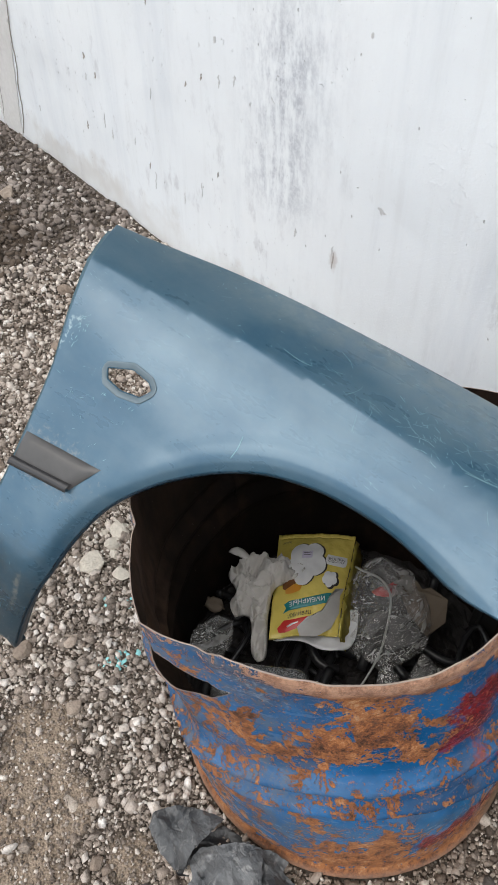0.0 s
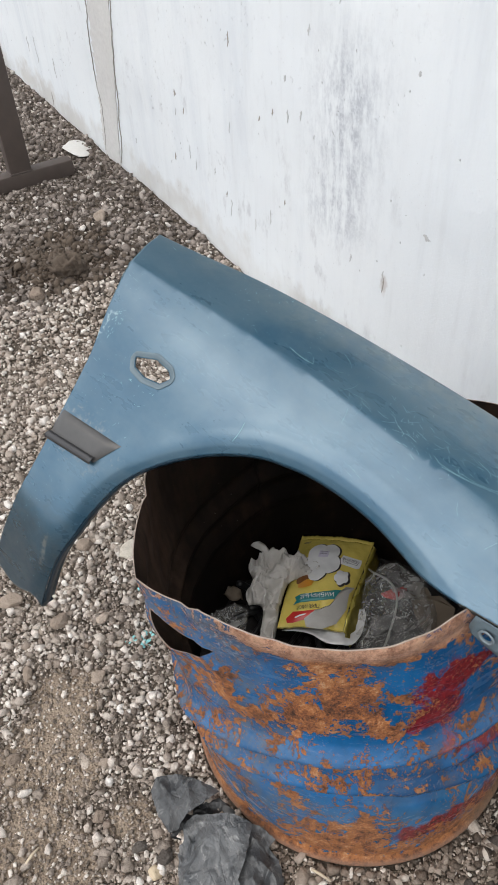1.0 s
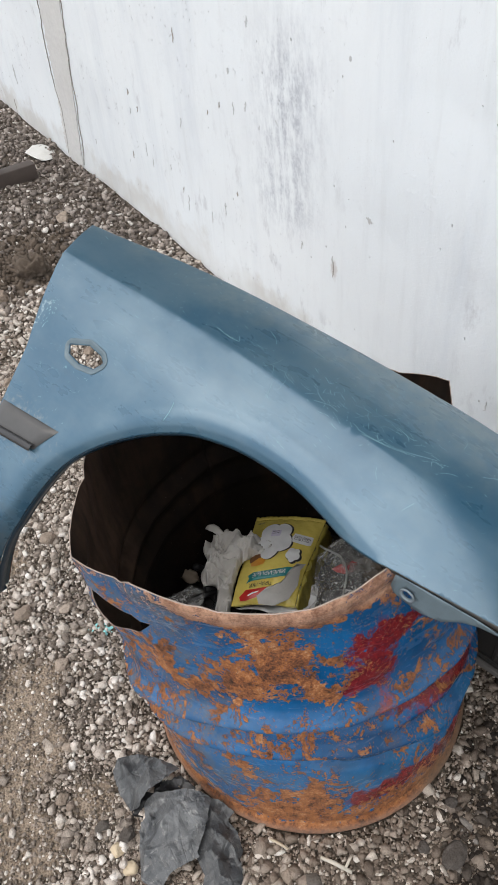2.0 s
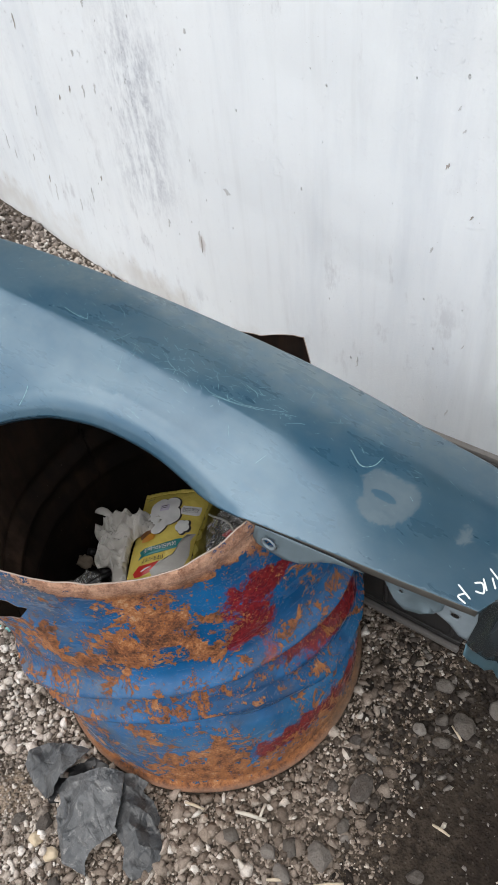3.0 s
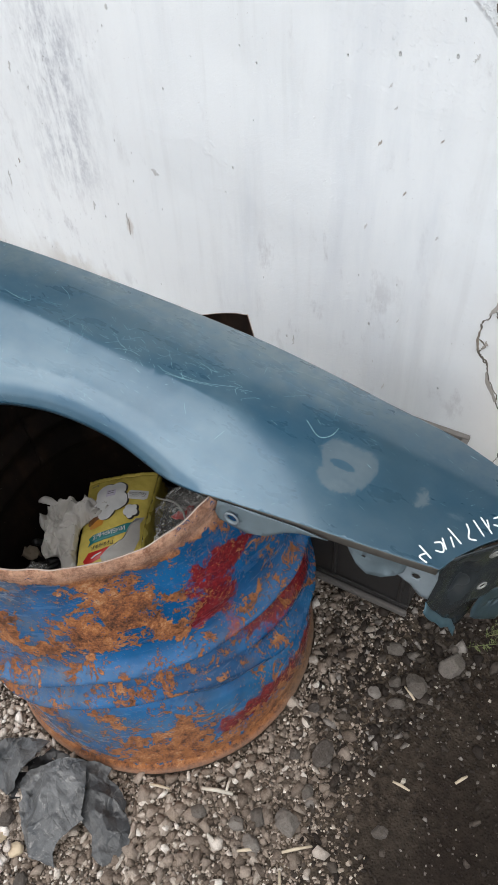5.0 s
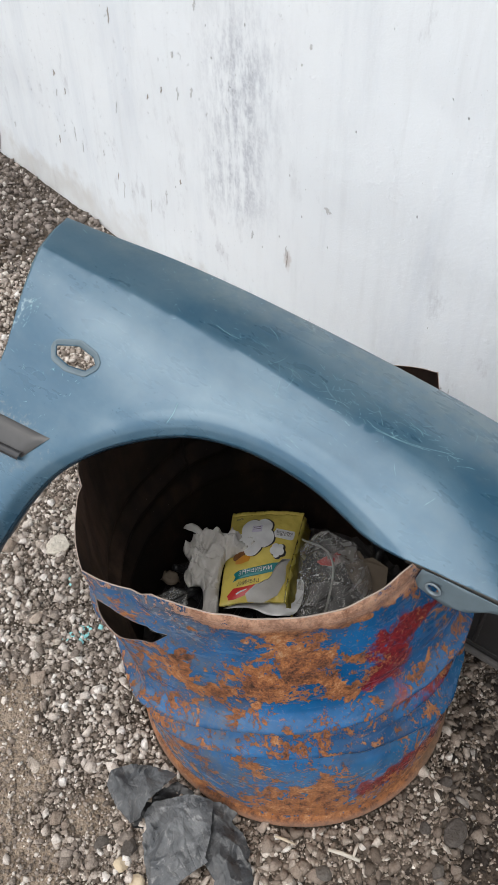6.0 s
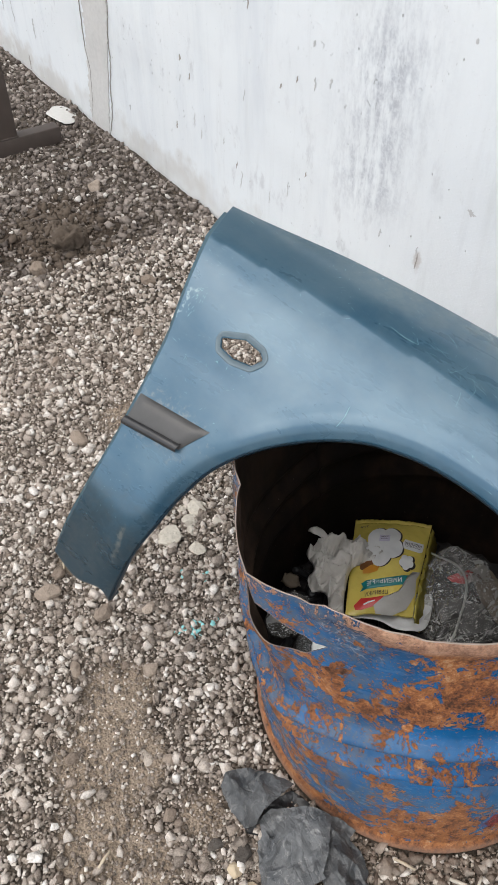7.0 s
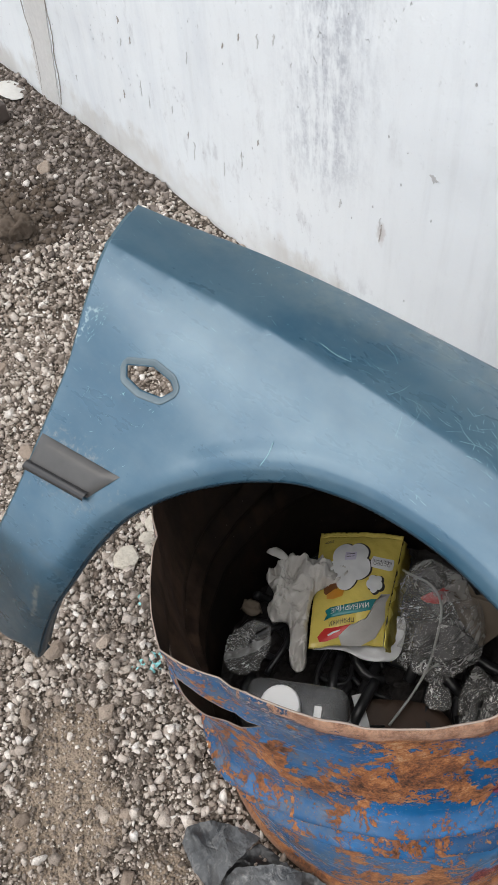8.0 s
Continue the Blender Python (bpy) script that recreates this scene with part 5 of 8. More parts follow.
def drum_point(a, z, out=0.0):
    """A point of the leaning, dented drum wall at the angle a (degrees) and the height z."""
    t = z / 0.58
    cx = -0.10 * t**1.3
    r = 0.288 + 0.022 * t
    ph = radians(a)
    # crushed hoop: two proud folds with sharp creases that fan out round the flank
    w = float(np.interp(a, [-125, -100, 50, 75], [0.35, 1, 1, 0.35]))
    for line, wide, deep in FOLDS:
        d = (z - float(np.interp(a, FOLD_A, line)) - 0.003 * noise.noise(Vector((a * 0.05, wide * 90, 2)))) / wide
        r += w * deep * (math.exp(-d * d) if deep > 0 else math.exp(-abs(d)) * (1 - 0.25 * math.exp(-abs(d) * 4)))
    k2 = math.exp(-(((a - 4) / 26) ** 2))
    for zc, wd, h in ((0.322, 0.006, 0.004), (0.298, 0.006, -0.005), (0.262, 0.006, 0.005), (0.238, 0.006, -0.007), (0.212, 0.006, 0.006), (0.188, 0.006, -0.005)):
        r += k2 * h * math.exp(-(((z - zc + 0.0016 * a - 0.004 * math.sin(a * 0.12)) / wd) ** 2))
    for ac, zc, ra, rz, h in ((-58, 0.45, 9, 0.05, -0.007), (-84, 0.30, 7, 0.07, 0.007), (-75, 0.40, 6, 0.04, -0.006), (-30, 0.48, 16, 0.05, -0.006), (-48, 0.17, 10, 0.05, -0.004), (2, 0.45, 9, 0.07, -0.006)):
        r += h * math.exp(-(((a - ac + 60 * (z - zc)) / ra) ** 2 + ((z - zc) / rz) ** 2))
    # rolled-out shoulder under the cut edge
    rim = float(np.interp(a, RIM_A, RIM_Z))
    r += 0.008 * math.exp(-(((z - rim + 0.012) / 0.02) ** 2)) * float(np.interp(a, [-72, -64, 5, 12], [0.3, 1, 1, 0.4]))
    # dents
    r -= 0.012 * math.exp(-(((a + 100) / 9) ** 2 + ((z - 0.33) / 0.1) ** 2))
    # the strip over the tear is bent out as a whole
    strip = float(np.interp(a, [-100, -93, -72, -66], [0, 1, 1, 0])) * float(z > 0.5 * (low_slit(a) + top_slit(a)))
    r += float(np.interp(a, DENT_A, DENT_R)) * (t**4 + (1 - t**4) * 0.8 * strip)
    r += 0.022 * math.exp(-(((a + 94) / 10) ** 2 + ((z - 0.435) / 0.05) ** 2)) * (1 - strip)
    back = (a if a > 0 else a + 360) - 185
    r -= 0.05 * math.exp(-((back / 38) ** 2)) * t**2
    p = Vector((math.cos(ph), math.sin(ph), z * 2.2)) * 2.6
    r += 0.0045 * noise.noise(p) * min(1, z / 0.05) + 0.002 * noise.noise(p * 3.3) * min(1, z / 0.05)
    # bottom chime
    r += 0.0075 * math.exp(-(((z - 0.007) / 0.008) ** 2)) - 0.004 * math.exp(-(((z - 0.026) / 0.01) ** 2))
    r += out
    return Vector((cx + r * math.cos(ph), r * math.sin(ph), z))


def build_drum():
    drum = tagged(new("oil_drum"), "cut-down dented blue oil drum flaking to orange rust", "drum")
    steps = 360
    angs = [-180 + 360 * i / steps for i in range(steps)]

    def column(a, q):
        """Heights of the tear's lower and upper edge and of the rim."""
        rim = float(np.interp(a, RIM_A, RIM_Z)) + 0.002 * noise.noise(Vector((a * 0.2, 3, 0)))
        if -92 < a < -67:
            lo, hi = low_slit(a), top_slit(a)
        else:
            lo = float(np.interp(a, [-150, -110, -92, -67, -40], [0.41, 0.45, 0.501, 0.49, 0.45]))
            hi = lo + 0.0002
        lo, hi = min(lo, rim - 0.05), min(hi, rim - 0.04)
        return lo, hi, rim

    n1, n2 = 112, 20
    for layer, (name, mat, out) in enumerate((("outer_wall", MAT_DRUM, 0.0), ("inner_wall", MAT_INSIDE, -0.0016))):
        v, f = [], []
        for a in angs:
            lo, hi, rim = column(a, 0)
            zs = list(np.r_[0.0, 0.004, 0.008, 0.013, 0.02, 0.028, np.linspace(0.04, lo, n1 - 6)]) + list(np.linspace(hi, rim, n2))
            v += [drum_point(a, z, out) for z in zs]
        m = n1 + n2
        for i, a in enumerate(angs):
            j = (i + 1) % steps
            torn = -92 < a < -67
            for k in range(m - 1):
                if torn and k == n1 - 1:
                    continue
                p0, p1, p2, p3 = i * m + k, j * m + k, j * m + k + 1, i * m + k + 1
                f += [(p0, p1, p2), (p0, p2, p3)] if layer == 0 else [(p0, p2, p1), (p0, p3, p2)]
        from_lists(name, v, f, mat, drum, "rusty inside with its deep shade in the colour" if layer else "")
    # bare cut edge that closes the sheet along the rim and the tear
    v, f = [], []
    for i, a in enumerate(angs):
        lo, hi, rim = column(a, 0)
        v += [drum_point(a, rim + 0.0003, 0.0002), drum_point(a, rim + 0.0003, -0.0013), drum_point(a, rim - 0.0006, 0.0002), drum_point(a, rim - 0.0006, -0.0013)]
        j = (i + 1) % steps
        f += [(4 * i, 4 * j, 4 * j + 1, 4 * i + 1), (4 * i + 2, 4 * j + 2, 4 * j, 4 * i), (4 * i + 1, 4 * j + 1, 4 * j + 3, 4 * i + 3)]
    from_lists("cut_edge", v, f, MAT_EDGE, drum, "bright bare cut rim")
    for top in (0, 1):
        v, f = [], []
        span = [a for a in angs if -93.5 < a < -66]
        for a in span:
            z = column(a, 0)[top]
            v += [drum_point(a, z + (0.0008 if top else -0.0008), 0.0003), drum_point(a, z + (0.0008 if top else -0.0008), -0.0018)]
        f = [(2 * i, 2 * i + 2, 2 * i + 3, 2 * i + 1) for i in range(len(span) - 1)]
        from_lists("torn_edge", v, f, MAT_EDGE, drum)
    # floor of the drum
    bm = bmesh.new()
    bmesh.ops.create_circle(bm, cap_ends=True, segments=64, radius=0.287)
    for w in bm.verts:
        w.co.z = 0.012
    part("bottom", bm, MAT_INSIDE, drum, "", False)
    return drum


drum = build_drum()

# ---- car fender ----
AX_L = Vector((0.96355, 0.22413, -0.14608))
AX_A = Vector((0.22656, -0.974, 0.0))
AX_B = Vector((0.14228, 0.0331, 0.98927))
FENDER_M = Matrix.Translation((-0.556, 0.0, 0.744)) @ Matrix((AX_L, -AX_A, AX_B)).transposed().to_4x4()
FINE_A = np.linspace(-0.14, 0.525, 1200)


def pchip(x, xp, yp):
    xp, yp = np.array(xp, float), np.array(yp, float)
    h, d = np.diff(xp), np.diff(yp) / np.diff(xp)
    m = np.r_[d[0], (d[:-1] * h[1:] + d[1:] * h[:-1]) / (h[1:] + h[:-1]), d[-1]]
    i = np.clip(np.searchsorted(xp, x) - 1, 0, len(h) - 1)
    t = (x - xp[i]) / h[i]
    return yp[i] * (1 + 2 * t) * (1 - t) ** 2 + h[i] * m[i] * t * (1 - t) ** 2 + yp[i + 1] * t * t * (3 - 2 * t) + h[i] * m[i + 1] * t * t * (t - 1)


CREASED = np.where(FINE_A < 0.091, pchip(FINE_A, [-0.14, -0.10, -0.05, 0.0, 0.045, 0.091], [-0.050, -0.020, 0.004, 0.017, 0.0225, 0.0225]),
                   pchip(FINE_A, [0.091, 0.13, 0.17, 0.21, 0.25, 0.32, 0.36, 0.42, 0.44, 0.46, 0.48, 0.505, 0.525], [0.0225, 0.0065, -0.0115, -0.034, -0.060, -0.114, -0.149, -0.21, -0.236, -0.277, -0.335, -0.425, -0.505]))
SOFT = np.convolve(np.pad(CREASED, 70, mode="reflect", reflect_type="odd"), np.ones(141) / 141, mode="valid")
NOSE = pchip(FINE_A, [-0.14, -0.10, -0.05, 0.0, 0.04, 0.08, 0.12, 0.16, 0.20, 0.30, 0.525], [-0.050, -0.020, 0.004, 0.017, 0.0205, 0.0125, 0.003, -0.007, -0.018, -0.06, -0.3])
EDGE_TOP = [(0.012, 0.052), (0.10, 0.032), (0.20, 0.008), (0.30, -0.010), (0.40, -0.024), (0.50, -0.036), (0.60, -0.046), (0.70, -0.052), (0.80, -0.047), (0.90, -0.036), (0.98, -0.030), (1.04, -0.014), (1.08, -0.001), (1.11, 0.014), (1.13, 0.030), (1.146, 0.045)]
EDGE_FRONT = [(1.146, 0.045), (1.111, 0.071), (1.085, 0.092), (1.066, 0.115), (1.05, 0.139), (1.041, 0.158)]
EDGE_LOW = [(1.041, 0.158), (1.0, 0.165), (0.945, 0.174), (0.88, 0.184), (0.81, 0.194), (0.77, 0.199), (0.742, 0.203)]
EDGE_ARCH = [(0.742, 0.203), (0.7, 0.201), (0.65, 0.193), (0.6, 0.187), (0.55, 0.187), (0.5, 0.192), (0.46, 0.201), (0.42, 0.214), (0.38, 0.235), (0.35, 0.255), (0.32, 0.28), (0.2899, 0.3119), (0.2623, 0.3469), (0.2445, 0.3863), (0.2362, 0.4286), (0.2208, 0.4723), (0.214, 0.494)]
EDGE_FOOT = [(0.214, 0.494), (0.1461, 0.5047), (0.087, 0.5022)]
EDGE_REAR = [(0.087, 0.5022), (0.097, 0.4861), (0.1168, 0.4502), (0.1204, 0.4002), (0.113, 0.345), (0.096, 0.271), (0.071, 0.204), (0.043, 0.13), (0.012, 0.052)]
ARCH_LINE = smooth_line(EDGE_ARCH, 500)


def fender_b(s, a, arch=True):
    """Height of the outer sheet over the (s, a) plane."""
    s, a = np.asarray(s, float), np.asarray(a, float)
    ac = pchip(np.clip(s, 0.0, 0.7), [0.0, 0.13, 0.23, 0.32, 0.46, 0.7], [0.138, 0.126, 0.114, 0.106, 0.098, 0.092])
    w = np.clip((0.26 - a) / 0.1, 0, 1) * np.clip((a + 0.02) / 0.06, 0, 1)
    q = a - (ac - 0.091) * w
    k = np.clip((s - 0.52) / 0.36, 0, 1)
    b = (1 - k) * np.interp(q, FINE_A, CREASED) + k * np.interp(q, FINE_A, SOFT)
    nose = np.clip((s - 0.70) / 0.22, 0, 1)
    nose = nose * nose * (3 - 2 * nose)
    b = b + nose * (np.interp(a, FINE_A, NOSE) - b)
    d = np.min(np.hypot(s[..., None] - ARCH_LINE[:, 0], a[..., None] - ARCH_LINE[:, 1]), -1)
    if arch:
        k = np.clip((0.745 - s) / 0.07, 0, 1)
        b = b + k * (0.0012 * np.exp(-(((d - 0.017) / 0.012) ** 2)) - 0.0003 * np.exp(-(((d - 0.045) / 0.012) ** 2)))
        b = b - k * (0.006 * np.clip(1 - d / 0.019, 0, 1) ** 2 + 0.010 * np.clip(1 - d / 0.0085, 0, 1) ** 1.5)
        b = b - k * np.clip((0.30 - a) / 0.05, 0, 1) * 0.0022 * np.clip((0.0305 - d) / 0.005, 0, 1)
        leg = np.clip((a - 0.31) / 0.09, 0, 1)
        b = b - leg * leg * (3 - 2 * leg) * 0.024 * np.clip(1 - d / 0.034, 0, 1) ** 2
    b = b - 0.012 * np.clip((s - 1.02) / 0.12, 0, 1) ** 2
    return b


def fender_point(s, a, up=0.0):
    """A point of the outer sheet in the fender's own axes, lifted along its normal."""
    e = 1e-3
    b = float(fender_b(s, a))
    c = float(fender_b(s, a, False))
    n = Vector((-(float(fender_b(s + e, a, False)) - c) / e, (float(fender_b(s, a + e, False)) - c) / e, 1.0)).normalized()
    return Vector((s, -a, b)) + n * up, n


def rounded_quad(corners, radius, n=5):
    pts = []
    m = len(corners)
    for i in range(m):
        p, a, b = (np.array(corners[j % m], float) for j in (i, i - 1, i + 1))
        u, v = (a - p) / np.linalg.norm(a - p), (b - p) / np.linalg.norm(b - p)
        for t in np.linspace(0, 1, n):
            pts.append(p + u * radius * (1 - t) ** 2 + v * radius * t**2)
    return np.array(pts)


LAMP_HOLE = rounded_quad([(0.1665, 0.2272), (0.199, 0.2134), (0.2285, 0.2145), (0.2385, 0.2200), (0.2295, 0.2320), (0.200, 0.2380), (0.1750, 0.2362)], 0.0022)


def inside(poly, p):
    x, y = p[:, 0][:, None], p[:, 1][:, None]
    a, b = poly, np.roll(poly, -1, 0)
    cross = ((a[:, 1] > y) != (b[:, 1] > y)) & (x < (b[:, 0] - a[:, 0]) * (y - a[:, 1]) / (b[:, 1] - a[:, 1] + 1e-12) + a[:, 0])
    return cross.sum(1) % 2 == 1


def rim_strip(name, line, steps, mat, parent, label="", flip=False, taper=0):
    """A folded flange along an edge line: steps of (outward in the sheet's plane, down along the normal)."""
    pts = [fender_point(s, a) for s, a in line]
    v, f = [], []
    for i, (p, n) in enumerate(pts):
        t = (pts[min(i + 1, len(pts) - 1)][0] - pts[max(i - 1, 0)][0]).normalized()
        o = t.cross(n) * (-1 if flip else 1)
        k = 1.0 if i < len(pts) - taper else max(0.06, (len(pts) - 1 - i) / taper)
        v += [p + o * u * k - n * (w * k + 0.0016) for u, w in steps]
    m = len(steps)
    for i in range(len(pts) - 1):
        for k in range(m - 1):
            f.append((i * m + k, (i + 1) * m + k, (i + 1) * m + k + 1, i * m + k + 1))
    return solid(from_lists(name, v, f, mat, parent, label), 0.001, 0)


def build_fender():
    fender = tagged(new("car_fender"), "scratched teal-blue car front fender lying across the rusty drum", "car fender")
    fender.matrix_world = FENDER_M
    loop = np.vstack([smooth_line(e, n)[:-1] for e, n in ((EDGE_TOP, 110), (EDGE_FRONT, 20), (EDGE_LOW, 36), (EDGE_ARCH, 200), (EDGE_FOOT, 14), (EDGE_REAR, 60))])
    gs, ga = np.meshgrid(np.arange(0.0, 1.15, 0.0095), np.arange(-0.06, 0.52, 0.0075))
    gs = gs + np.where((np.arange(gs.shape[0]) % 2)[:, None], 0.00475, 0.0)
    pts = np.stack([gs.ravel(), ga.ravel()], 1)
    near = np.min(np.hypot(pts[:, 0][:, None] - ARCH_LINE[:, 0], pts[:, 1][:, None] - ARCH_LINE[:, 1]), 1)
    line = smooth_line(EDGE_ARCH, 200)
    across = np.gradient(line, axis=0)
    across = np.stack([across[:, 1], -across[:, 0]], 1) / np.linalg.norm(across, axis=1, keepdims=True)
    bands = [line + side * across * w for w in (0.0042, 0.008, 0.012, 0.0165, 0.021, 0.026, 0.031) for side in (1, -1)]
    pts = np.vstack([pts[near > 0.034], *[b_[inside(loop, b_)] for b_ in bands]])
    crease = np.stack([np.arange(0.03, 0.75, 0.006), pchip(np.clip(np.arange(0.03, 0.75, 0.006), 0.0, 0.7), [0.0, 0.13, 0.23, 0.32, 0.46, 0.7], [0.138, 0.126, 0.114, 0.106, 0.098, 0.092])], 1)
    far = np.min(np.hypot(pts[:, 0][:, None] - crease[:, 0], pts[:, 1][:, None] - crease[:, 1]), 1)
    pts = np.vstack([pts[far > 0.004], crease])
    pts = pts[inside(loop, pts) & ~inside(LAMP_HOLE, pts)]
    rim = np.vstack([loop, LAMP_HOLE])
    pts = pts[np.min(np.hypot(pts[:, 0][:, None] - rim[:, 0], pts[:, 1][:, None] - rim[:, 1]), 1) > 0.0034]
    n0, n1 = len(loop), len(LAMP_HOLE)
    along = np.roll(loop, -1, 0) - np.roll(loop, 1, 0)
    along = along / np.linalg.norm(along, axis=1, keepdims=True)
    for w in (0.0012, -0.0012):
        band = loop + np.stack([along[:, 1], -along[:, 0]], 1) * w
        pts = np.vstack([pts, band[inside(loop, band)]])
    edges = [(i, (i + 1) % n0) for i in range(n0)] + [(n0 + i, n0 + (i + 1) % n1) for i in range(n1)]
    from mathutils.geometry import delaunay_2d_cdt
    vs, _, fs, *_ = delaunay_2d_cdt([Vector(p) for p in np.vstack([rim, pts])], edges, [], 0, 1e-6)
    q = np.array([(p.x, p.y) for p in vs])
    tri = np.array([t for t in fs if len(t) == 3])
    mid = q[tri].mean(1)
    tri = tri[inside(loop, mid) & ~inside(LAMP_HOLE, mid)]
    b = fender_b(q[:, 0], q[:, 1])
    v = np.stack([q[:, 0], -q[:, 1], b], 1)
    p0, p1, p2 = (v[tri[:, k]] for k in range(3))
    flip = np.cross(p1 - p0, p2 - p0)[:, 2] < 0
    tri[flip] = tri[flip][:, ::-1]
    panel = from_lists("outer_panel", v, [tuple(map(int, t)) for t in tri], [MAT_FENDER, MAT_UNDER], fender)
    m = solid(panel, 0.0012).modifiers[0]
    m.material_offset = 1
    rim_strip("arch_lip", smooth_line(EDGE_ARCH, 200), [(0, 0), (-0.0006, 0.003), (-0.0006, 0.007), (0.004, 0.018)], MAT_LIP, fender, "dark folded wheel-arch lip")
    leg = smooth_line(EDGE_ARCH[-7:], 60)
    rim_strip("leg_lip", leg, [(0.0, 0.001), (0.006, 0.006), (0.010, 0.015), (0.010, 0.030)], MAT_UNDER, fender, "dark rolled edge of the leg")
    rim_strip("leg_seam", leg[14:], [(0.010, 0.026), (0.014, 0.030), (0.015, 0.036)], MAT_RUSTTAB, fender, "rust-brown dirty seam edge")
    rim_strip("bonnet_flange", smooth_line(EDGE_TOP, 90), [(0, 0), (0.003, 0.003), (0.005, 0.012), (0.006, 0.05)], MAT_FENDER, fender, "", True, 26)
    rim_strip("door_flange", smooth_line(EDGE_REAR, 60), [(0, 0), (0.0008, 0.003), (-0.002, 0.012), (-0.012, 0.013)], MAT_FLANGE, fender, "")
    rim_strip("foot_flange", smooth_line(EDGE_FOOT, 16), [(0, 0), (0.0, 0.006), (-0.004, 0.024)], MAT_UNDER, fender, "")
    rim_strip("lamp_flange", smooth_line(EDGE_FRONT[::-1], 24), [(0, 0), (0.001, 0.004), (0.0, 0.016)], MAT_UNDER, fender, "", True, 16)
    rim_strip("bumper_flange", smooth_line(EDGE_LOW, 36), [(0, 0), (0.0015, 0.004), (-0.001, 0.018)], MAT_DUSTFLANGE, fender, "dusty folded bumper flange")
    # pressed rim round the side-lamp hole
    ring = []
    c = LAMP_HOLE.mean(0)
    for k, (grow, up) in enumerate(((0.0078, -0.0004), (0.0068, 0.0008), (0.0056, -0.0004), (0.0015, -0.0006), (0.0, -0.004))):
        turn = np.roll(LAMP_HOLE, -1, 0) - np.roll(LAMP_HOLE, 1, 0)
        out = np.stack([turn[:, 1], -turn[:, 0]], 1) / np.linalg.norm(turn, axis=1, keepdims=True)
        out = out * np.sign(np.sum(out * (LAMP_HOLE - c), 1, keepdims=True))
        for p, d in zip(LAMP_HOLE, out):
            s, a = p + d * grow
            ring.append(fender_point(s, a, up + 0.0012)[0])
    f = [(k * n1 + i, k * n1 + (i + 1) % n1, (k + 1) * n1 + (i + 1) % n1, (k + 1) * n1 + i) for k in range(4) for i in range(n1)]
    from_lists("lamp_hole_rim", ring, f, MAT_TAB, fender, "pale worn rim round the empty lamp hole")
    # rub strip
    u = [(0.113, 0.332), (0.240, 0.317), (0.216, 0.353), (0.1175, 0.367)]
    top = []
    cor = np.array(u)
    v, f = [], []
    N, M = 14, 9
    prof = [0.0005, 0.0055, 0.007, 0.0072, 0.0072, 0.007, 0.0065, 0.0045, 0.0005]
    for i in range(N):
        for k in range(M):
            t, w = i / (N - 1), k / (M - 1)
            p = (1 - t) * ((1 - w) * cor[0] + w * cor[3]) + t * ((1 - w) * cor[1] + w * cor[2])
            h = prof[k] * (1 if 0 < i < N - 1 else 0.15)
            v.append(fender_point(p[0], p[1], h)[0])
    f = [(i * M + k, i * M + k + 1, (i + 1) * M + k + 1, (i + 1) * M + k) for i in range(N - 1) for k in range(M - 1)]
    from_lists("rub_strip", v, f, MAT_TRIM, fender, "black plastic rub strip stub")
    v, f = [], []
    for i in range(N):
        t = i / (N - 1)
        p = (1 - t) * np.array((0.1175, 0.3655)) + t * np.array((0.2165, 0.3515))
        for k in range(6):
            an = math.pi * k / 5
            q, n = fender_point(p[0], p[1] + 0.0055 * math.cos(an), 0.004 + 0.007 * math.sin(an))
            v.append(q)
    f = [(i * 6 + k, i * 6 + k + 1, (i + 1) * 6 + k + 1, (i + 1) * 6 + k) for i in range(N - 1) for k in range(5)]
    from_lists("strip_bead", v, f, MAT_BEAD, fender, "glossy lower bead of the rub strip")
    # rusted tab under the end of the leg
    v = [fender_point(0.196 + 0.006 * i - 0.002 * k, 0.487 + 0.0042 * k, -0.003 - 0.0009 * k * k)[0] for k in range(4) for i in range(4)]
    solid(from_lists("foot_tab", v, [(k * 4 + i, k * 4 + i + 1, k * 4 + i + 5, k * 4 + i + 4) for k in range(3) for i in range(3)], MAT_RUSTTAB, fender, "rust-brown bent tab"), 0.0015)
    build_fender_tabs(fender)
    return fender


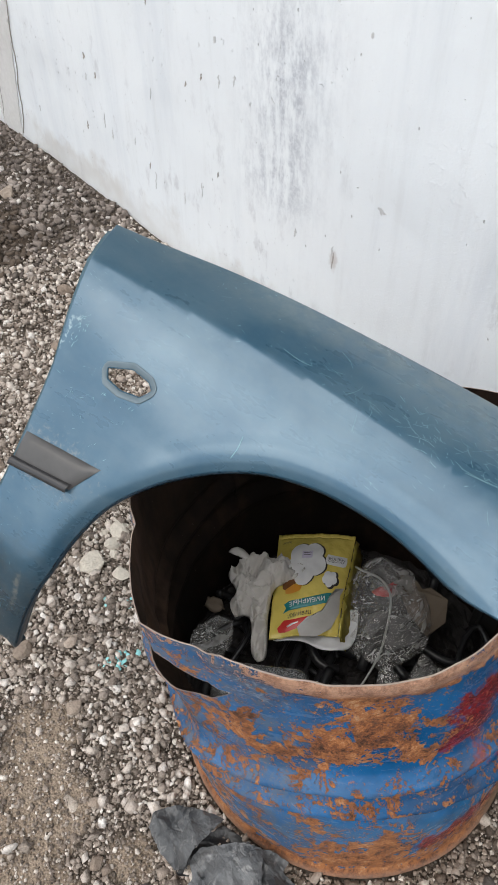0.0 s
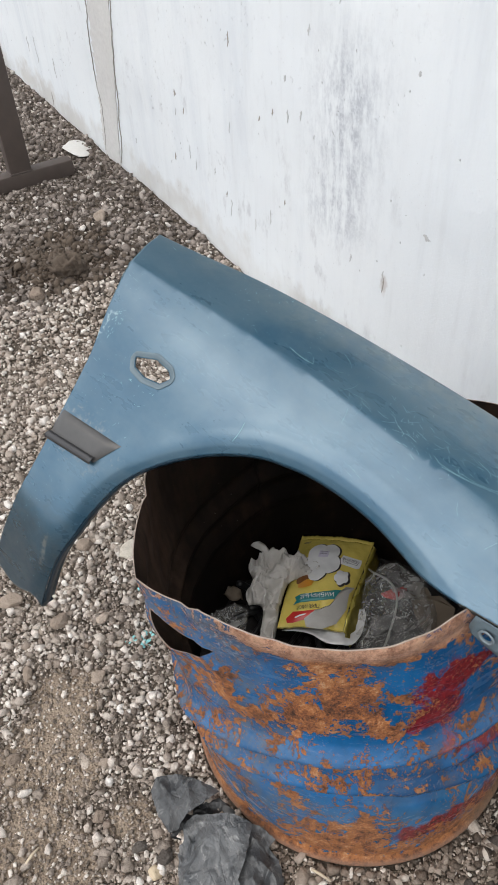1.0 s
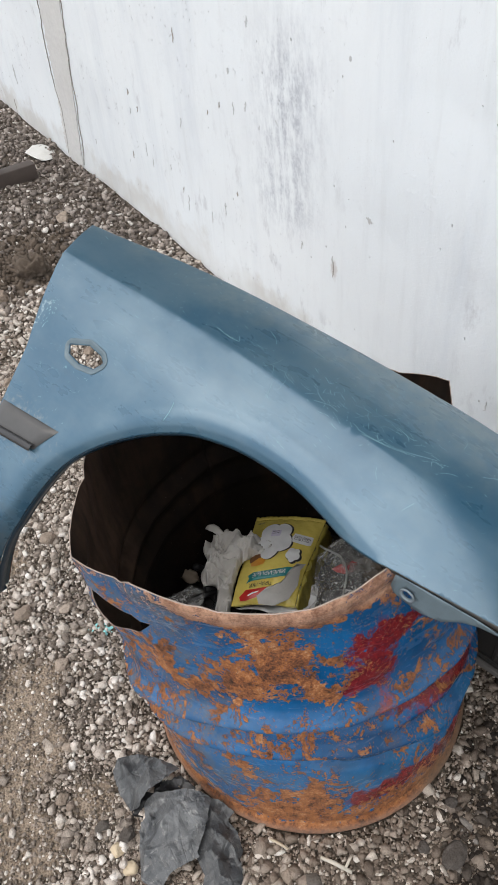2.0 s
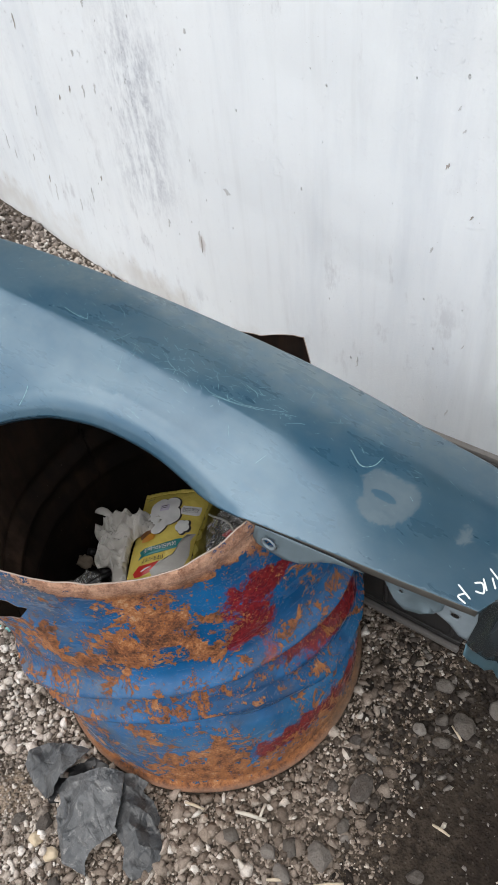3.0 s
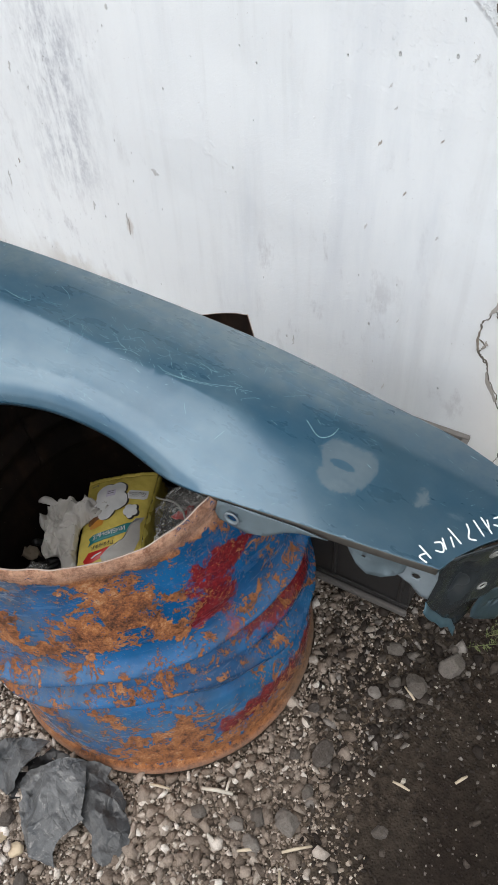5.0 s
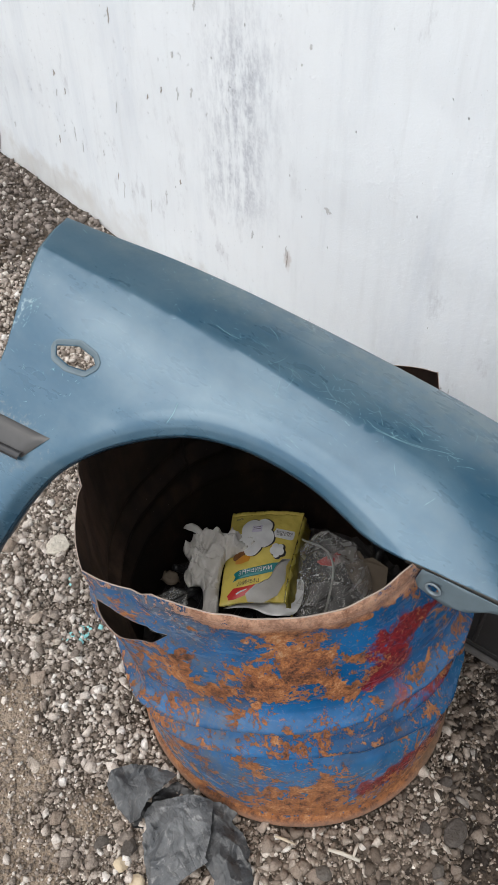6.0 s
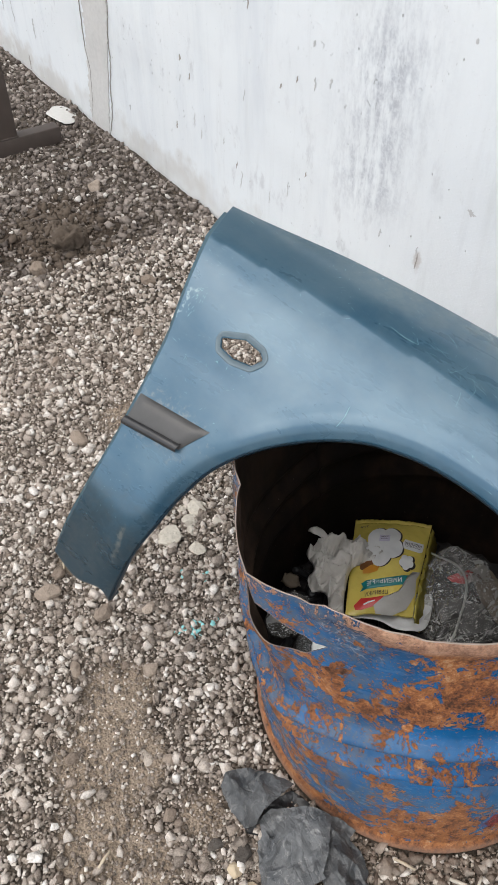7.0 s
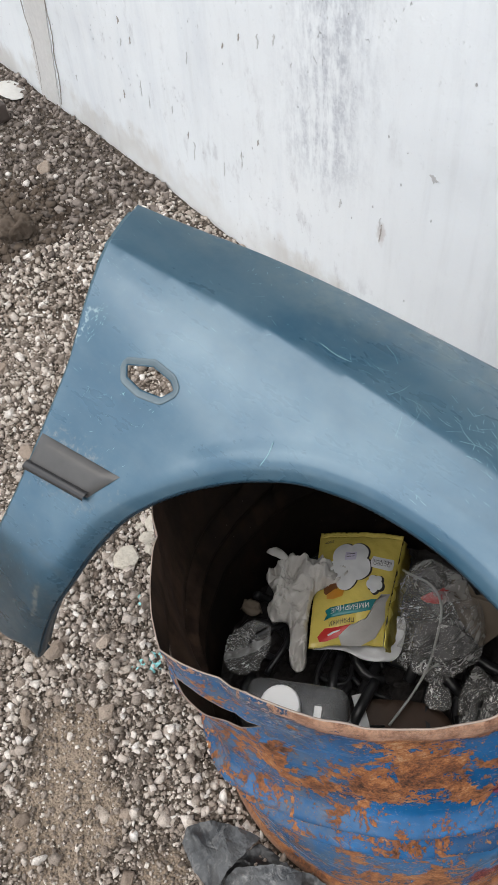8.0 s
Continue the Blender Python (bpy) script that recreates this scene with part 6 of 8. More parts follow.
def sheet_plate(name, outline, a_of, mat, parent, holes=(), label="", thick=0.0015):
    """A plate in the (s, b) plane of the fender at the depth a_of(s, b), with round holes."""
    out = np.array(outline, float)
    rings = [np.array([(cs + r * math.cos(t), cb + r * math.sin(t)) for t in np.linspace(0, 2 * math.pi, 14, endpoint=False)]) for cs, cb, r in holes]
    gs, gb = np.meshgrid(np.arange(out[:, 0].min(), out[:, 0].max(), 0.008), np.arange(out[:, 1].min(), out[:, 1].max(), 0.008))
    pts = np.stack([gs.ravel(), gb.ravel()], 1)
    ok = inside(out, pts)
    for r in rings:
        ok &= ~inside(r, pts)
    pts = pts[ok]
    allv, edges, base = [out], [(i, (i + 1) % len(out)) for i in range(len(out))], len(out)
    for r in rings:
        edges += [(base + i, base + (i + 1) % len(r)) for i in range(len(r))]
        base += len(r)
        allv.append(r)
    from mathutils.geometry import delaunay_2d_cdt
    vs, _, fs, *_ = delaunay_2d_cdt([Vector(p) for p in np.vstack(allv + [pts])], edges, [], 0, 1e-6)
    q = np.array([(p.x, p.y) for p in vs])
    tri = np.array([t for t in fs if len(t) == 3])
    mid = q[tri].mean(1)
    ok = inside(out, mid)
    for r in rings:
        ok &= ~inside(r, mid)
    v = [(s, -a_of(s, b_), b_) for s, b_ in q]
    return solid(from_lists(name, v, [tuple(map(int, t)) for t in tri[ok]], mat, parent, label), thick, 0)


def washer(name, s, b, a, r0, r1, mat, parent, label=""):
    v, f = [], []
    n = 18
    for k, (r, h) in enumerate(((r1, 0.0), (r1, 0.0015), (r0 + 0.001, 0.0018), (r0, 0.0))):
        v += [(s + r * math.cos(2 * math.pi * i / n), -a - h - 0.0012, b + r * math.sin(2 * math.pi * i / n)) for i in range(n)]
    f = [(k * n + i, k * n + (i + 1) % n, (k + 1) * n + (i + 1) % n, (k + 1) * n + i) for k in range(3) for i in range(n)]
    return from_lists(name, v, f, mat, parent, label)


def build_fender_tabs(fender):
    tab = sheet_plate("front_tab", [(0.765, -0.036), (0.764, -0.058), (0.77, -0.068), (0.785, -0.072), (0.81, -0.075), (0.835, -0.066), (0.856, -0.045), (0.875, -0.034), (0.91, -0.026), (0.87, -0.0255), (0.80, -0.0315)],
                      lambda s, b: 0.197 - 0.10 * (s - 0.76) - 0.1 * (b + 0.04), MAT_TAB, fender, [(0.788, -0.056, 0.0075)], "worn grey mounting tab with a bolt hole")
    washer("hole_rim", 0.788, -0.056, 0.197, 0.0075, 0.0110, MAT_TABPALE, tab)
    sheet_plate("bumper_rail", [(0.895, -0.014), (0.925, -0.030), (0.936, -0.050), (0.950, -0.068), (0.966, -0.080), (0.985, -0.082), (0.999, -0.066), (1.006, -0.050), (1.006, -0.012), (0.950, -0.011)],
                lambda s, b: 0.166 - 0.1 * (s - 0.92) - 0.010 * math.exp(-(((s - 0.983) / 0.013) ** 2) - ((b + 0.060) / 0.026) ** 2) + 0.003 * math.sin(60 * s), MAT_TAB, fender, [(0.955, -0.045, 0.003)], "dusty scalloped bumper rail")
    sheet_plate("bumper_tab", [(1.002, -0.013), (1.040, -0.013), (1.046, -0.040), (1.0475, -0.0893), (1.036, -0.088), (1.020, -0.072), (0.997, -0.060)],
                lambda s, b: 0.1625 - 0.1 * (s - 0.92), MAT_TABPALE, fender, [(1.0215, -0.0502, 0.0055)], "pale dusty bumper tab with a bolt hole")

    def at(s, b):
        """The pressed, hollowed face of the bracket."""
        d = 0.150 - 1.15 * (s - 1.041) + 0.006 * math.sin(38 * b) * min(1, max(0, -b / 0.05))
        d -= 0.018 * math.exp(-(((s - 1.070 + 0.15 * (b + 0.085)) / 0.012) ** 2 + ((b + 0.085) / 0.05) ** 2))
        d += 0.010 * math.exp(-(((s - 1.086) / 0.007) ** 2 + ((b + 0.13) / 0.06) ** 2))
        d += 0.007 * math.exp(-(((s - 1.056) / 0.005) ** 2 + ((b + 0.06) / 0.05) ** 2))
        return d + 0.005 * noise.noise(Vector((s * 45, b * 26, 2))) + 0.002 * noise.noise(Vector((s * 120, b * 80, 5)))

    plate = sheet_plate("headlamp_bracket", [(1.041, -0.010), (1.052, -0.001), (1.066, 0.001), (1.085, 0.003), (1.100, 0.004), (1.107, -0.004), (1.1137, -0.052), (1.119, -0.090), (1.1235, -0.122), (1.1165, -0.140), (1.1100, -0.164), (1.1124, -0.198), (1.1075, -0.242), (1.097, -0.222), (1.0804, -0.184), (1.066, -0.150), (1.0482, -0.104), (1.042, -0.06)],
                        at, MAT_PLATE, fender, [(1.0965, -0.026, 0.006), (1.103, -0.1045, 0.0045)], "dark pressed headlamp bracket")
    for s_, b_, r0, r1 in ((1.0965, -0.026, 0.006, 0.0125), (1.103, -0.1045, 0.0045, 0.0075)):
        v, f = [], []
        for r, h in ((r1, 0.001), (r1 - 0.001, 0.0022), (r0 + 0.001, 0.0022), (r0, 0.0005)):
            for i in range(20):
                ss, bb = s_ + 0.66 * r * math.cos(i * math.pi / 10), b_ + r * math.sin(i * math.pi / 10)
                v.append((ss + h * 0.75, -at(ss, bb) - h * 0.66, bb))
        f = [(k * 20 + i, k * 20 + (i + 1) % 20, (k + 1) * 20 + (i + 1) % 20, (k + 1) * 20 + i) for k in range(3) for i in range(20)]
        from_lists("hole_rim", v, f, MAT_ZINC, plate, "bare zinc ring")
    sheet_plate("bracket_ear", [(1.1110, -0.1715), (1.1125, -0.150), (1.117, -0.136), (1.1282, -0.1345), (1.141, -0.153), (1.1521, -0.1743), (1.1635, -0.2005), (1.162, -0.213), (1.1579, -0.2237), (1.1532, -0.2354), (1.143, -0.227), (1.1327, -0.2148), (1.123, -0.202), (1.1152, -0.1878)],
                lambda s, b: 0.150 - 1.15 * (s - 1.041) + 0.003 + 0.014 * math.exp(-(((s - 1.111) * 0.7 + (b + 0.18) * 0.7 + 0.004) / 0.012) ** 2) - 0.004 * math.exp(-(((s - 1.140) / 0.012) ** 2 + ((b + 0.184) / 0.012) ** 2)), MAT_EAR, fender, [(1.1307, -0.1753, 0.003), (1.1405, -0.1857, 0.0016), (1.1504, -0.1900, 0.003)], "bent teal bracket ear with small holes")
    # folded lower edge of the bracket
    v, f = [], []
    low = smooth_line([(1.0482, -0.104), (1.066, -0.150), (1.0804, -0.184), (1.097, -0.222), (1.1075, -0.242)], 14)
    for i, (ss, bb) in enumerate(low):
        for k in range(5):
            v.append((ss + 0.001 * k, -at(ss, bb) - 0.0022 * k + 0.002 * math.sin(k), bb - 0.0006 * k * k))
    f = [(i * 5 + k, i * 5 + k + 1, (i + 1) * 5 + k + 1, (i + 1) * 5 + k) for i in range(13) for k in range(4)]
    solid(from_lists("bracket_edge", v, f, MAT_FLANGE, fender, "teal folded lower edge"), 0.0015)


def stroke(name, line, width, mat, parent, up=0.0006, label=""):
    """A thin painted or scratched line on the sheet, along points of s, a."""
    pts = smooth_line(line, max(4, int(6 * len(line))))
    d = np.gradient(pts, axis=0)
    nrm = np.stack([-d[:, 1], d[:, 0]], 1) / np.maximum(np.linalg.norm(d, axis=1, keepdims=True), 1e-9)
    v = []
    for i, (p, n_) in enumerate(zip(pts, nrm)):
        w = width * (0.55 if i in (0, len(pts) - 1) else 1.0) / 2
        v += [fender_point(*(p + n_ * w), up)[0], fender_point(*(p - n_ * w), up)[0]]
    f = [(2 * i, 2 * i + 1, 2 * i + 3, 2 * i + 2) for i in range(len(pts) - 1)]
    return v, f


def joined(name, pieces, mat, parent, label=""):
    v, f = [], []
    for pv, pf in pieces:
        o = len(v)
        v += pv
        f += [tuple(i + o for i in q) for q in pf]
    return from_lists(name, v, f, mat, parent, label)


def build_fender_marks(fender):
    rs = random.Random(8)
    pale, white = [], []

    def scatter_lines(n, s0, s1, a0, a1, l0, l1, to, w=0.0006, ang=None):
        for _ in range(n):
            s, a = rs.uniform(s0, s1), rs.uniform(a0, a1)
            an, ln = (rs.gauss(ang, 0.5) if ang is not None else rs.uniform(0, 6.28)), rs.uniform(l0, l1)
            b = rs.uniform(-0.07, 0.07) * ln
            p = [(s, a), (s + ln / 2 * math.cos(an) - b * math.sin(an), a + ln / 2 * math.sin(an) + b * math.cos(an)), (s + ln * math.cos(an), a + ln * math.sin(an))]
            to.append(stroke("", p, rs.uniform(0.5, 1.3) * w, None, None))

    for cs, ca, n_, spread, an in ((0.47, 0.088, 10, 0.014, 0.9), (0.52, 0.085, 14, 0.02, 0.1), (0.565, 0.082, 12, 0.022, -0.1), (0.61, 0.07, 8, 0.03, -0.3), (0.66, 0.06, 8, 0.03, -0.3), (0.40, 0.075, 6, 0.012, 0.4)):
        for _ in range(n_):
            s, a = rs.gauss(cs, spread), rs.gauss(ca, spread * 0.55)
            scatter_lines(1, s, s, a, a, 0.003, 0.022, pale, 0.00034, an)
    scatter_lines(26, 0.58, 0.84, 0.02, 0.09, 0.002, 0.014, white, 0.00036, 0.2)
    scatter_lines(6, 0.70, 0.92, 0.0, 0.09, 0.006, 0.018, white, 0.00034)
    scatter_lines(110, 0.20, 0.75, -0.03, 0.10, 0.0008, 0.006, white, 0.00038)
    scatter_lines(34, 0.50, 0.68, 0.045, 0.092, 0.002, 0.013, pale, 0.0005, 0.5)
    scatter_lines(26, 0.15, 0.70, 0.10, 0.17, 0.0008, 0.005, pale, 0.0003)
    scatter_lines(30, 0.135, 0.20, 0.40, 0.485, 0.0006, 0.003, white, 0.00022)
    scatter_lines(20, 0.125, 0.24, 0.26, 0.31, 0.001, 0.006, white, 0.00034)
    scatter_lines(26, 0.090, 0.108, 0.190, 0.230, 0.001, 0.004, white, 0.0006, 1.9)
    scatter_lines(10, 0.17, 0.24, 0.245, 0.262, 0.001, 0.004, white, 0.0006)
    white.append(stroke("", [(0.377, 0.202), (0.380, 0.215), (0.379, 0.226)], 0.0009, None, None))
    white.append(stroke("", [(0.815, 0.062), (0.838, 0.075), (0.852, 0.066), (0.856, 0.05)], 0.0007, None, None))
    for line in ([(0.613, 0.093), (0.645, 0.09), (0.675, 0.081), (0.699, 0.071), (0.718, 0.062)], [(0.62, 0.095), (0.659, 0.088), (0.693, 0.077)], [(0.647, 0.053), (0.669, 0.057), (0.68, 0.054)], [(0.727, 0.006), (0.7285, 0.013), (0.73, 0.02)],
                 [(0.752, -0.006), (0.76, -0.009), (0.767, -0.011)], [(0.772, 0.043), (0.784, 0.034), (0.795, 0.025)], [(0.54, 0.095), (0.56, 0.087), (0.575, 0.088)], [(0.735, 0.072), (0.742, 0.067), (0.749, 0.065)], [(0.725, 0.141), (0.728, 0.134), (0.731, 0.127)]):
        pale.append(stroke("", line, 0.0005, None, None))
    pale.append(stroke("", [(0.345, 0.086), (0.37, 0.088), (0.39, 0.085)], 0.0007, None, None))
    pale.append(stroke("", [(0.405, 0.035), (0.42, 0.041), (0.43, 0.05)], 0.0005, None, None))
    pale.append(stroke("", [(0.448, 0.095), (0.455, 0.082), (0.458, 0.07)], 0.0005, None, None))
    joined("scratches", pale + white, MAT_SCRATCH, fender, "pale teal scratches")["kind"] = "stuff"


fender = build_fender()
build_fender_marks(fender)


# ---- things in the drum ----
def crumpled(name, outline, height, mat, parent=None, label="", step=0.008, thick=0.0008, seed=0, amp=0.01, scale=22.0, smooth=True, flat_edge=0.0, lie=(1.0, 0.0), stretch=1.0):
    """A crumpled sheet over an outline in x, y; height(x, y) is its mean surface; folds run along lie, drawn out by stretch."""
    from mathutils.geometry import delaunay_2d_cdt
    out = smooth_line([*outline, outline[0]], max(24, int(7 * len(outline))))[:-1]
    gs, ga = np.meshgrid(np.arange(out[:, 0].min(), out[:, 0].max(), step), np.arange(out[:, 1].min(), out[:, 1].max(), step))
    rs = np.random.RandomState(seed + 1)
    pts = np.stack([gs.ravel(), ga.ravel()], 1) + rs.uniform(-0.3, 0.3, (gs.size, 2)) * step
    pts = pts[inside(out, pts)]
    pts = pts[np.min(np.hypot(pts[:, 0][:, None] - out[:, 0], pts[:, 1][:, None] - out[:, 1]), 1) > step * 0.45]
    n0 = len(out)
    vs, _, fs, *_ = delaunay_2d_cdt([Vector(p) for p in np.vstack([out, pts])], [(i, (i + 1) % n0) for i in range(n0)], [], 0, 1e-6)
    q = np.array([(p.x, p.y) for p in vs])
    tri = [t for t in fs if len(t) == 3]
    mid = q[np.array(tri)].mean(1)
    keep = inside(out, mid)
    v = []
    for x, y in q:
        p = Vector(((x * lie[0] + y * lie[1]) * scale / stretch, (y * lie[0] - x * lie[1]) * scale, seed * 3.7))
        w = Vector((noise.noise(p * 0.7 + Vector((9, 0, 0))), noise.noise(p * 0.7 + Vector((0, 9, 0))), 0)) * 0.8
        ridge = 1 - abs(noise.noise(p + w)) * 2.2
        ridge2 = 1 - abs(noise.noise((p + w) * 2.3)) * 2.0
        k = min(1.0, float(np.min(np.hypot(out[:, 0] - x, out[:, 1] - y))) / flat_edge) if flat_edge else 1.0
        v.append((x, y, height(x, y) + amp * k * (0.7 * ridge + 0.3 * ridge2)))
    faces = []
    for t, k in zip(tri, keep):
        if not k:
            continue
        a, b, c = (Vector(v[i]) for i in t)
        faces.append(tuple(t) if (b - a).cross(c - a).z > 0 else tuple(reversed(t)))
    return solid(from_lists(name, v, faces, mat, parent, label, smooth), thick)


def text_mesh(words, size, mat, name, place, parent, label=""):
    """Lettering in the built-in font, laid on a surface by place(x, y)."""
    cu = bpy.data.curves.new(name, "FONT")
    cu.body, cu.size, cu.align_x, cu.align_y = words, size, "CENTER", "CENTER"
    cu.space_line = 0.8
    ob = new(name, cu)
    bpy.context.view_layer.update()
    me = bpy.data.meshes.new_from_object(ob.evaluated_get(bpy.context.evaluated_depsgraph_get()))
    bpy.data.objects.remove(ob)
    bpy.data.curves.remove(cu)
    for v in me.vertices:
        v.co = place(v.co.x, v.co.y)
    return link_mesh(name, me, mat, parent, label, False)


PACK = [Vector(p) for p in ((-0.274, 0.066, 0.160), (-0.168, 0.166, 0.186), (-0.048, 0.002, 0.203), (-0.116, -0.092, 0.187))]


def pack_point(u, v, up=0.0):
    """A point on the puffed face of the pack: u along the far seam, v towards the near seam."""
    p = PACK[0].lerp(PACK[1], u).lerp(PACK[3].lerp(PACK[2], u), v)
    n = (PACK[1] - PACK[0]).cross(PACK[0] - PACK[3]).normalized()
    puff = 0.020 * (max(0, math.sin(math.pi * min(max(u, 0), 1))) ** 0.6) * (max(0, math.sin(math.pi * min(max(v, 0), 1))) ** 0.5)
    wrinkle = 0.0036 * noise.noise(Vector((u * 4, v * 6, 1))) + 0.0016 * noise.noise(Vector((u * 12, v * 13, 4)))
    # the emptied near end caves in
    wrinkle -= 0.014 * max(0, (v - 0.62) / 0.38) ** 2 * (0.4 + u)
    bend = -0.012 * (u - 0.5) ** 2 * 2
    return p + n * (puff + wrinkle + bend + up)


def pack_shape(name, pts, mat, parent, up, label=""):
    """A flat printed shape on the pack from an outline in u, v."""
    c = np.mean(pts, 0)
    rings, v, f = 6, [pack_point(*c, up)], []
    n = len(pts)
    for r in range(1, rings + 1):
        v += [pack_point(*(c + (np.array(p) - c) * r / rings), up) for p in pts]
    for i in range(n):
        f.append((0, 1 + i, 1 + (i + 1) % n))
        for r in range(rings - 1):
            a, b = 1 + r * n, 1 + (r + 1) * n
            f.append((a + i, b + i, b + (i + 1) % n, a + (i + 1) % n))
    return from_lists(name, v, f, mat, parent, label)


def flower(cu, cv, r, petals=6, squash=0.92):
    return [(cu + r * (0.82 + 0.22 * abs(math.cos(petals * t / 2)) ** 0.8) * math.cos(t + 0.3), cv + squash * r * (0.82 + 0.22 * abs(math.cos(petals * t / 2)) ** 0.8) * math.sin(t + 0.3)) for t in np.linspace(0, 2 * math.pi, 60, endpoint=False)]


def build_pack():
    pack = tagged(new("biscuit_pack"), "torn yellow gingerbread packet lying on rubbish in the drum", "food packet")
    n = 44
    front = [pack_point(i / n, j / n) for j in range(n + 1) for i in range(n + 1)]
    back = [pack_point(i / n, j / n) * 1.0 - Vector((0, 0, 0.004 + 0.03 * math.sin(math.pi * i / n) * math.sin(math.pi * j / n))) for j in range(n + 1) for i in range(n + 1)]
    m = n + 1
    f = [(j * m + i, (j + 1) * m + i, (j + 1) * m + i + 1, j * m + i + 1) for j in range(n) for i in range(n)]
    from_lists("front_film", front, f, MAT_YELLOW, pack, "glossy yellow printed film")
    from_lists("back_film", back, [tuple(reversed(q)) for q in f], MAT_GOLD, pack, "dull gold film")
    # pleated side and the sealed far seam
    v = []
    for j in range(n + 1):
        for k in range(6):
            z = 0.0 - 0.007 * k
            v.append(pack_point(1.0, j / n) + Vector((0.002 + 0.003 * (k % 2) + 0.0035 * k + 0.004 * noise.noise(Vector((j * 0.35, k * 0.8, 3))), 0.003 * (k % 2) + 0.003 * noise.noise(Vector((j * 0.5, k, 8))), z * 0.85)))
    solid(from_lists("side_gusset", v, [(j * 6 + k, (j + 1) * 6 + k, (j + 1) * 6 + k + 1, j * 6 + k + 1) for j in range(n) for k in range(5)], MAT_GOLD, pack, "crinkled gold side pleat"), 0.0008)
    v = []
    for i in range(n + 1):
        for k in range(4):
            v.append(pack_point(i / n, -0.016 * k, 0.001 * math.sin(i * 2.1)))
    solid(from_lists("seam", v, [(i * 4 + k, (i + 1) * 4 + k, (i + 1) * 4 + k + 1, i * 4 + k + 1) for i in range(n) for k in range(3)], MAT_YELLOW, pack, "crimped yellow seam"), 0.0008)
    pack_shape("flower_shadow", flower(0.455, 0.365, 0.275, 5), MAT_BLACKPRINT, pack, 0.0020)
    pack_shape("flower_window", flower(0.44, 0.37, 0.268, 5), MAT_WHITE, pack, 0.0028, "large white flower print")
    pack_shape("flower_shadow", flower(0.815, 0.545, 0.105, 5), MAT_BLACKPRINT, pack, 0.0020)
    pack_shape("flower_window", flower(0.795, 0.54, 0.095, 5), MAT_WHITE, pack, 0.0028, "small white flower print")
    pack_shape("sticker", [(0.38, 0.245), (0.52, 0.245), (0.52, 0.325), (0.38, 0.325)], MAT_LILAC, pack, 0.0036, "small lilac price sticker")
    pack_shape("sticker_line", [(0.40, 0.268), (0.50, 0.268), (0.50, 0.275), (0.40, 0.275)], MAT_BLACKPRINT, pack, 0.0042)
    pack_shape("sticker_line", [(0.40, 0.292), (0.50, 0.292), (0.50, 0.298), (0.40, 0.298)], MAT_BLACKPRINT, pack, 0.0042)
    pack_shape("soft_label", [(0.72, 0.275), (0.96, 0.265), (0.97, 0.31), (0.965, 0.37), (0.93, 0.39), (0.72, 0.385), (0.70, 0.33)], MAT_WHITE, pack, 0.0030, "white label shape")
    pack_shape("cookie", [(0.25 + 0.10 * math.cos(t), 0.58 + 0.06 * math.sin(t)) for t in np.linspace(0, 6.28, 18, endpoint=False)], MAT_BROWNPRINT, pack, 0.0022, "dark brown biscuit print")
    pack_shape("ginger", [(0.20, 0.63), (0.32, 0.60), (0.44, 0.63), (0.42, 0.675), (0.30, 0.69), (0.21, 0.67)], MAT_ORANGEPRINT, pack, 0.0026, "orange ginger print")
    pack_shape("star_anise", [(0.06, 0.34), (0.12, 0.355), (0.17, 0.335), (0.14, 0.365), (0.19, 0.39), (0.12, 0.38), (0.08, 0.40), (0.10, 0.37)], MAT_BLACKPRINT, pack, 0.0022)
    pack_shape("banner", [(0.20, 0.765), (0.28, 0.75), (0.78, 0.70), (0.86, 0.68), (0.83, 0.73), (0.87, 0.775), (0.78, 0.785), (0.29, 0.835), (0.20, 0.845), (0.24, 0.805)], MAT_TEALPRINT, pack, 0.0030, "teal name banner")
    pack_shape("emblem", [(0.12, 0.945), (0.22, 0.90), (0.38, 0.905), (0.56, 0.885), (0.62, 0.905), (0.54, 0.955), (0.38, 0.975), (0.24, 0.985), (0.15, 0.98)], MAT_REDPRINT, pack, 0.0026, "red maker's emblem")
    pack_shape("emblem_mark", [(0.26, 0.95), (0.34, 0.936), (0.44, 0.925), (0.43, 0.935), (0.35, 0.948), (0.28, 0.96)], MAT_WHITE, pack, 0.0036)

    def lay(cu, cv, turn=0.0, up=0.0036):
        wide, tall = 0.142, 0.215
        c, s = math.cos(turn), math.sin(turn)
        return lambda x, y: pack_point(cu - (x * c - y * s) / wide, cv + (x * s + y * c) / tall, up)

    text_mesh("ОСОБО\nМЯГКИЕ", 0.0078, MAT_BLACKPRINT, "lettering", lay(0.835, 0.330, 0.05, 0.0042), pack)
    text_mesh("ИМБИРНЫЕ", 0.0122, MAT_WHITE, "lettering", lay(0.535, 0.765, 0.13, 0.0042), pack)
    text_mesh("ПРЯНИКИ", 0.0098, MAT_BLACKPRINT, "lettering", lay(0.44, 0.865, 0.13), pack)
    text_mesh("350г", 0.009, MAT_BLACKPRINT, "lettering", lay(0.14, 0.085, 0.0), pack)
    # the split corner turned back over the print
    pack_shape("torn_flap", [(1.0, 0.60), (0.97, 0.70), (0.99, 0.84), (0.90, 0.97), (0.70, 1.03), (0.46, 1.02), (0.42, 0.97), (0.56, 0.90), (0.74, 0.86), (0.86, 0.74), (0.90, 0.64)], MAT_FLAP, pack, 0.0060, "grey torn film flap")
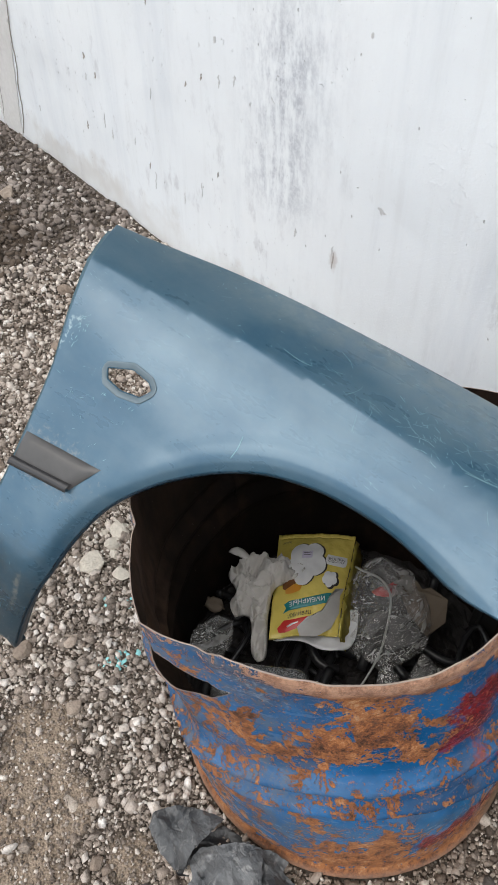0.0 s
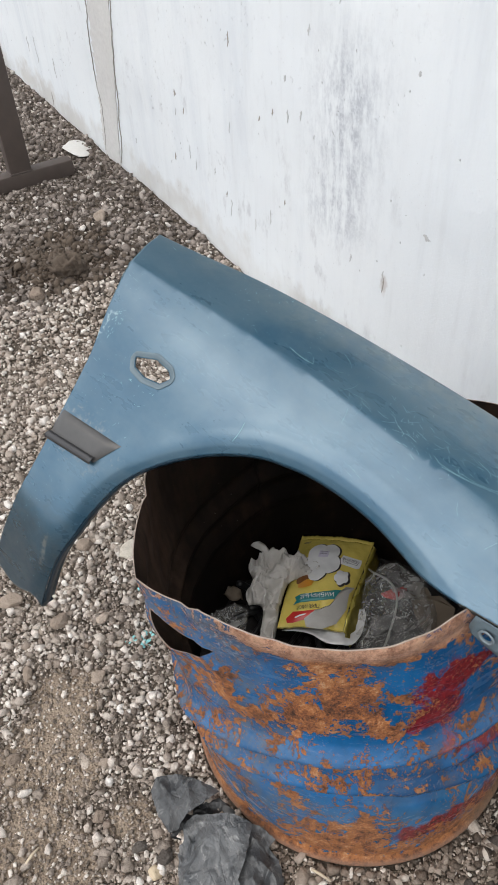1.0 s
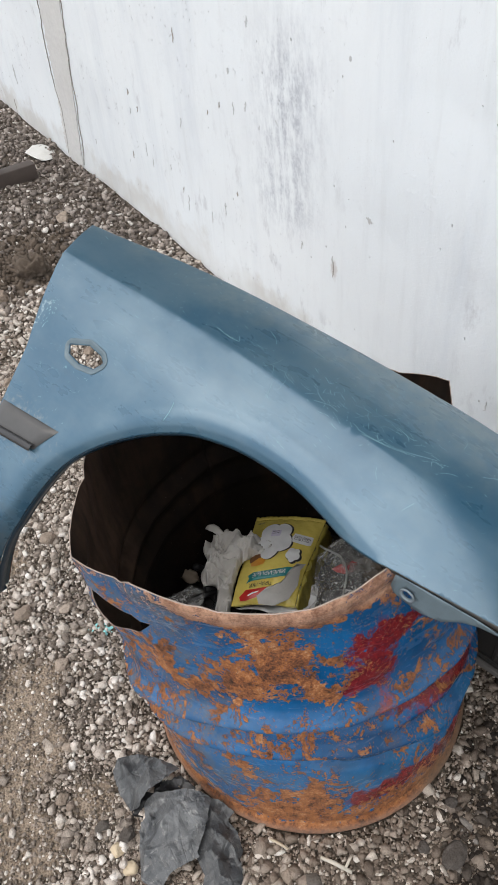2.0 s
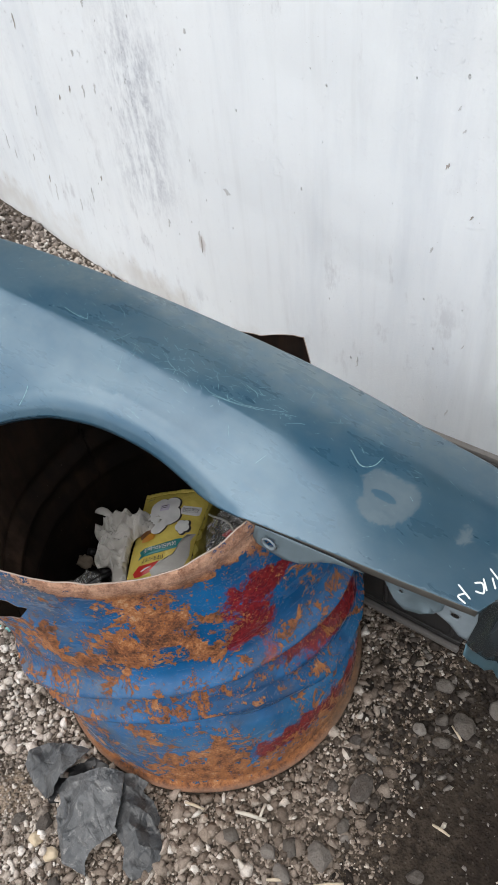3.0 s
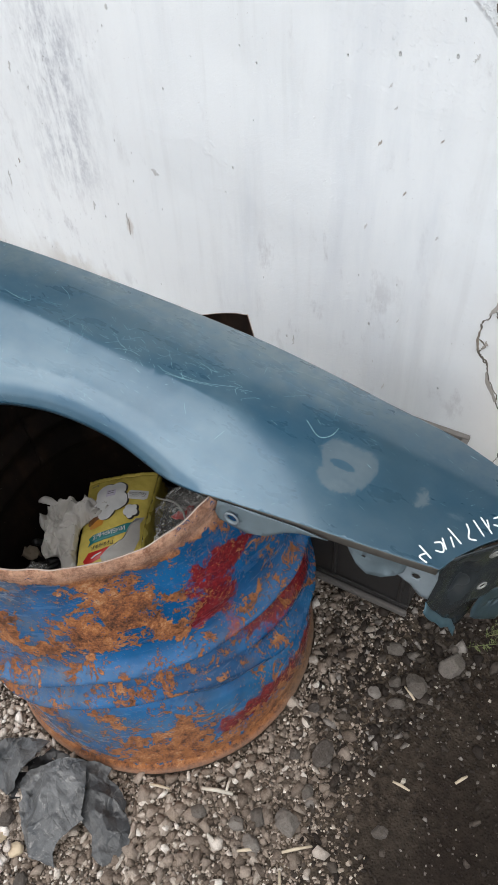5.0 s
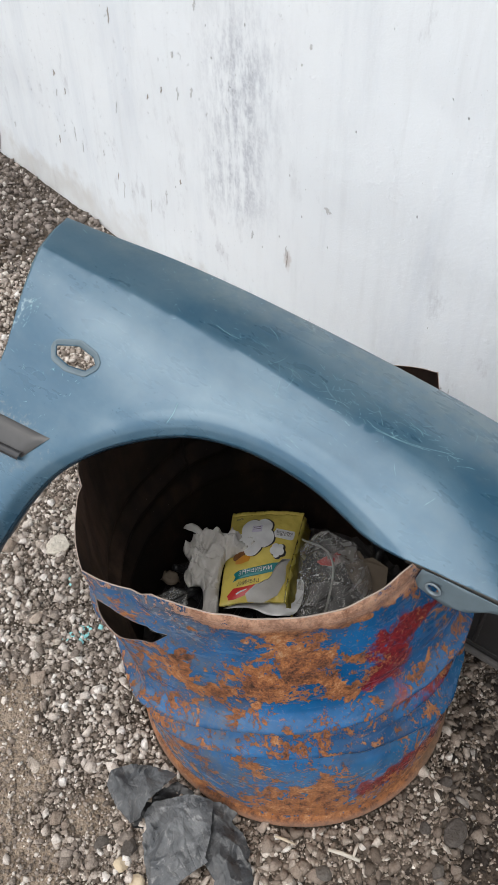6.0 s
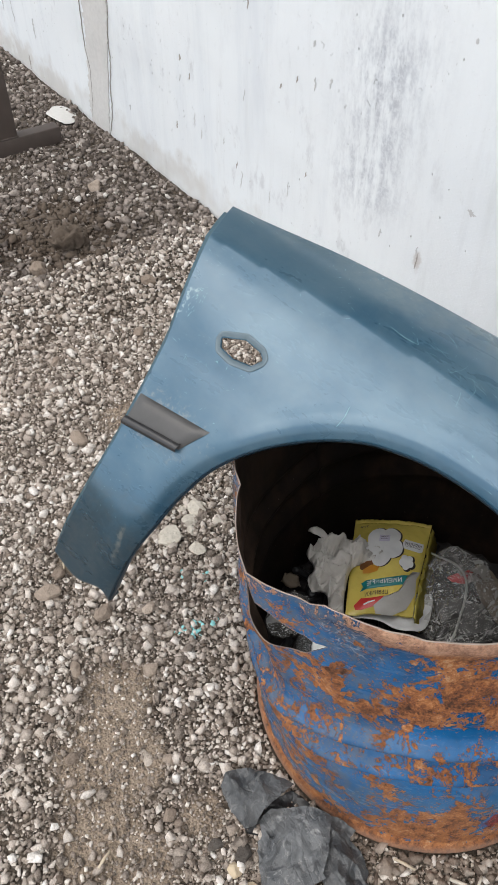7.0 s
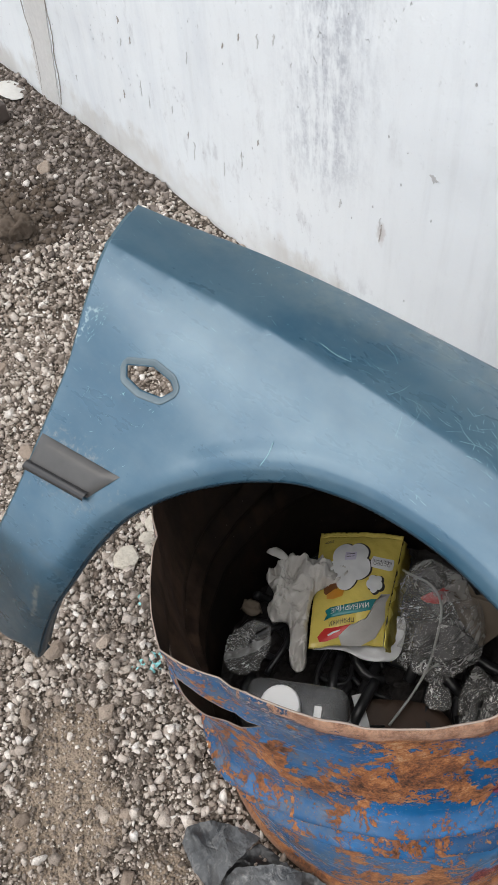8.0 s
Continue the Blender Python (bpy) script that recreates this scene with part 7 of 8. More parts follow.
    # torn white lining hanging from the near end
    crumpled("lining", [(-0.112, -0.084), (-0.085, -0.052), (-0.045, -0.030), (-0.018, 0.012), (-0.055, 0.065), (-0.08, 0.05), (-0.09, 0.0)], lambda x, y: 0.158, MAT_FOIL, pack, "torn white inner film", 0.008, 0.0006, 5, 0.012, 18)
    return pack


def build_drum_contents():
    # packed dark waste that fills the foot of the drum
    rs = np.random.RandomState(4)
    v, f = [], []
    rings, seg = 60, 150
    v.append((-0.012, 0, 0.085))
    for r in range(1, rings + 1):
        for k in range(seg):
            t = 2 * math.pi * k / seg
            rad = 0.281 * r / rings
            x, y = rad * math.cos(t) - 0.016, rad * math.sin(t)
            v.append((x, y, 0.080 + 0.022 * noise.noise(Vector((x * 14, y * 14, 0))) + 0.016 * noise.noise(Vector((x * 45, y * 45, 4))) + 0.006 * noise.noise(Vector((x * 130, y * 130, 7)))))
    for k in range(seg):
        f.append((0, 1 + k, 1 + (k + 1) % seg))
        for r in range(rings - 1):
            a, b = 1 + r * seg, 1 + (r + 1) * seg
            f.append((a + k, b + k, b + (k + 1) % seg, a + (k + 1) % seg))
    tagged(from_lists("waste_bed", v, f, MAT_WASTE, None, "", False), "black oily waste packed in the drum", "waste", kind="stuff")
    rng = random.Random(12)
    for i in range(70):
        a, r = rng.uniform(0, 6.28), 0.25 * math.sqrt(rng.random())
        p = Vector((r * math.cos(a) - 0.015, r * math.sin(a), rng.uniform(0.095, 0.122)))
        d = Vector((rng.gauss(0, 1), rng.gauss(0, 1), rng.gauss(0, 0.22))).normalized()
        ln, bend = rng.uniform(0.03, 0.12), Vector((rng.gauss(0, 1), rng.gauss(0, 1), 0)) * 0.025
        pts = [p + d * (t - 0.5) * ln + bend * (1 - (2 * t - 1) ** 2) for t in np.linspace(0, 1, 7)]
        pts = [Vector((q.x, q.y, max(q.z, 0.085))) for q in pts]
        pts = [q if math.hypot(q.x + 0.015, q.y) < 0.262 else Vector(((q.x + 0.015) * 0.262 / math.hypot(q.x + 0.015, q.y) - 0.015, q.y * 0.262 / math.hypot(q.x + 0.015, q.y), q.z)) for q in pts]
        tv, tf = tube(pts, rng.choice((0.0045, 0.006, 0.0075, 0.009)), 8)
        tagged(from_lists("rubber_hose", tv, tf, MAT_RUBBER), "short cut length of black rubber hose among waste", "hose", "hose offcuts")
    for pts, r in (([(-0.085, 0.045, 0.13), (-0.062, 0.06, 0.146), (-0.046, 0.068, 0.152)], 0.0095), ([(-0.008, 0.09, 0.15), (-0.004, 0.05, 0.145), (0.01, 0.015, 0.12)], 0.009),
                   ([(-0.09, -0.04, 0.12), (-0.06, -0.085, 0.135), (-0.03, -0.11, 0.12)], 0.008), ([(-0.02, -0.03, 0.13), (0.0, -0.08, 0.135), (0.012, -0.11, 0.12)], 0.009), ([(-0.20, -0.06, 0.12), (-0.16, -0.10, 0.13), (-0.14, -0.16, 0.12)], 0.005)):
        tv, tf = tube(smooth_line(pts, 9).tolist(), r, 10)
        tagged(from_lists("rubber_hose", tv, tf, MAT_RUBBER), "black rubber hose end sticking out of the waste", "hose", "hose offcuts")
    # cotton glove
    glove = tagged(new("work_glove"), "crumpled soiled off-white work glove beside the yellow packet", "glove")
    crumpled("palm", [(-0.268, -0.040), (-0.262, -0.004), (-0.228, 0.020), (-0.186, 0.046), (-0.160, 0.040), (-0.158, 0.018), (-0.178, -0.022), (-0.150, -0.062), (-0.096, -0.112), (-0.112, -0.130), (-0.165, -0.092), (-0.190, -0.108), (-0.215, -0.098), (-0.225, -0.076), (-0.262, -0.066)],
             lambda x, y: 0.168 + 0.026 * math.exp(-(((x + 0.20) / 0.045) ** 2 + ((y + 0.0) / 0.05) ** 2)) - 0.12 * max(0.0, x + 0.16), MAT_GLOVE, glove, "", 0.0020, 0.0024, 2, 0.030, 52, flat_edge=0.006, lie=(0.45, -0.89), stretch=1.7)

    def limp(name, pts, radii, seed):
        """A slack cloth finger: a flattened, wrinkled, tapering tube."""
        line = smooth_line(pts, 30)
        width = np.interp(np.linspace(0, 1, 30), np.linspace(0, 1, len(radii)), radii)
        v, f = [], []
        for i, p in enumerate(line):
            d = Vector(line[min(i + 1, 29)] - line[max(i - 1, 0)]).normalized()
            u = d.cross(Vector((0, 0, 1))).normalized()
            w = u.cross(d)
            for k in range(20):
                t = math.pi * k / 10
                q = Vector(p) * 55 + Vector((math.cos(t), math.sin(t), seed)) * 0.9
                r = width[i] * (1 + 0.55 * (0.35 - abs(noise.noise(q))) + 0.18 * noise.noise(q * 2.3))
                v.append(Vector(p) + u * math.cos(t) * r + w * math.sin(t) * r * 0.62)
        for i in range(29):
            for k in range(20):
                f.append((i * 20 + k, i * 20 + (k + 1) % 20, (i + 1) * 20 + (k + 1) % 20, (i + 1) * 20 + k))
        f += [tuple(reversed(range(20))), tuple(range(580, 600))]
        from_lists(name, v, f, MAT_GLOVE, glove)

    limp("finger", [(-0.250, -0.022, 0.190), (-0.270, -0.028, 0.197), (-0.284, -0.036, 0.196), (-0.291, -0.040, 0.188)], [0.004, 0.007, 0.008, 0.002], 9)
    # clear bag with red scrap in it
    bag = tagged(new("plastic_bag"), "crumpled clear plastic bag holding red and grey scraps", "plastic bag")
    bm = bmesh.new()
    bmesh.ops.create_icosphere(bm, subdivisions=6, radius=1.0)
    for w in bm.verts:
        p = w.co.copy()
        # pleats that gather towards the knotted end
        axis = Vector((0.15, -0.93, -0.33))
        ring = math.atan2(p.dot(axis.cross(Vector((0, 0, 1))).normalized()), p.dot(axis.cross(axis.cross(Vector((0, 0, 1)))).normalized()))
        near = 0.5 + 0.5 * p.dot(axis)
        k = 0.86 + 0.12 * noise.noise(p * 1.6) + 0.07 * (1 - 2 * abs(noise.noise(p * 3.2 + Vector((3, 0, 0))))) - 0.16 * near * abs(math.sin(4.5 * ring + 2.5 * noise.noise(p * 1.5))) + 0.22 * near**6
        q = Vector((p.x * 0.114, p.y * 0.080, p.z * 0.064)) * k
        w.co = q
    bmesh.ops.rotate(bm, verts=bm.verts, matrix=Euler((0.0, 0.1, -0.62)).to_matrix())
    bmesh.ops.translate(bm, verts=bm.verts, vec=(-0.028, 0.114, 0.150))
    part("film", bm, MAT_CLEAR, bag, "crumpled clear film")
    crumpled("red_scrap", [(-0.055, 0.131), (-0.048, 0.150), (-0.034, 0.135), (-0.04, 0.117), (-0.060, 0.104), (-0.064, 0.110)], lambda x, y: 0.186, MAT_REDBAG, bag, "red plastic scrap", 0.005, 0.001, 9, 0.012, 40)
    crumpled("grey_scrap", [(-0.06, 0.07), (0.0, 0.06), (0.04, 0.10), (0.03, 0.14), (-0.03, 0.12)], lambda x, y: 0.135, MAT_SCRAP, bag, "grey scrap", 0.009, 0.001, 8, 0.02, 30)
    crumpled("knotted_end", [(0.035, 0.035), (0.06, 0.048), (0.085, 0.03), (0.075, 0.005), (0.052, 0.008)], lambda x, y: 0.135, MAT_CLEAR, bag, "twisted film end", 0.006, 0.001, 7, 0.02, 40)
    tv, tf = tube(smooth_line([(-0.118, 0.118, 0.192), (-0.1, 0.116, 0.203), (-0.085, 0.117, 0.212), (-0.062, 0.121, 0.217), (-0.04, 0.117, 0.217), (-0.023, 0.107, 0.211), (-0.008, 0.09, 0.20), (0.004, 0.072, 0.184), (0.02, 0.045, 0.164), (0.034, 0.0, 0.145), (0.045, -0.06, 0.128)], 40).tolist(), 0.0021, 8)
    tagged(from_lists("plastic_strap", tv, tf, MAT_TIE), "pale translucent plastic strap curling over the bag", "strap")
    bm = bmesh.new()
    low = [Vector(p) for p in ((-0.060, 0.180, 0.174), (-0.030, 0.188, 0.180), (-0.014, 0.184, 0.178), (-0.004, 0.196, 0.182), (0.030, 0.202, 0.180), (0.052, 0.176, 0.160), (0.045, 0.14, 0.140), (-0.01, 0.15, 0.142), (-0.055, 0.165, 0.160))]
    face = bm.faces.new([bm.verts.new(p) for p in low])
    up = bmesh.ops.extrude_face_region(bm, geom=[face])
    for v in up["geom"]:
        if isinstance(v, bmesh.types.BMVert):
            v.co.z += 0.003
    bmesh.ops.recalc_face_normals(bm, faces=bm.faces)
    card = part("cardboard_piece", bm, MAT_CARD, None, "", False)
    tagged(card, "torn piece of brown cardboard against the drum side", "cardboard")
    # canister standing in the waste close behind the front wall
    jar = tagged(new("plastic_canister"), "smoky grey plastic canister with white screw cap", "canister")
    bm = box_bm(-0.072, 0.072, -0.039, 0.039, -0.085, 0.085, 0.026, 5)
    for w in bm.verts:
        w.co *= 1 + 0.03 * noise.noise(w.co * 26)
        w.co.z += 0.004 * noise.noise(Vector((w.co.x * 45, w.co.y * 45, 3))) if w.co.z > 0.06 else 0.0
    part("body", bm, MAT_SMOKE, jar, "smoky translucent body with dust on it")
    v, f = [], []
    ribs = 72
    rings = ((0.0, -0.010), (1.0, -0.010), (1.0, 0.0055), (0.93, 0.008), (0.0, 0.008))
    for share, z in rings:
        for k in range(ribs):
            t = 2 * math.pi * k / ribs
            r = 0.0268 * share - (0.0007 if k % 3 == 2 and share == 1.0 else 0.0)
            v.append((-0.016 + r * math.cos(t), -0.008 + r * math.sin(t), 0.102 + z))
    for r in range(len(rings) - 1):
        for k in range(ribs):
            f.append((r * ribs + k, r * ribs + (k + 1) % ribs, (r + 1) * ribs + (k + 1) % ribs, (r + 1) * ribs + k))
    from_lists("cap", v, f, MAT_CAP, jar, "white ribbed screw cap", False)
    bm = bmesh.new()
    bmesh.ops.create_cone(bm, cap_ends=True, segments=32, radius1=0.024, radius2=0.0235, depth=0.014)
    bmesh.ops.translate(bm, verts=bm.verts, vec=(-0.016, -0.008, 0.086))
    part("neck", bm, MAT_SMOKE, jar)
    part("label_scrap", box_bm(0.027, 0.037, -0.014, 0.004, 0.0875, 0.0883), MAT_CAP, jar, "torn white label scrap", False)
    jar.matrix_world = pose(-0.010, -0.192, 0.226, 3, -4, 42)
    # small film bag and a pale scrap by the side
    sm = crumpled("plastic_scrap", [(-0.235, -0.13), (-0.205, -0.105), (-0.17, -0.13), (-0.155, -0.18), (-0.19, -0.205), (-0.225, -0.175)], lambda x, y: 0.112, MAT_CLEAR, None, "", 0.006, 0.001, 6, 0.03, 32)
    tagged(sm, "crushed clear plastic wrapper in the drum", "wrapper")
    bit = crumpled("paper_scrap", [(-0.262, -0.125), (-0.24, -0.118), (-0.232, -0.098), (-0.252, -0.095), (-0.268, -0.108)], lambda x, y: 0.115, MAT_CARD, None, "", 0.005, 0.002, 16, 0.02, 60)
    tagged(bit, "small crumpled beige paper scrap", "paper")
    dark = crumpled("plastic_scrap", [(0.06, 0.11), (0.12, 0.13), (0.17, 0.08), (0.15, 0.02), (0.09, 0.04)], lambda x, y: 0.118, MAT_CLEAR, None, "", 0.007, 0.001, 15, 0.03, 30)
    tagged(dark, "glossy crumpled cellophane at the drum side", "wrapper")
    board = crumpled("brown_board", [(-0.015, -0.06), (0.05, 0.01), (0.10, 0.02), (0.14, -0.03), (0.12, -0.12), (0.06, -0.16), (0.01, -0.13)], lambda x, y: 0.117 + 0.06 * (x - 0.05), MAT_BOARD, None, "", 0.012, 0.003, 21, 0.003, 8)
    tagged(board, "dirty dark brown board lying on the waste", "board")
    strip = part("card_strip", box_bm(-0.04, 0.04, -0.008, 0.008, 0, 0.0015, 0.0006, 1), MAT_FOIL, None, "", False)
    strip.matrix_world = pose(0.012, -0.085, 0.127, 6, -5, -28)
    tagged(strip, "narrow white card strip on the waste", "card strip")


build_pack()
build_drum_contents()


# ---- things on the ground round the drum ----
def folded_sheet(edge_points, creases, seed, label, mat=None, torn=0.0005):
    """A stiff film sheet of flat facets with sharp creases between outline and crease points (x, y, z)."""
    from mathutils.geometry import delaunay_2d_cdt
    rs = np.random.RandomState(seed)
    p = np.array(edge_points, float)
    ctrl = np.vstack([p, np.array(creases, float).reshape(-1, 3)])
    nb = len(p)
    cv, _, cf, *_ = delaunay_2d_cdt([Vector(q[:2]) for q in ctrl], [(i, (i + 1) % nb) for i in range(nb)], [], 0, 1e-6)
    out = np.vstack([np.linspace(a, b, max(2, int(np.linalg.norm(b - a) / 0.004)), endpoint=False) for a, b in zip(p[:, :2], np.roll(p[:, :2], -1, 0))])
    out = out + rs.normal(0, torn, out.shape)
    gs, ga = np.meshgrid(np.arange(p[:, 0].min(), p[:, 0].max(), 0.003), np.arange(p[:, 1].min(), p[:, 1].max(), 0.003))
    pts = np.stack([gs.ravel(), ga.ravel()], 1) + rs.uniform(-0.0007, 0.0007, (gs.size, 2))
    pts = pts[inside(out, pts)]
    pts = pts[np.min(np.hypot(pts[:, 0][:, None] - out[:, 0], pts[:, 1][:, None] - out[:, 1]), 1) > 0.0016]
    n0 = len(out)
    vs, _, fs, *_ = delaunay_2d_cdt([Vector(q) for q in np.vstack([out, pts])], [(i, (i + 1) % n0) for i in range(n0)], [], 0, 1e-6)
    q = np.array([(w.x, w.y) for w in vs])
    z, best = np.zeros(len(q)), np.full(len(q), -9.0)
    for tri in cf:
        a, b, c = (ctrl[i] for i in tri)
        det = (b[0] - a[0]) * (c[1] - a[1]) - (c[0] - a[0]) * (b[1] - a[1])
        if abs(det) < 1e-9:
            continue
        u = ((q[:, 0] - a[0]) * (c[1] - a[1]) - (c[0] - a[0]) * (q[:, 1] - a[1])) / det
        w = ((b[0] - a[0]) * (q[:, 1] - a[1]) - (q[:, 0] - a[0]) * (b[1] - a[1])) / det
        fit_in = np.minimum(np.minimum(u, w), 1 - u - w)
        take = fit_in > best
        z = np.where(take, a[2] + u * (b[2] - a[2]) + w * (c[2] - a[2]), z)
        best = np.maximum(best, fit_in)
    z = np.clip(z, 0.006, 0.065)
    z = z + np.array([0.0030 * noise.noise(Vector((x * 22, y * 22, seed))) + 0.0028 * (1 - 3 * abs(noise.noise(Vector((x * 34 + 3, y * 34, seed))))) + 0.0006 * (1 - 3 * abs(noise.noise(Vector((x * 95, y * 95, seed))))) for x, y in q])
    z = np.maximum(z, 0.005)
    faces = []
    for t in fs:
        if len(t) == 3 and inside(out, q[list(t)].mean(0)[None])[0]:
            a, b, c = (Vector((*q[i], 0)) for i in t)
            faces.append(tuple(t) if (b - a).cross(c - a).z > 0 else tuple(reversed(t)))
    sheet = solid(from_lists("plastic_sheet", np.column_stack([q, z]), faces, mat or MAT_FILM, smooth=False), 0.0009)
    return tagged(sheet, label, "plastic sheet", "black plastic sheets")


def build_plastic_sheets():
    folded_sheet([(-0.053, -0.387, 0.02), (-0.047, -0.369, 0.02), (-0.037, -0.349, 0.02), (-0.005, -0.325, 0.028), (0.033, -0.304, 0.038), (0.038, -0.341, 0.048), (0.041, -0.368, 0.052), (0.046, -0.386, 0.045), (0.049, -0.394, 0.03), (0.038, -0.408, 0.012), (0.001, -0.412, 0.01), (-0.04, -0.406, 0.01)],
                 [(0.031, -0.359, 0.05), (0.004, -0.388, 0.024), (-0.043, -0.387, 0.024), (-0.002, -0.347, 0.032)], 3, "folded dusty black plastic sheet on the gravel by the drum", MAT_MIDFILM)
    folded_sheet([(0.045, -0.383, 0.02), (0.039, -0.36, 0.028), (0.052, -0.342, 0.034), (0.076, -0.311, 0.048), (0.09, -0.297, 0.048), (0.108, -0.284, 0.036), (0.148, -0.321, 0.034), (0.165, -0.346, 0.030), (0.173, -0.345, 0.026), (0.168, -0.374, 0.026), (0.166, -0.396, 0.022), (0.172, -0.412, 0.018), (0.186, -0.423, 0.008), (0.163, -0.432, 0.008), (0.144, -0.441, 0.010), (0.101, -0.422, 0.012), (0.068, -0.403, 0.018), (0.066, -0.393, 0.02)],
                 [(0.063, -0.351, 0.03), (0.089, -0.327, 0.05), (0.106, -0.312, 0.046), (0.093, -0.36, 0.05), (0.078, -0.39, 0.022), (0.114, -0.415, 0.03), (0.13, -0.366, 0.034), (0.151, -0.392, 0.03), (0.128, -0.344, 0.038)], 6, "torn grey-dusted black plastic sheet beside the drum foot")
    folded_sheet([(0.104, -0.284, 0.026), (0.113, -0.273, 0.026), (0.144, -0.261, 0.020), (0.148, -0.277, 0.016), (0.173, -0.273, 0.018), (0.202, -0.28, 0.014), (0.208, -0.29, 0.012), (0.236, -0.302, 0.012), (0.25, -0.319, 0.010), (0.252, -0.347, 0.008), (0.243, -0.371, 0.006), (0.219, -0.372, 0.008), (0.197, -0.352, 0.012), (0.17, -0.35, 0.014), (0.161, -0.346, 0.018), (0.144, -0.321, 0.020)],
                 [(0.172, -0.335, 0.026), (0.176, -0.303, 0.028), (0.197, -0.305, 0.016), (0.193, -0.324, 0.026), (0.203, -0.316, 0.020), (0.219, -0.332, 0.022), (0.143, -0.307, 0.026), (0.181, -0.292, 0.020), (0.225, -0.356, 0.016)], 9, "creased black plastic sheet strip beside the drum foot", MAT_DARKFILM)
    # Added black piece that stands in for the shadow beneath the raised edge.
    folded_sheet([(0.034, -0.306, 0.008), (0.078, -0.290, 0.008), (0.095, -0.288, 0.008), (0.080, -0.330, 0.007), (0.063, -0.360, 0.006), (0.062, -0.390, 0.006), (0.056, -0.398, 0.006), (0.045, -0.408, 0.007), (0.022, -0.401, 0.007), (0.020, -0.345, 0.006)],
                 [(0.045, -0.35, 0.007)], 12, "black film piece standing in for the shadow under the folded sheets", MAT_RUBBER)


def build_crate():
    crate = tagged(new("plastic_crate"), "dark brown-black plastic crate standing open by the white wall", "crate")
    crate.matrix_world = pose(0.352, 0.318, 0.0, 0, 0, 12.5)
    L, D, H, t = 0.30, 0.185, 0.352, 0.005
    part("front_panel", box_bm(-L, 0, 0, t, 0.01, H - 0.012, 0.002, 1), MAT_BOX, crate, "", False)
    part("back_panel", box_bm(-L, 0, D - t, D, 0.01, H - 0.012, 0.002, 1), MAT_BOX, crate, "", False)
    part("side_panel", box_bm(-t, 0, t + 0.001, D - t - 0.001, 0.01, H - 0.012, 0.002, 1), MAT_BOX, crate, "", False)
    part("side_panel", box_bm(-L, -L + t, t + 0.001, D - t - 0.001, 0.01, H - 0.012, 0.002, 1), MAT_BOX, crate, "", False)
    part("base", box_bm(-L, 0, 0, D, 0, 0.009, 0.002, 1), MAT_BOX, crate, "", False)
    for x0, x1, y0, y1 in ((-L - 0.008, 0.008, -0.008, 0.004), (-L - 0.008, 0.008, D - 0.004, D + 0.008), (-0.004, 0.008, 0.0045, D - 0.0045), (-L - 0.008, -L + 0.004, 0.0045, D - 0.0045)):
        part("rim", box_bm(x0, x1, y0, y1, H - 0.0115, H, 0.003, 2), MAT_BOXRIM, crate, "dusty grey rim", False)
    part("foot_rail", box_bm(-L - 0.004, 0.004, -0.010, -0.0005, 0.018, 0.032, 0.003, 2), MAT_BOXRIM, crate, "dusty lower rail", False)
    part("foot_rail", box_bm(-L - 0.004, 0.004, -0.006, -0.0005, 0.045, 0.052, 0.002, 2), MAT_BOX, crate, "", False)
    for x in (-0.012, -0.15, -0.28):
        part("rib", box_bm(x - 0.008, x, -0.006, -0.0005, 0.056, H - 0.02, 0.002, 1), MAT_BOX, crate, "", False)


def build_stand():
    stand = tagged(new("steel_stand"), "brown-painted steel stand with a flat foot on gravel", "stand")
    stand.matrix_world = pose(-2.58, 0.13, 0.0, 0, 0, 92)
    part("foot_bar", box_bm(-0.55, 0.29, -0.03, 0.03, 0.0, 0.065, 0.004, 2), MAT_STEEL, stand)
    part("post", box_bm(0.02, 0.11, -0.028, 0.028, 0.066, 0.9, 0.004, 2), MAT_STEEL, stand)
    part("weld", box_bm(0.016, 0.114, -0.03, 0.03, 0.0655, 0.072, 0.003, 2), MAT_STEEL, stand)


def build_twigs():
    rs = random.Random(3)
    tv, tf = tube([(0.280, -0.180, 0.012), (0.30, -0.167, 0.015), (0.326, -0.152, 0.013)], [0.0028, 0.0036, 0.003], 7)
    twig = tagged(new("twig"), "pale forked dry stick lying on the gravel", "stick")
    from_lists("stem", tv, tf, MAT_CHALKSTONE, twig)
    tv, tf = tube([(0.316, -0.158, 0.014), (0.310, -0.146, 0.017), (0.306, -0.136, 0.014)], 0.0024, 7)
    from_lists("fork", tv, tf, MAT_CHALKSTONE, twig)
    for x, y, a, ln in ((0.46, -0.145, 0.9, 0.05), (0.475, -0.205, 2.3, 0.05), (0.53, 0.045, 0.2, 0.03), (0.225, -0.225, 0.5, 0.035), (-0.625, -0.435, -0.4, 0.05), (0.40, -0.20, 0.8, 0.03), (-0.05, -0.62, 2.0, 0.03), (0.60, 0.12, 1.2, 0.025), (0.45, 0.19, 2.8, 0.03)):
        p = Vector((x, y, 0.012))
        d = Vector((math.cos(a), math.sin(a), 0)) * ln
        tv, tf = tube([p - d / 2, p + Vector((0, 0, 0.003)), p + d / 2], [0.0022, 0.0028, 0.0018], 6)
        tagged(from_lists("twig", tv, tf, MAT_WOOD), "short pale dry stick lying on the ground", "stick", "dry sticks")


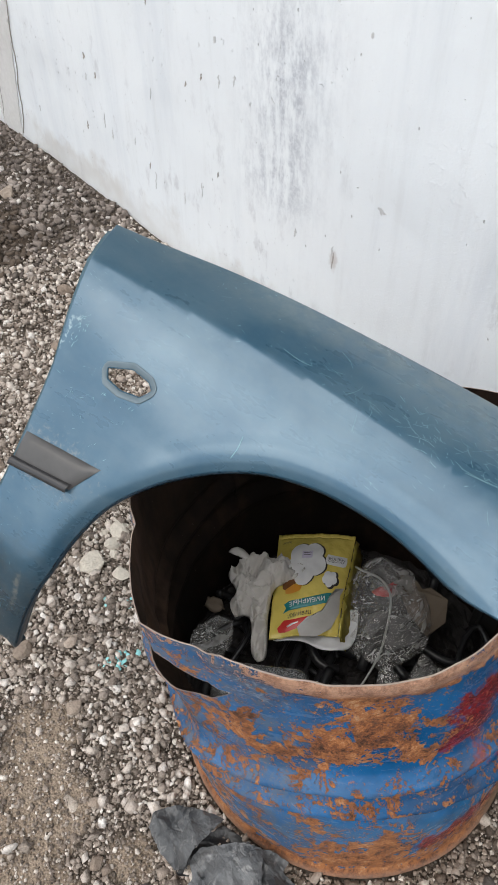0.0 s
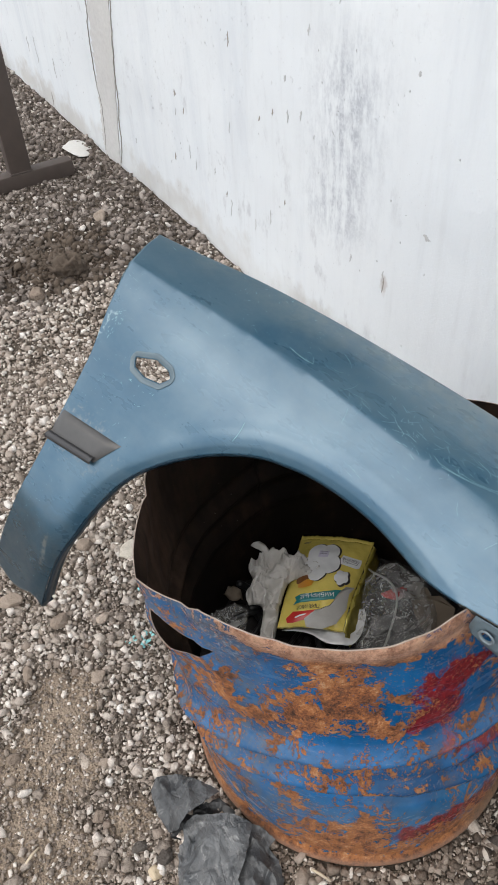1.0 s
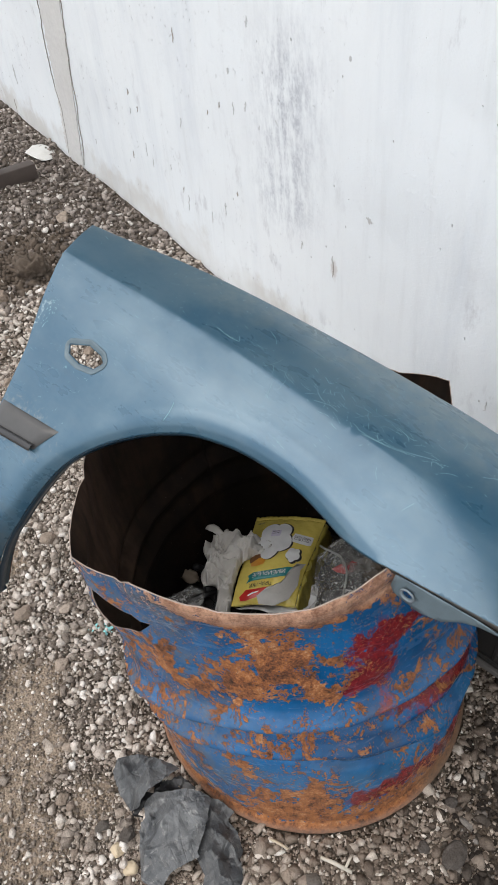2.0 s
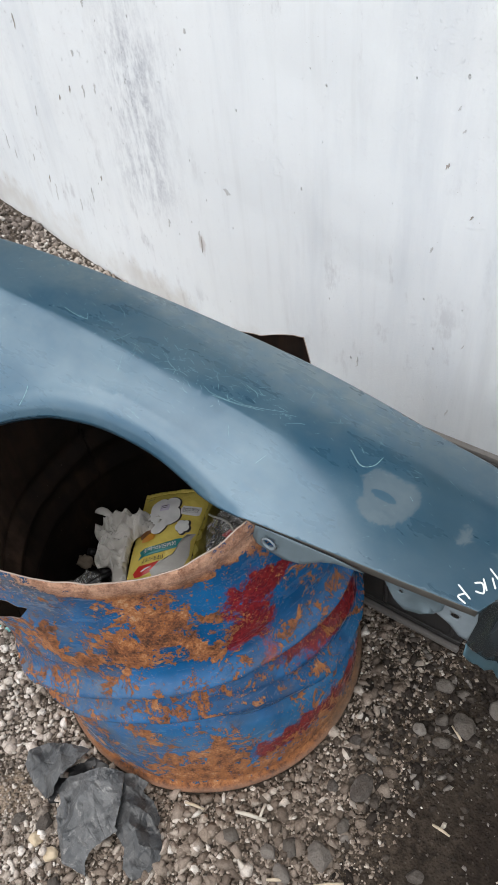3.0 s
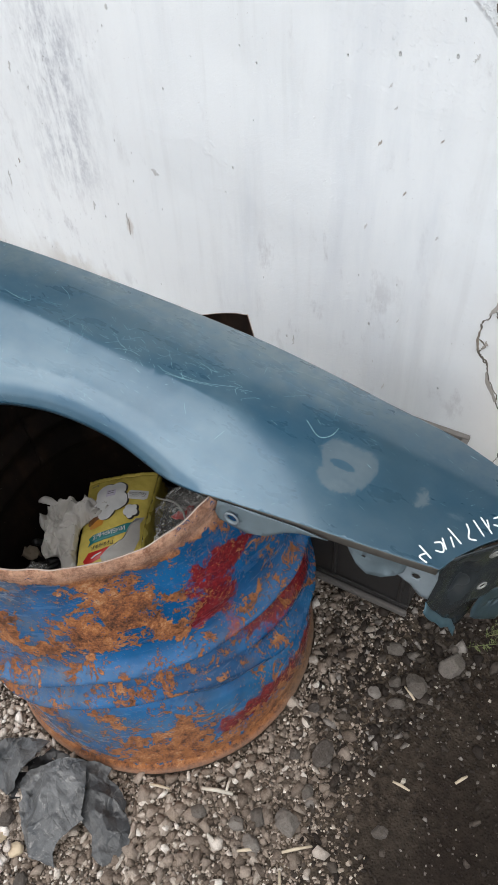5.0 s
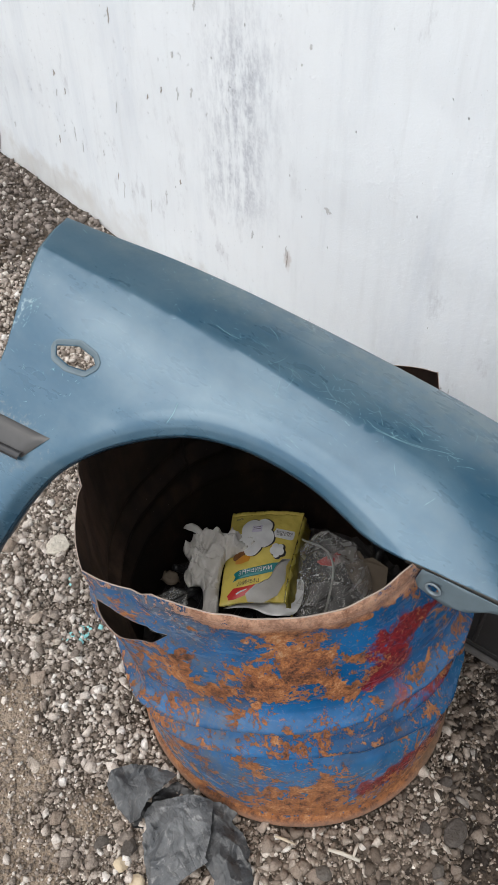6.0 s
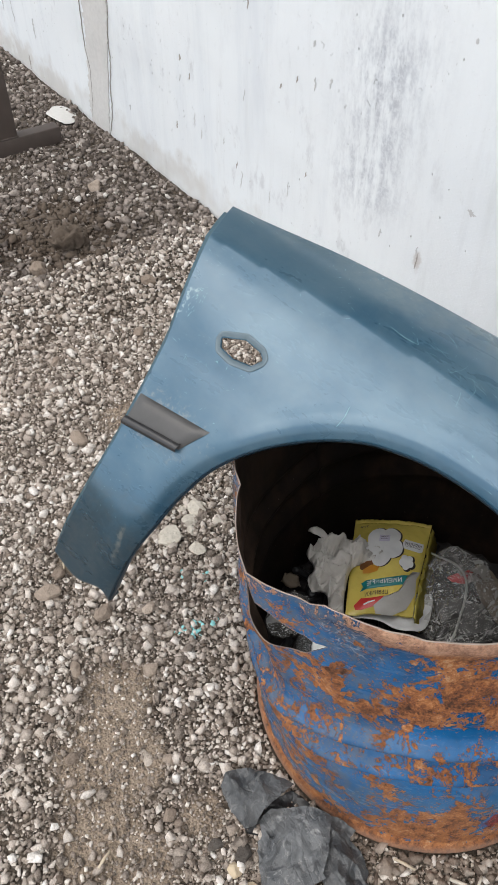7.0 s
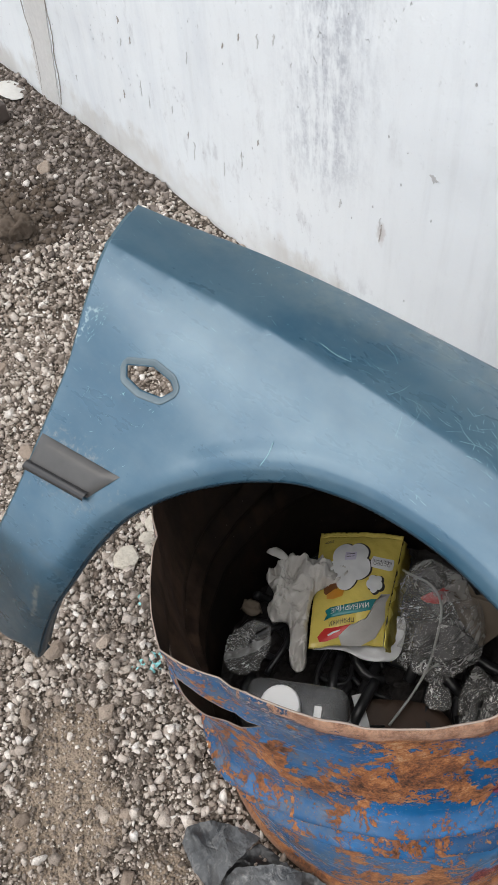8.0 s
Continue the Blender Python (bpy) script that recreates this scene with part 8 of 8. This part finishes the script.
def build_weeds():
    rs = random.Random(17)

    def weed(x, y, n, spread, tall):
        """A low tuft: thin arching stems, each with short side twigs set with small pointed leaves."""
        plant = tagged(new("weed"), "straggly low green weed growing from dark earth", "weed", "weeds")
        plant.location = (x, y, 0)
        lv, lf = [], []

        def leaf(p, d, ln, wd):
            w = d.cross(Vector((rs.gauss(0, 0.4), rs.gauss(0, 0.4), 1))).normalized()
            up = w.cross(d).normalized()
            o = len(lv)
            lv.extend([p, p + d * ln * 0.45 + w * wd, p + d * ln + up * ln * rs.uniform(-0.2, 0.2), p + d * ln * 0.45 - w * wd, p + d * ln * 0.5 + up * wd * 0.5])
            lf.extend([(o, o + 1, o + 4), (o + 1, o + 2, o + 4), (o + 2, o + 3, o + 4), (o + 3, o, o + 4)])

        for i in range(n):
            a = rs.uniform(0, 6.28)
            reach, h = rs.uniform(0.35, 1) * spread, rs.uniform(0.3, 1) * tall
            wob = rs.uniform(-0.7, 0.7)
            pts = [Vector((reach * t * math.cos(a + wob * t), reach * t * math.sin(a + wob * t), max(h * math.sin(t * 2.4), 0.004) if t else -0.004)) for t in np.linspace(0, 1, 9)]
            tv, tf = tube(pts, [0.0010 * (1 - 0.08 * k) for k in range(9)], 5)
            from_lists("stem", tv, tf, MAT_STEM if i % 2 else MAT_LEAF, plant)
            if i % 4 == 3:
                continue
            for k in range(2, 9):
                for _ in range(3):
                    p = pts[k - 1].lerp(pts[k], rs.random())
                    side = Vector((rs.gauss(0, 1), rs.gauss(0, 1), rs.gauss(0.5, 0.4))).normalized()
                    tip = p + side * rs.uniform(0.006, 0.020)
                    for q in range(5):
                        base = p.lerp(tip, (q + rs.random()) / 5)
                        d = (side + Vector((rs.gauss(0, 0.8), rs.gauss(0, 0.8), rs.gauss(0, 0.6)))).normalized()
                        leaf(base, d, rs.uniform(0.003, 0.009), rs.uniform(0.0006, 0.0016))
        from_lists("leaves", lv, lf, MAT_LEAF, plant, "tiny narrow green leaves")["kind"] = "stuff"

    for x, y, n, spread, tall in ((0.625, 0.40, 24, 0.10, 0.06), (0.68, 0.36, 30, 0.11, 0.07), (0.55, 0.42, 8, 0.12, 0.05), (0.50, 0.51, 6, 0.07, 0.06), (0.73, 0.42, 30, 0.12, 0.08), (0.70, 0.30, 10, 0.12, 0.04), (0.60, 0.49, 8, 0.09, 0.05)):
        weed(x, y, n, spread, tall)


def build_marker_bars(fender):
    """Hand-painted marks on the nose, kept as plain strokes."""
    marks = [[(1.070, 0.040), (1.094, 0.059)], [(1.083, 0.043), (1.079, 0.055), (1.093, 0.050)], [(1.072, 0.070), (1.081, 0.062), (1.084, 0.073), (1.075, 0.077)], [(1.058, 0.076), (1.078, 0.088)], [(1.066, 0.075), (1.072, 0.083)],
             [(1.052, 0.084), (1.071, 0.096)], [(1.046, 0.092), (1.052, 0.098), (1.056, 0.107), (1.065, 0.105)], [(1.029, 0.108), (1.051, 0.118)], [(1.036, 0.116), (1.045, 0.126)], [(1.028, 0.122), (1.038, 0.133)],
             [(1.022, 0.132), (1.030, 0.128), (1.036, 0.137), (1.027, 0.140)], [(1.008, 0.143), (1.027, 0.151)], [(1.020, 0.147), (1.014, 0.155), (1.025, 0.158)]]
    for line in marks:
        v, f = stroke("", line, 0.0021, None, None, 0.0007)
        from_lists("painted_bar", v, f, MAT_CHALK, fender, "white hand-painted bar")


build_plastic_sheets()
build_crate()
build_stand()
build_twigs()
build_weeds()
build_marker_bars(fender)
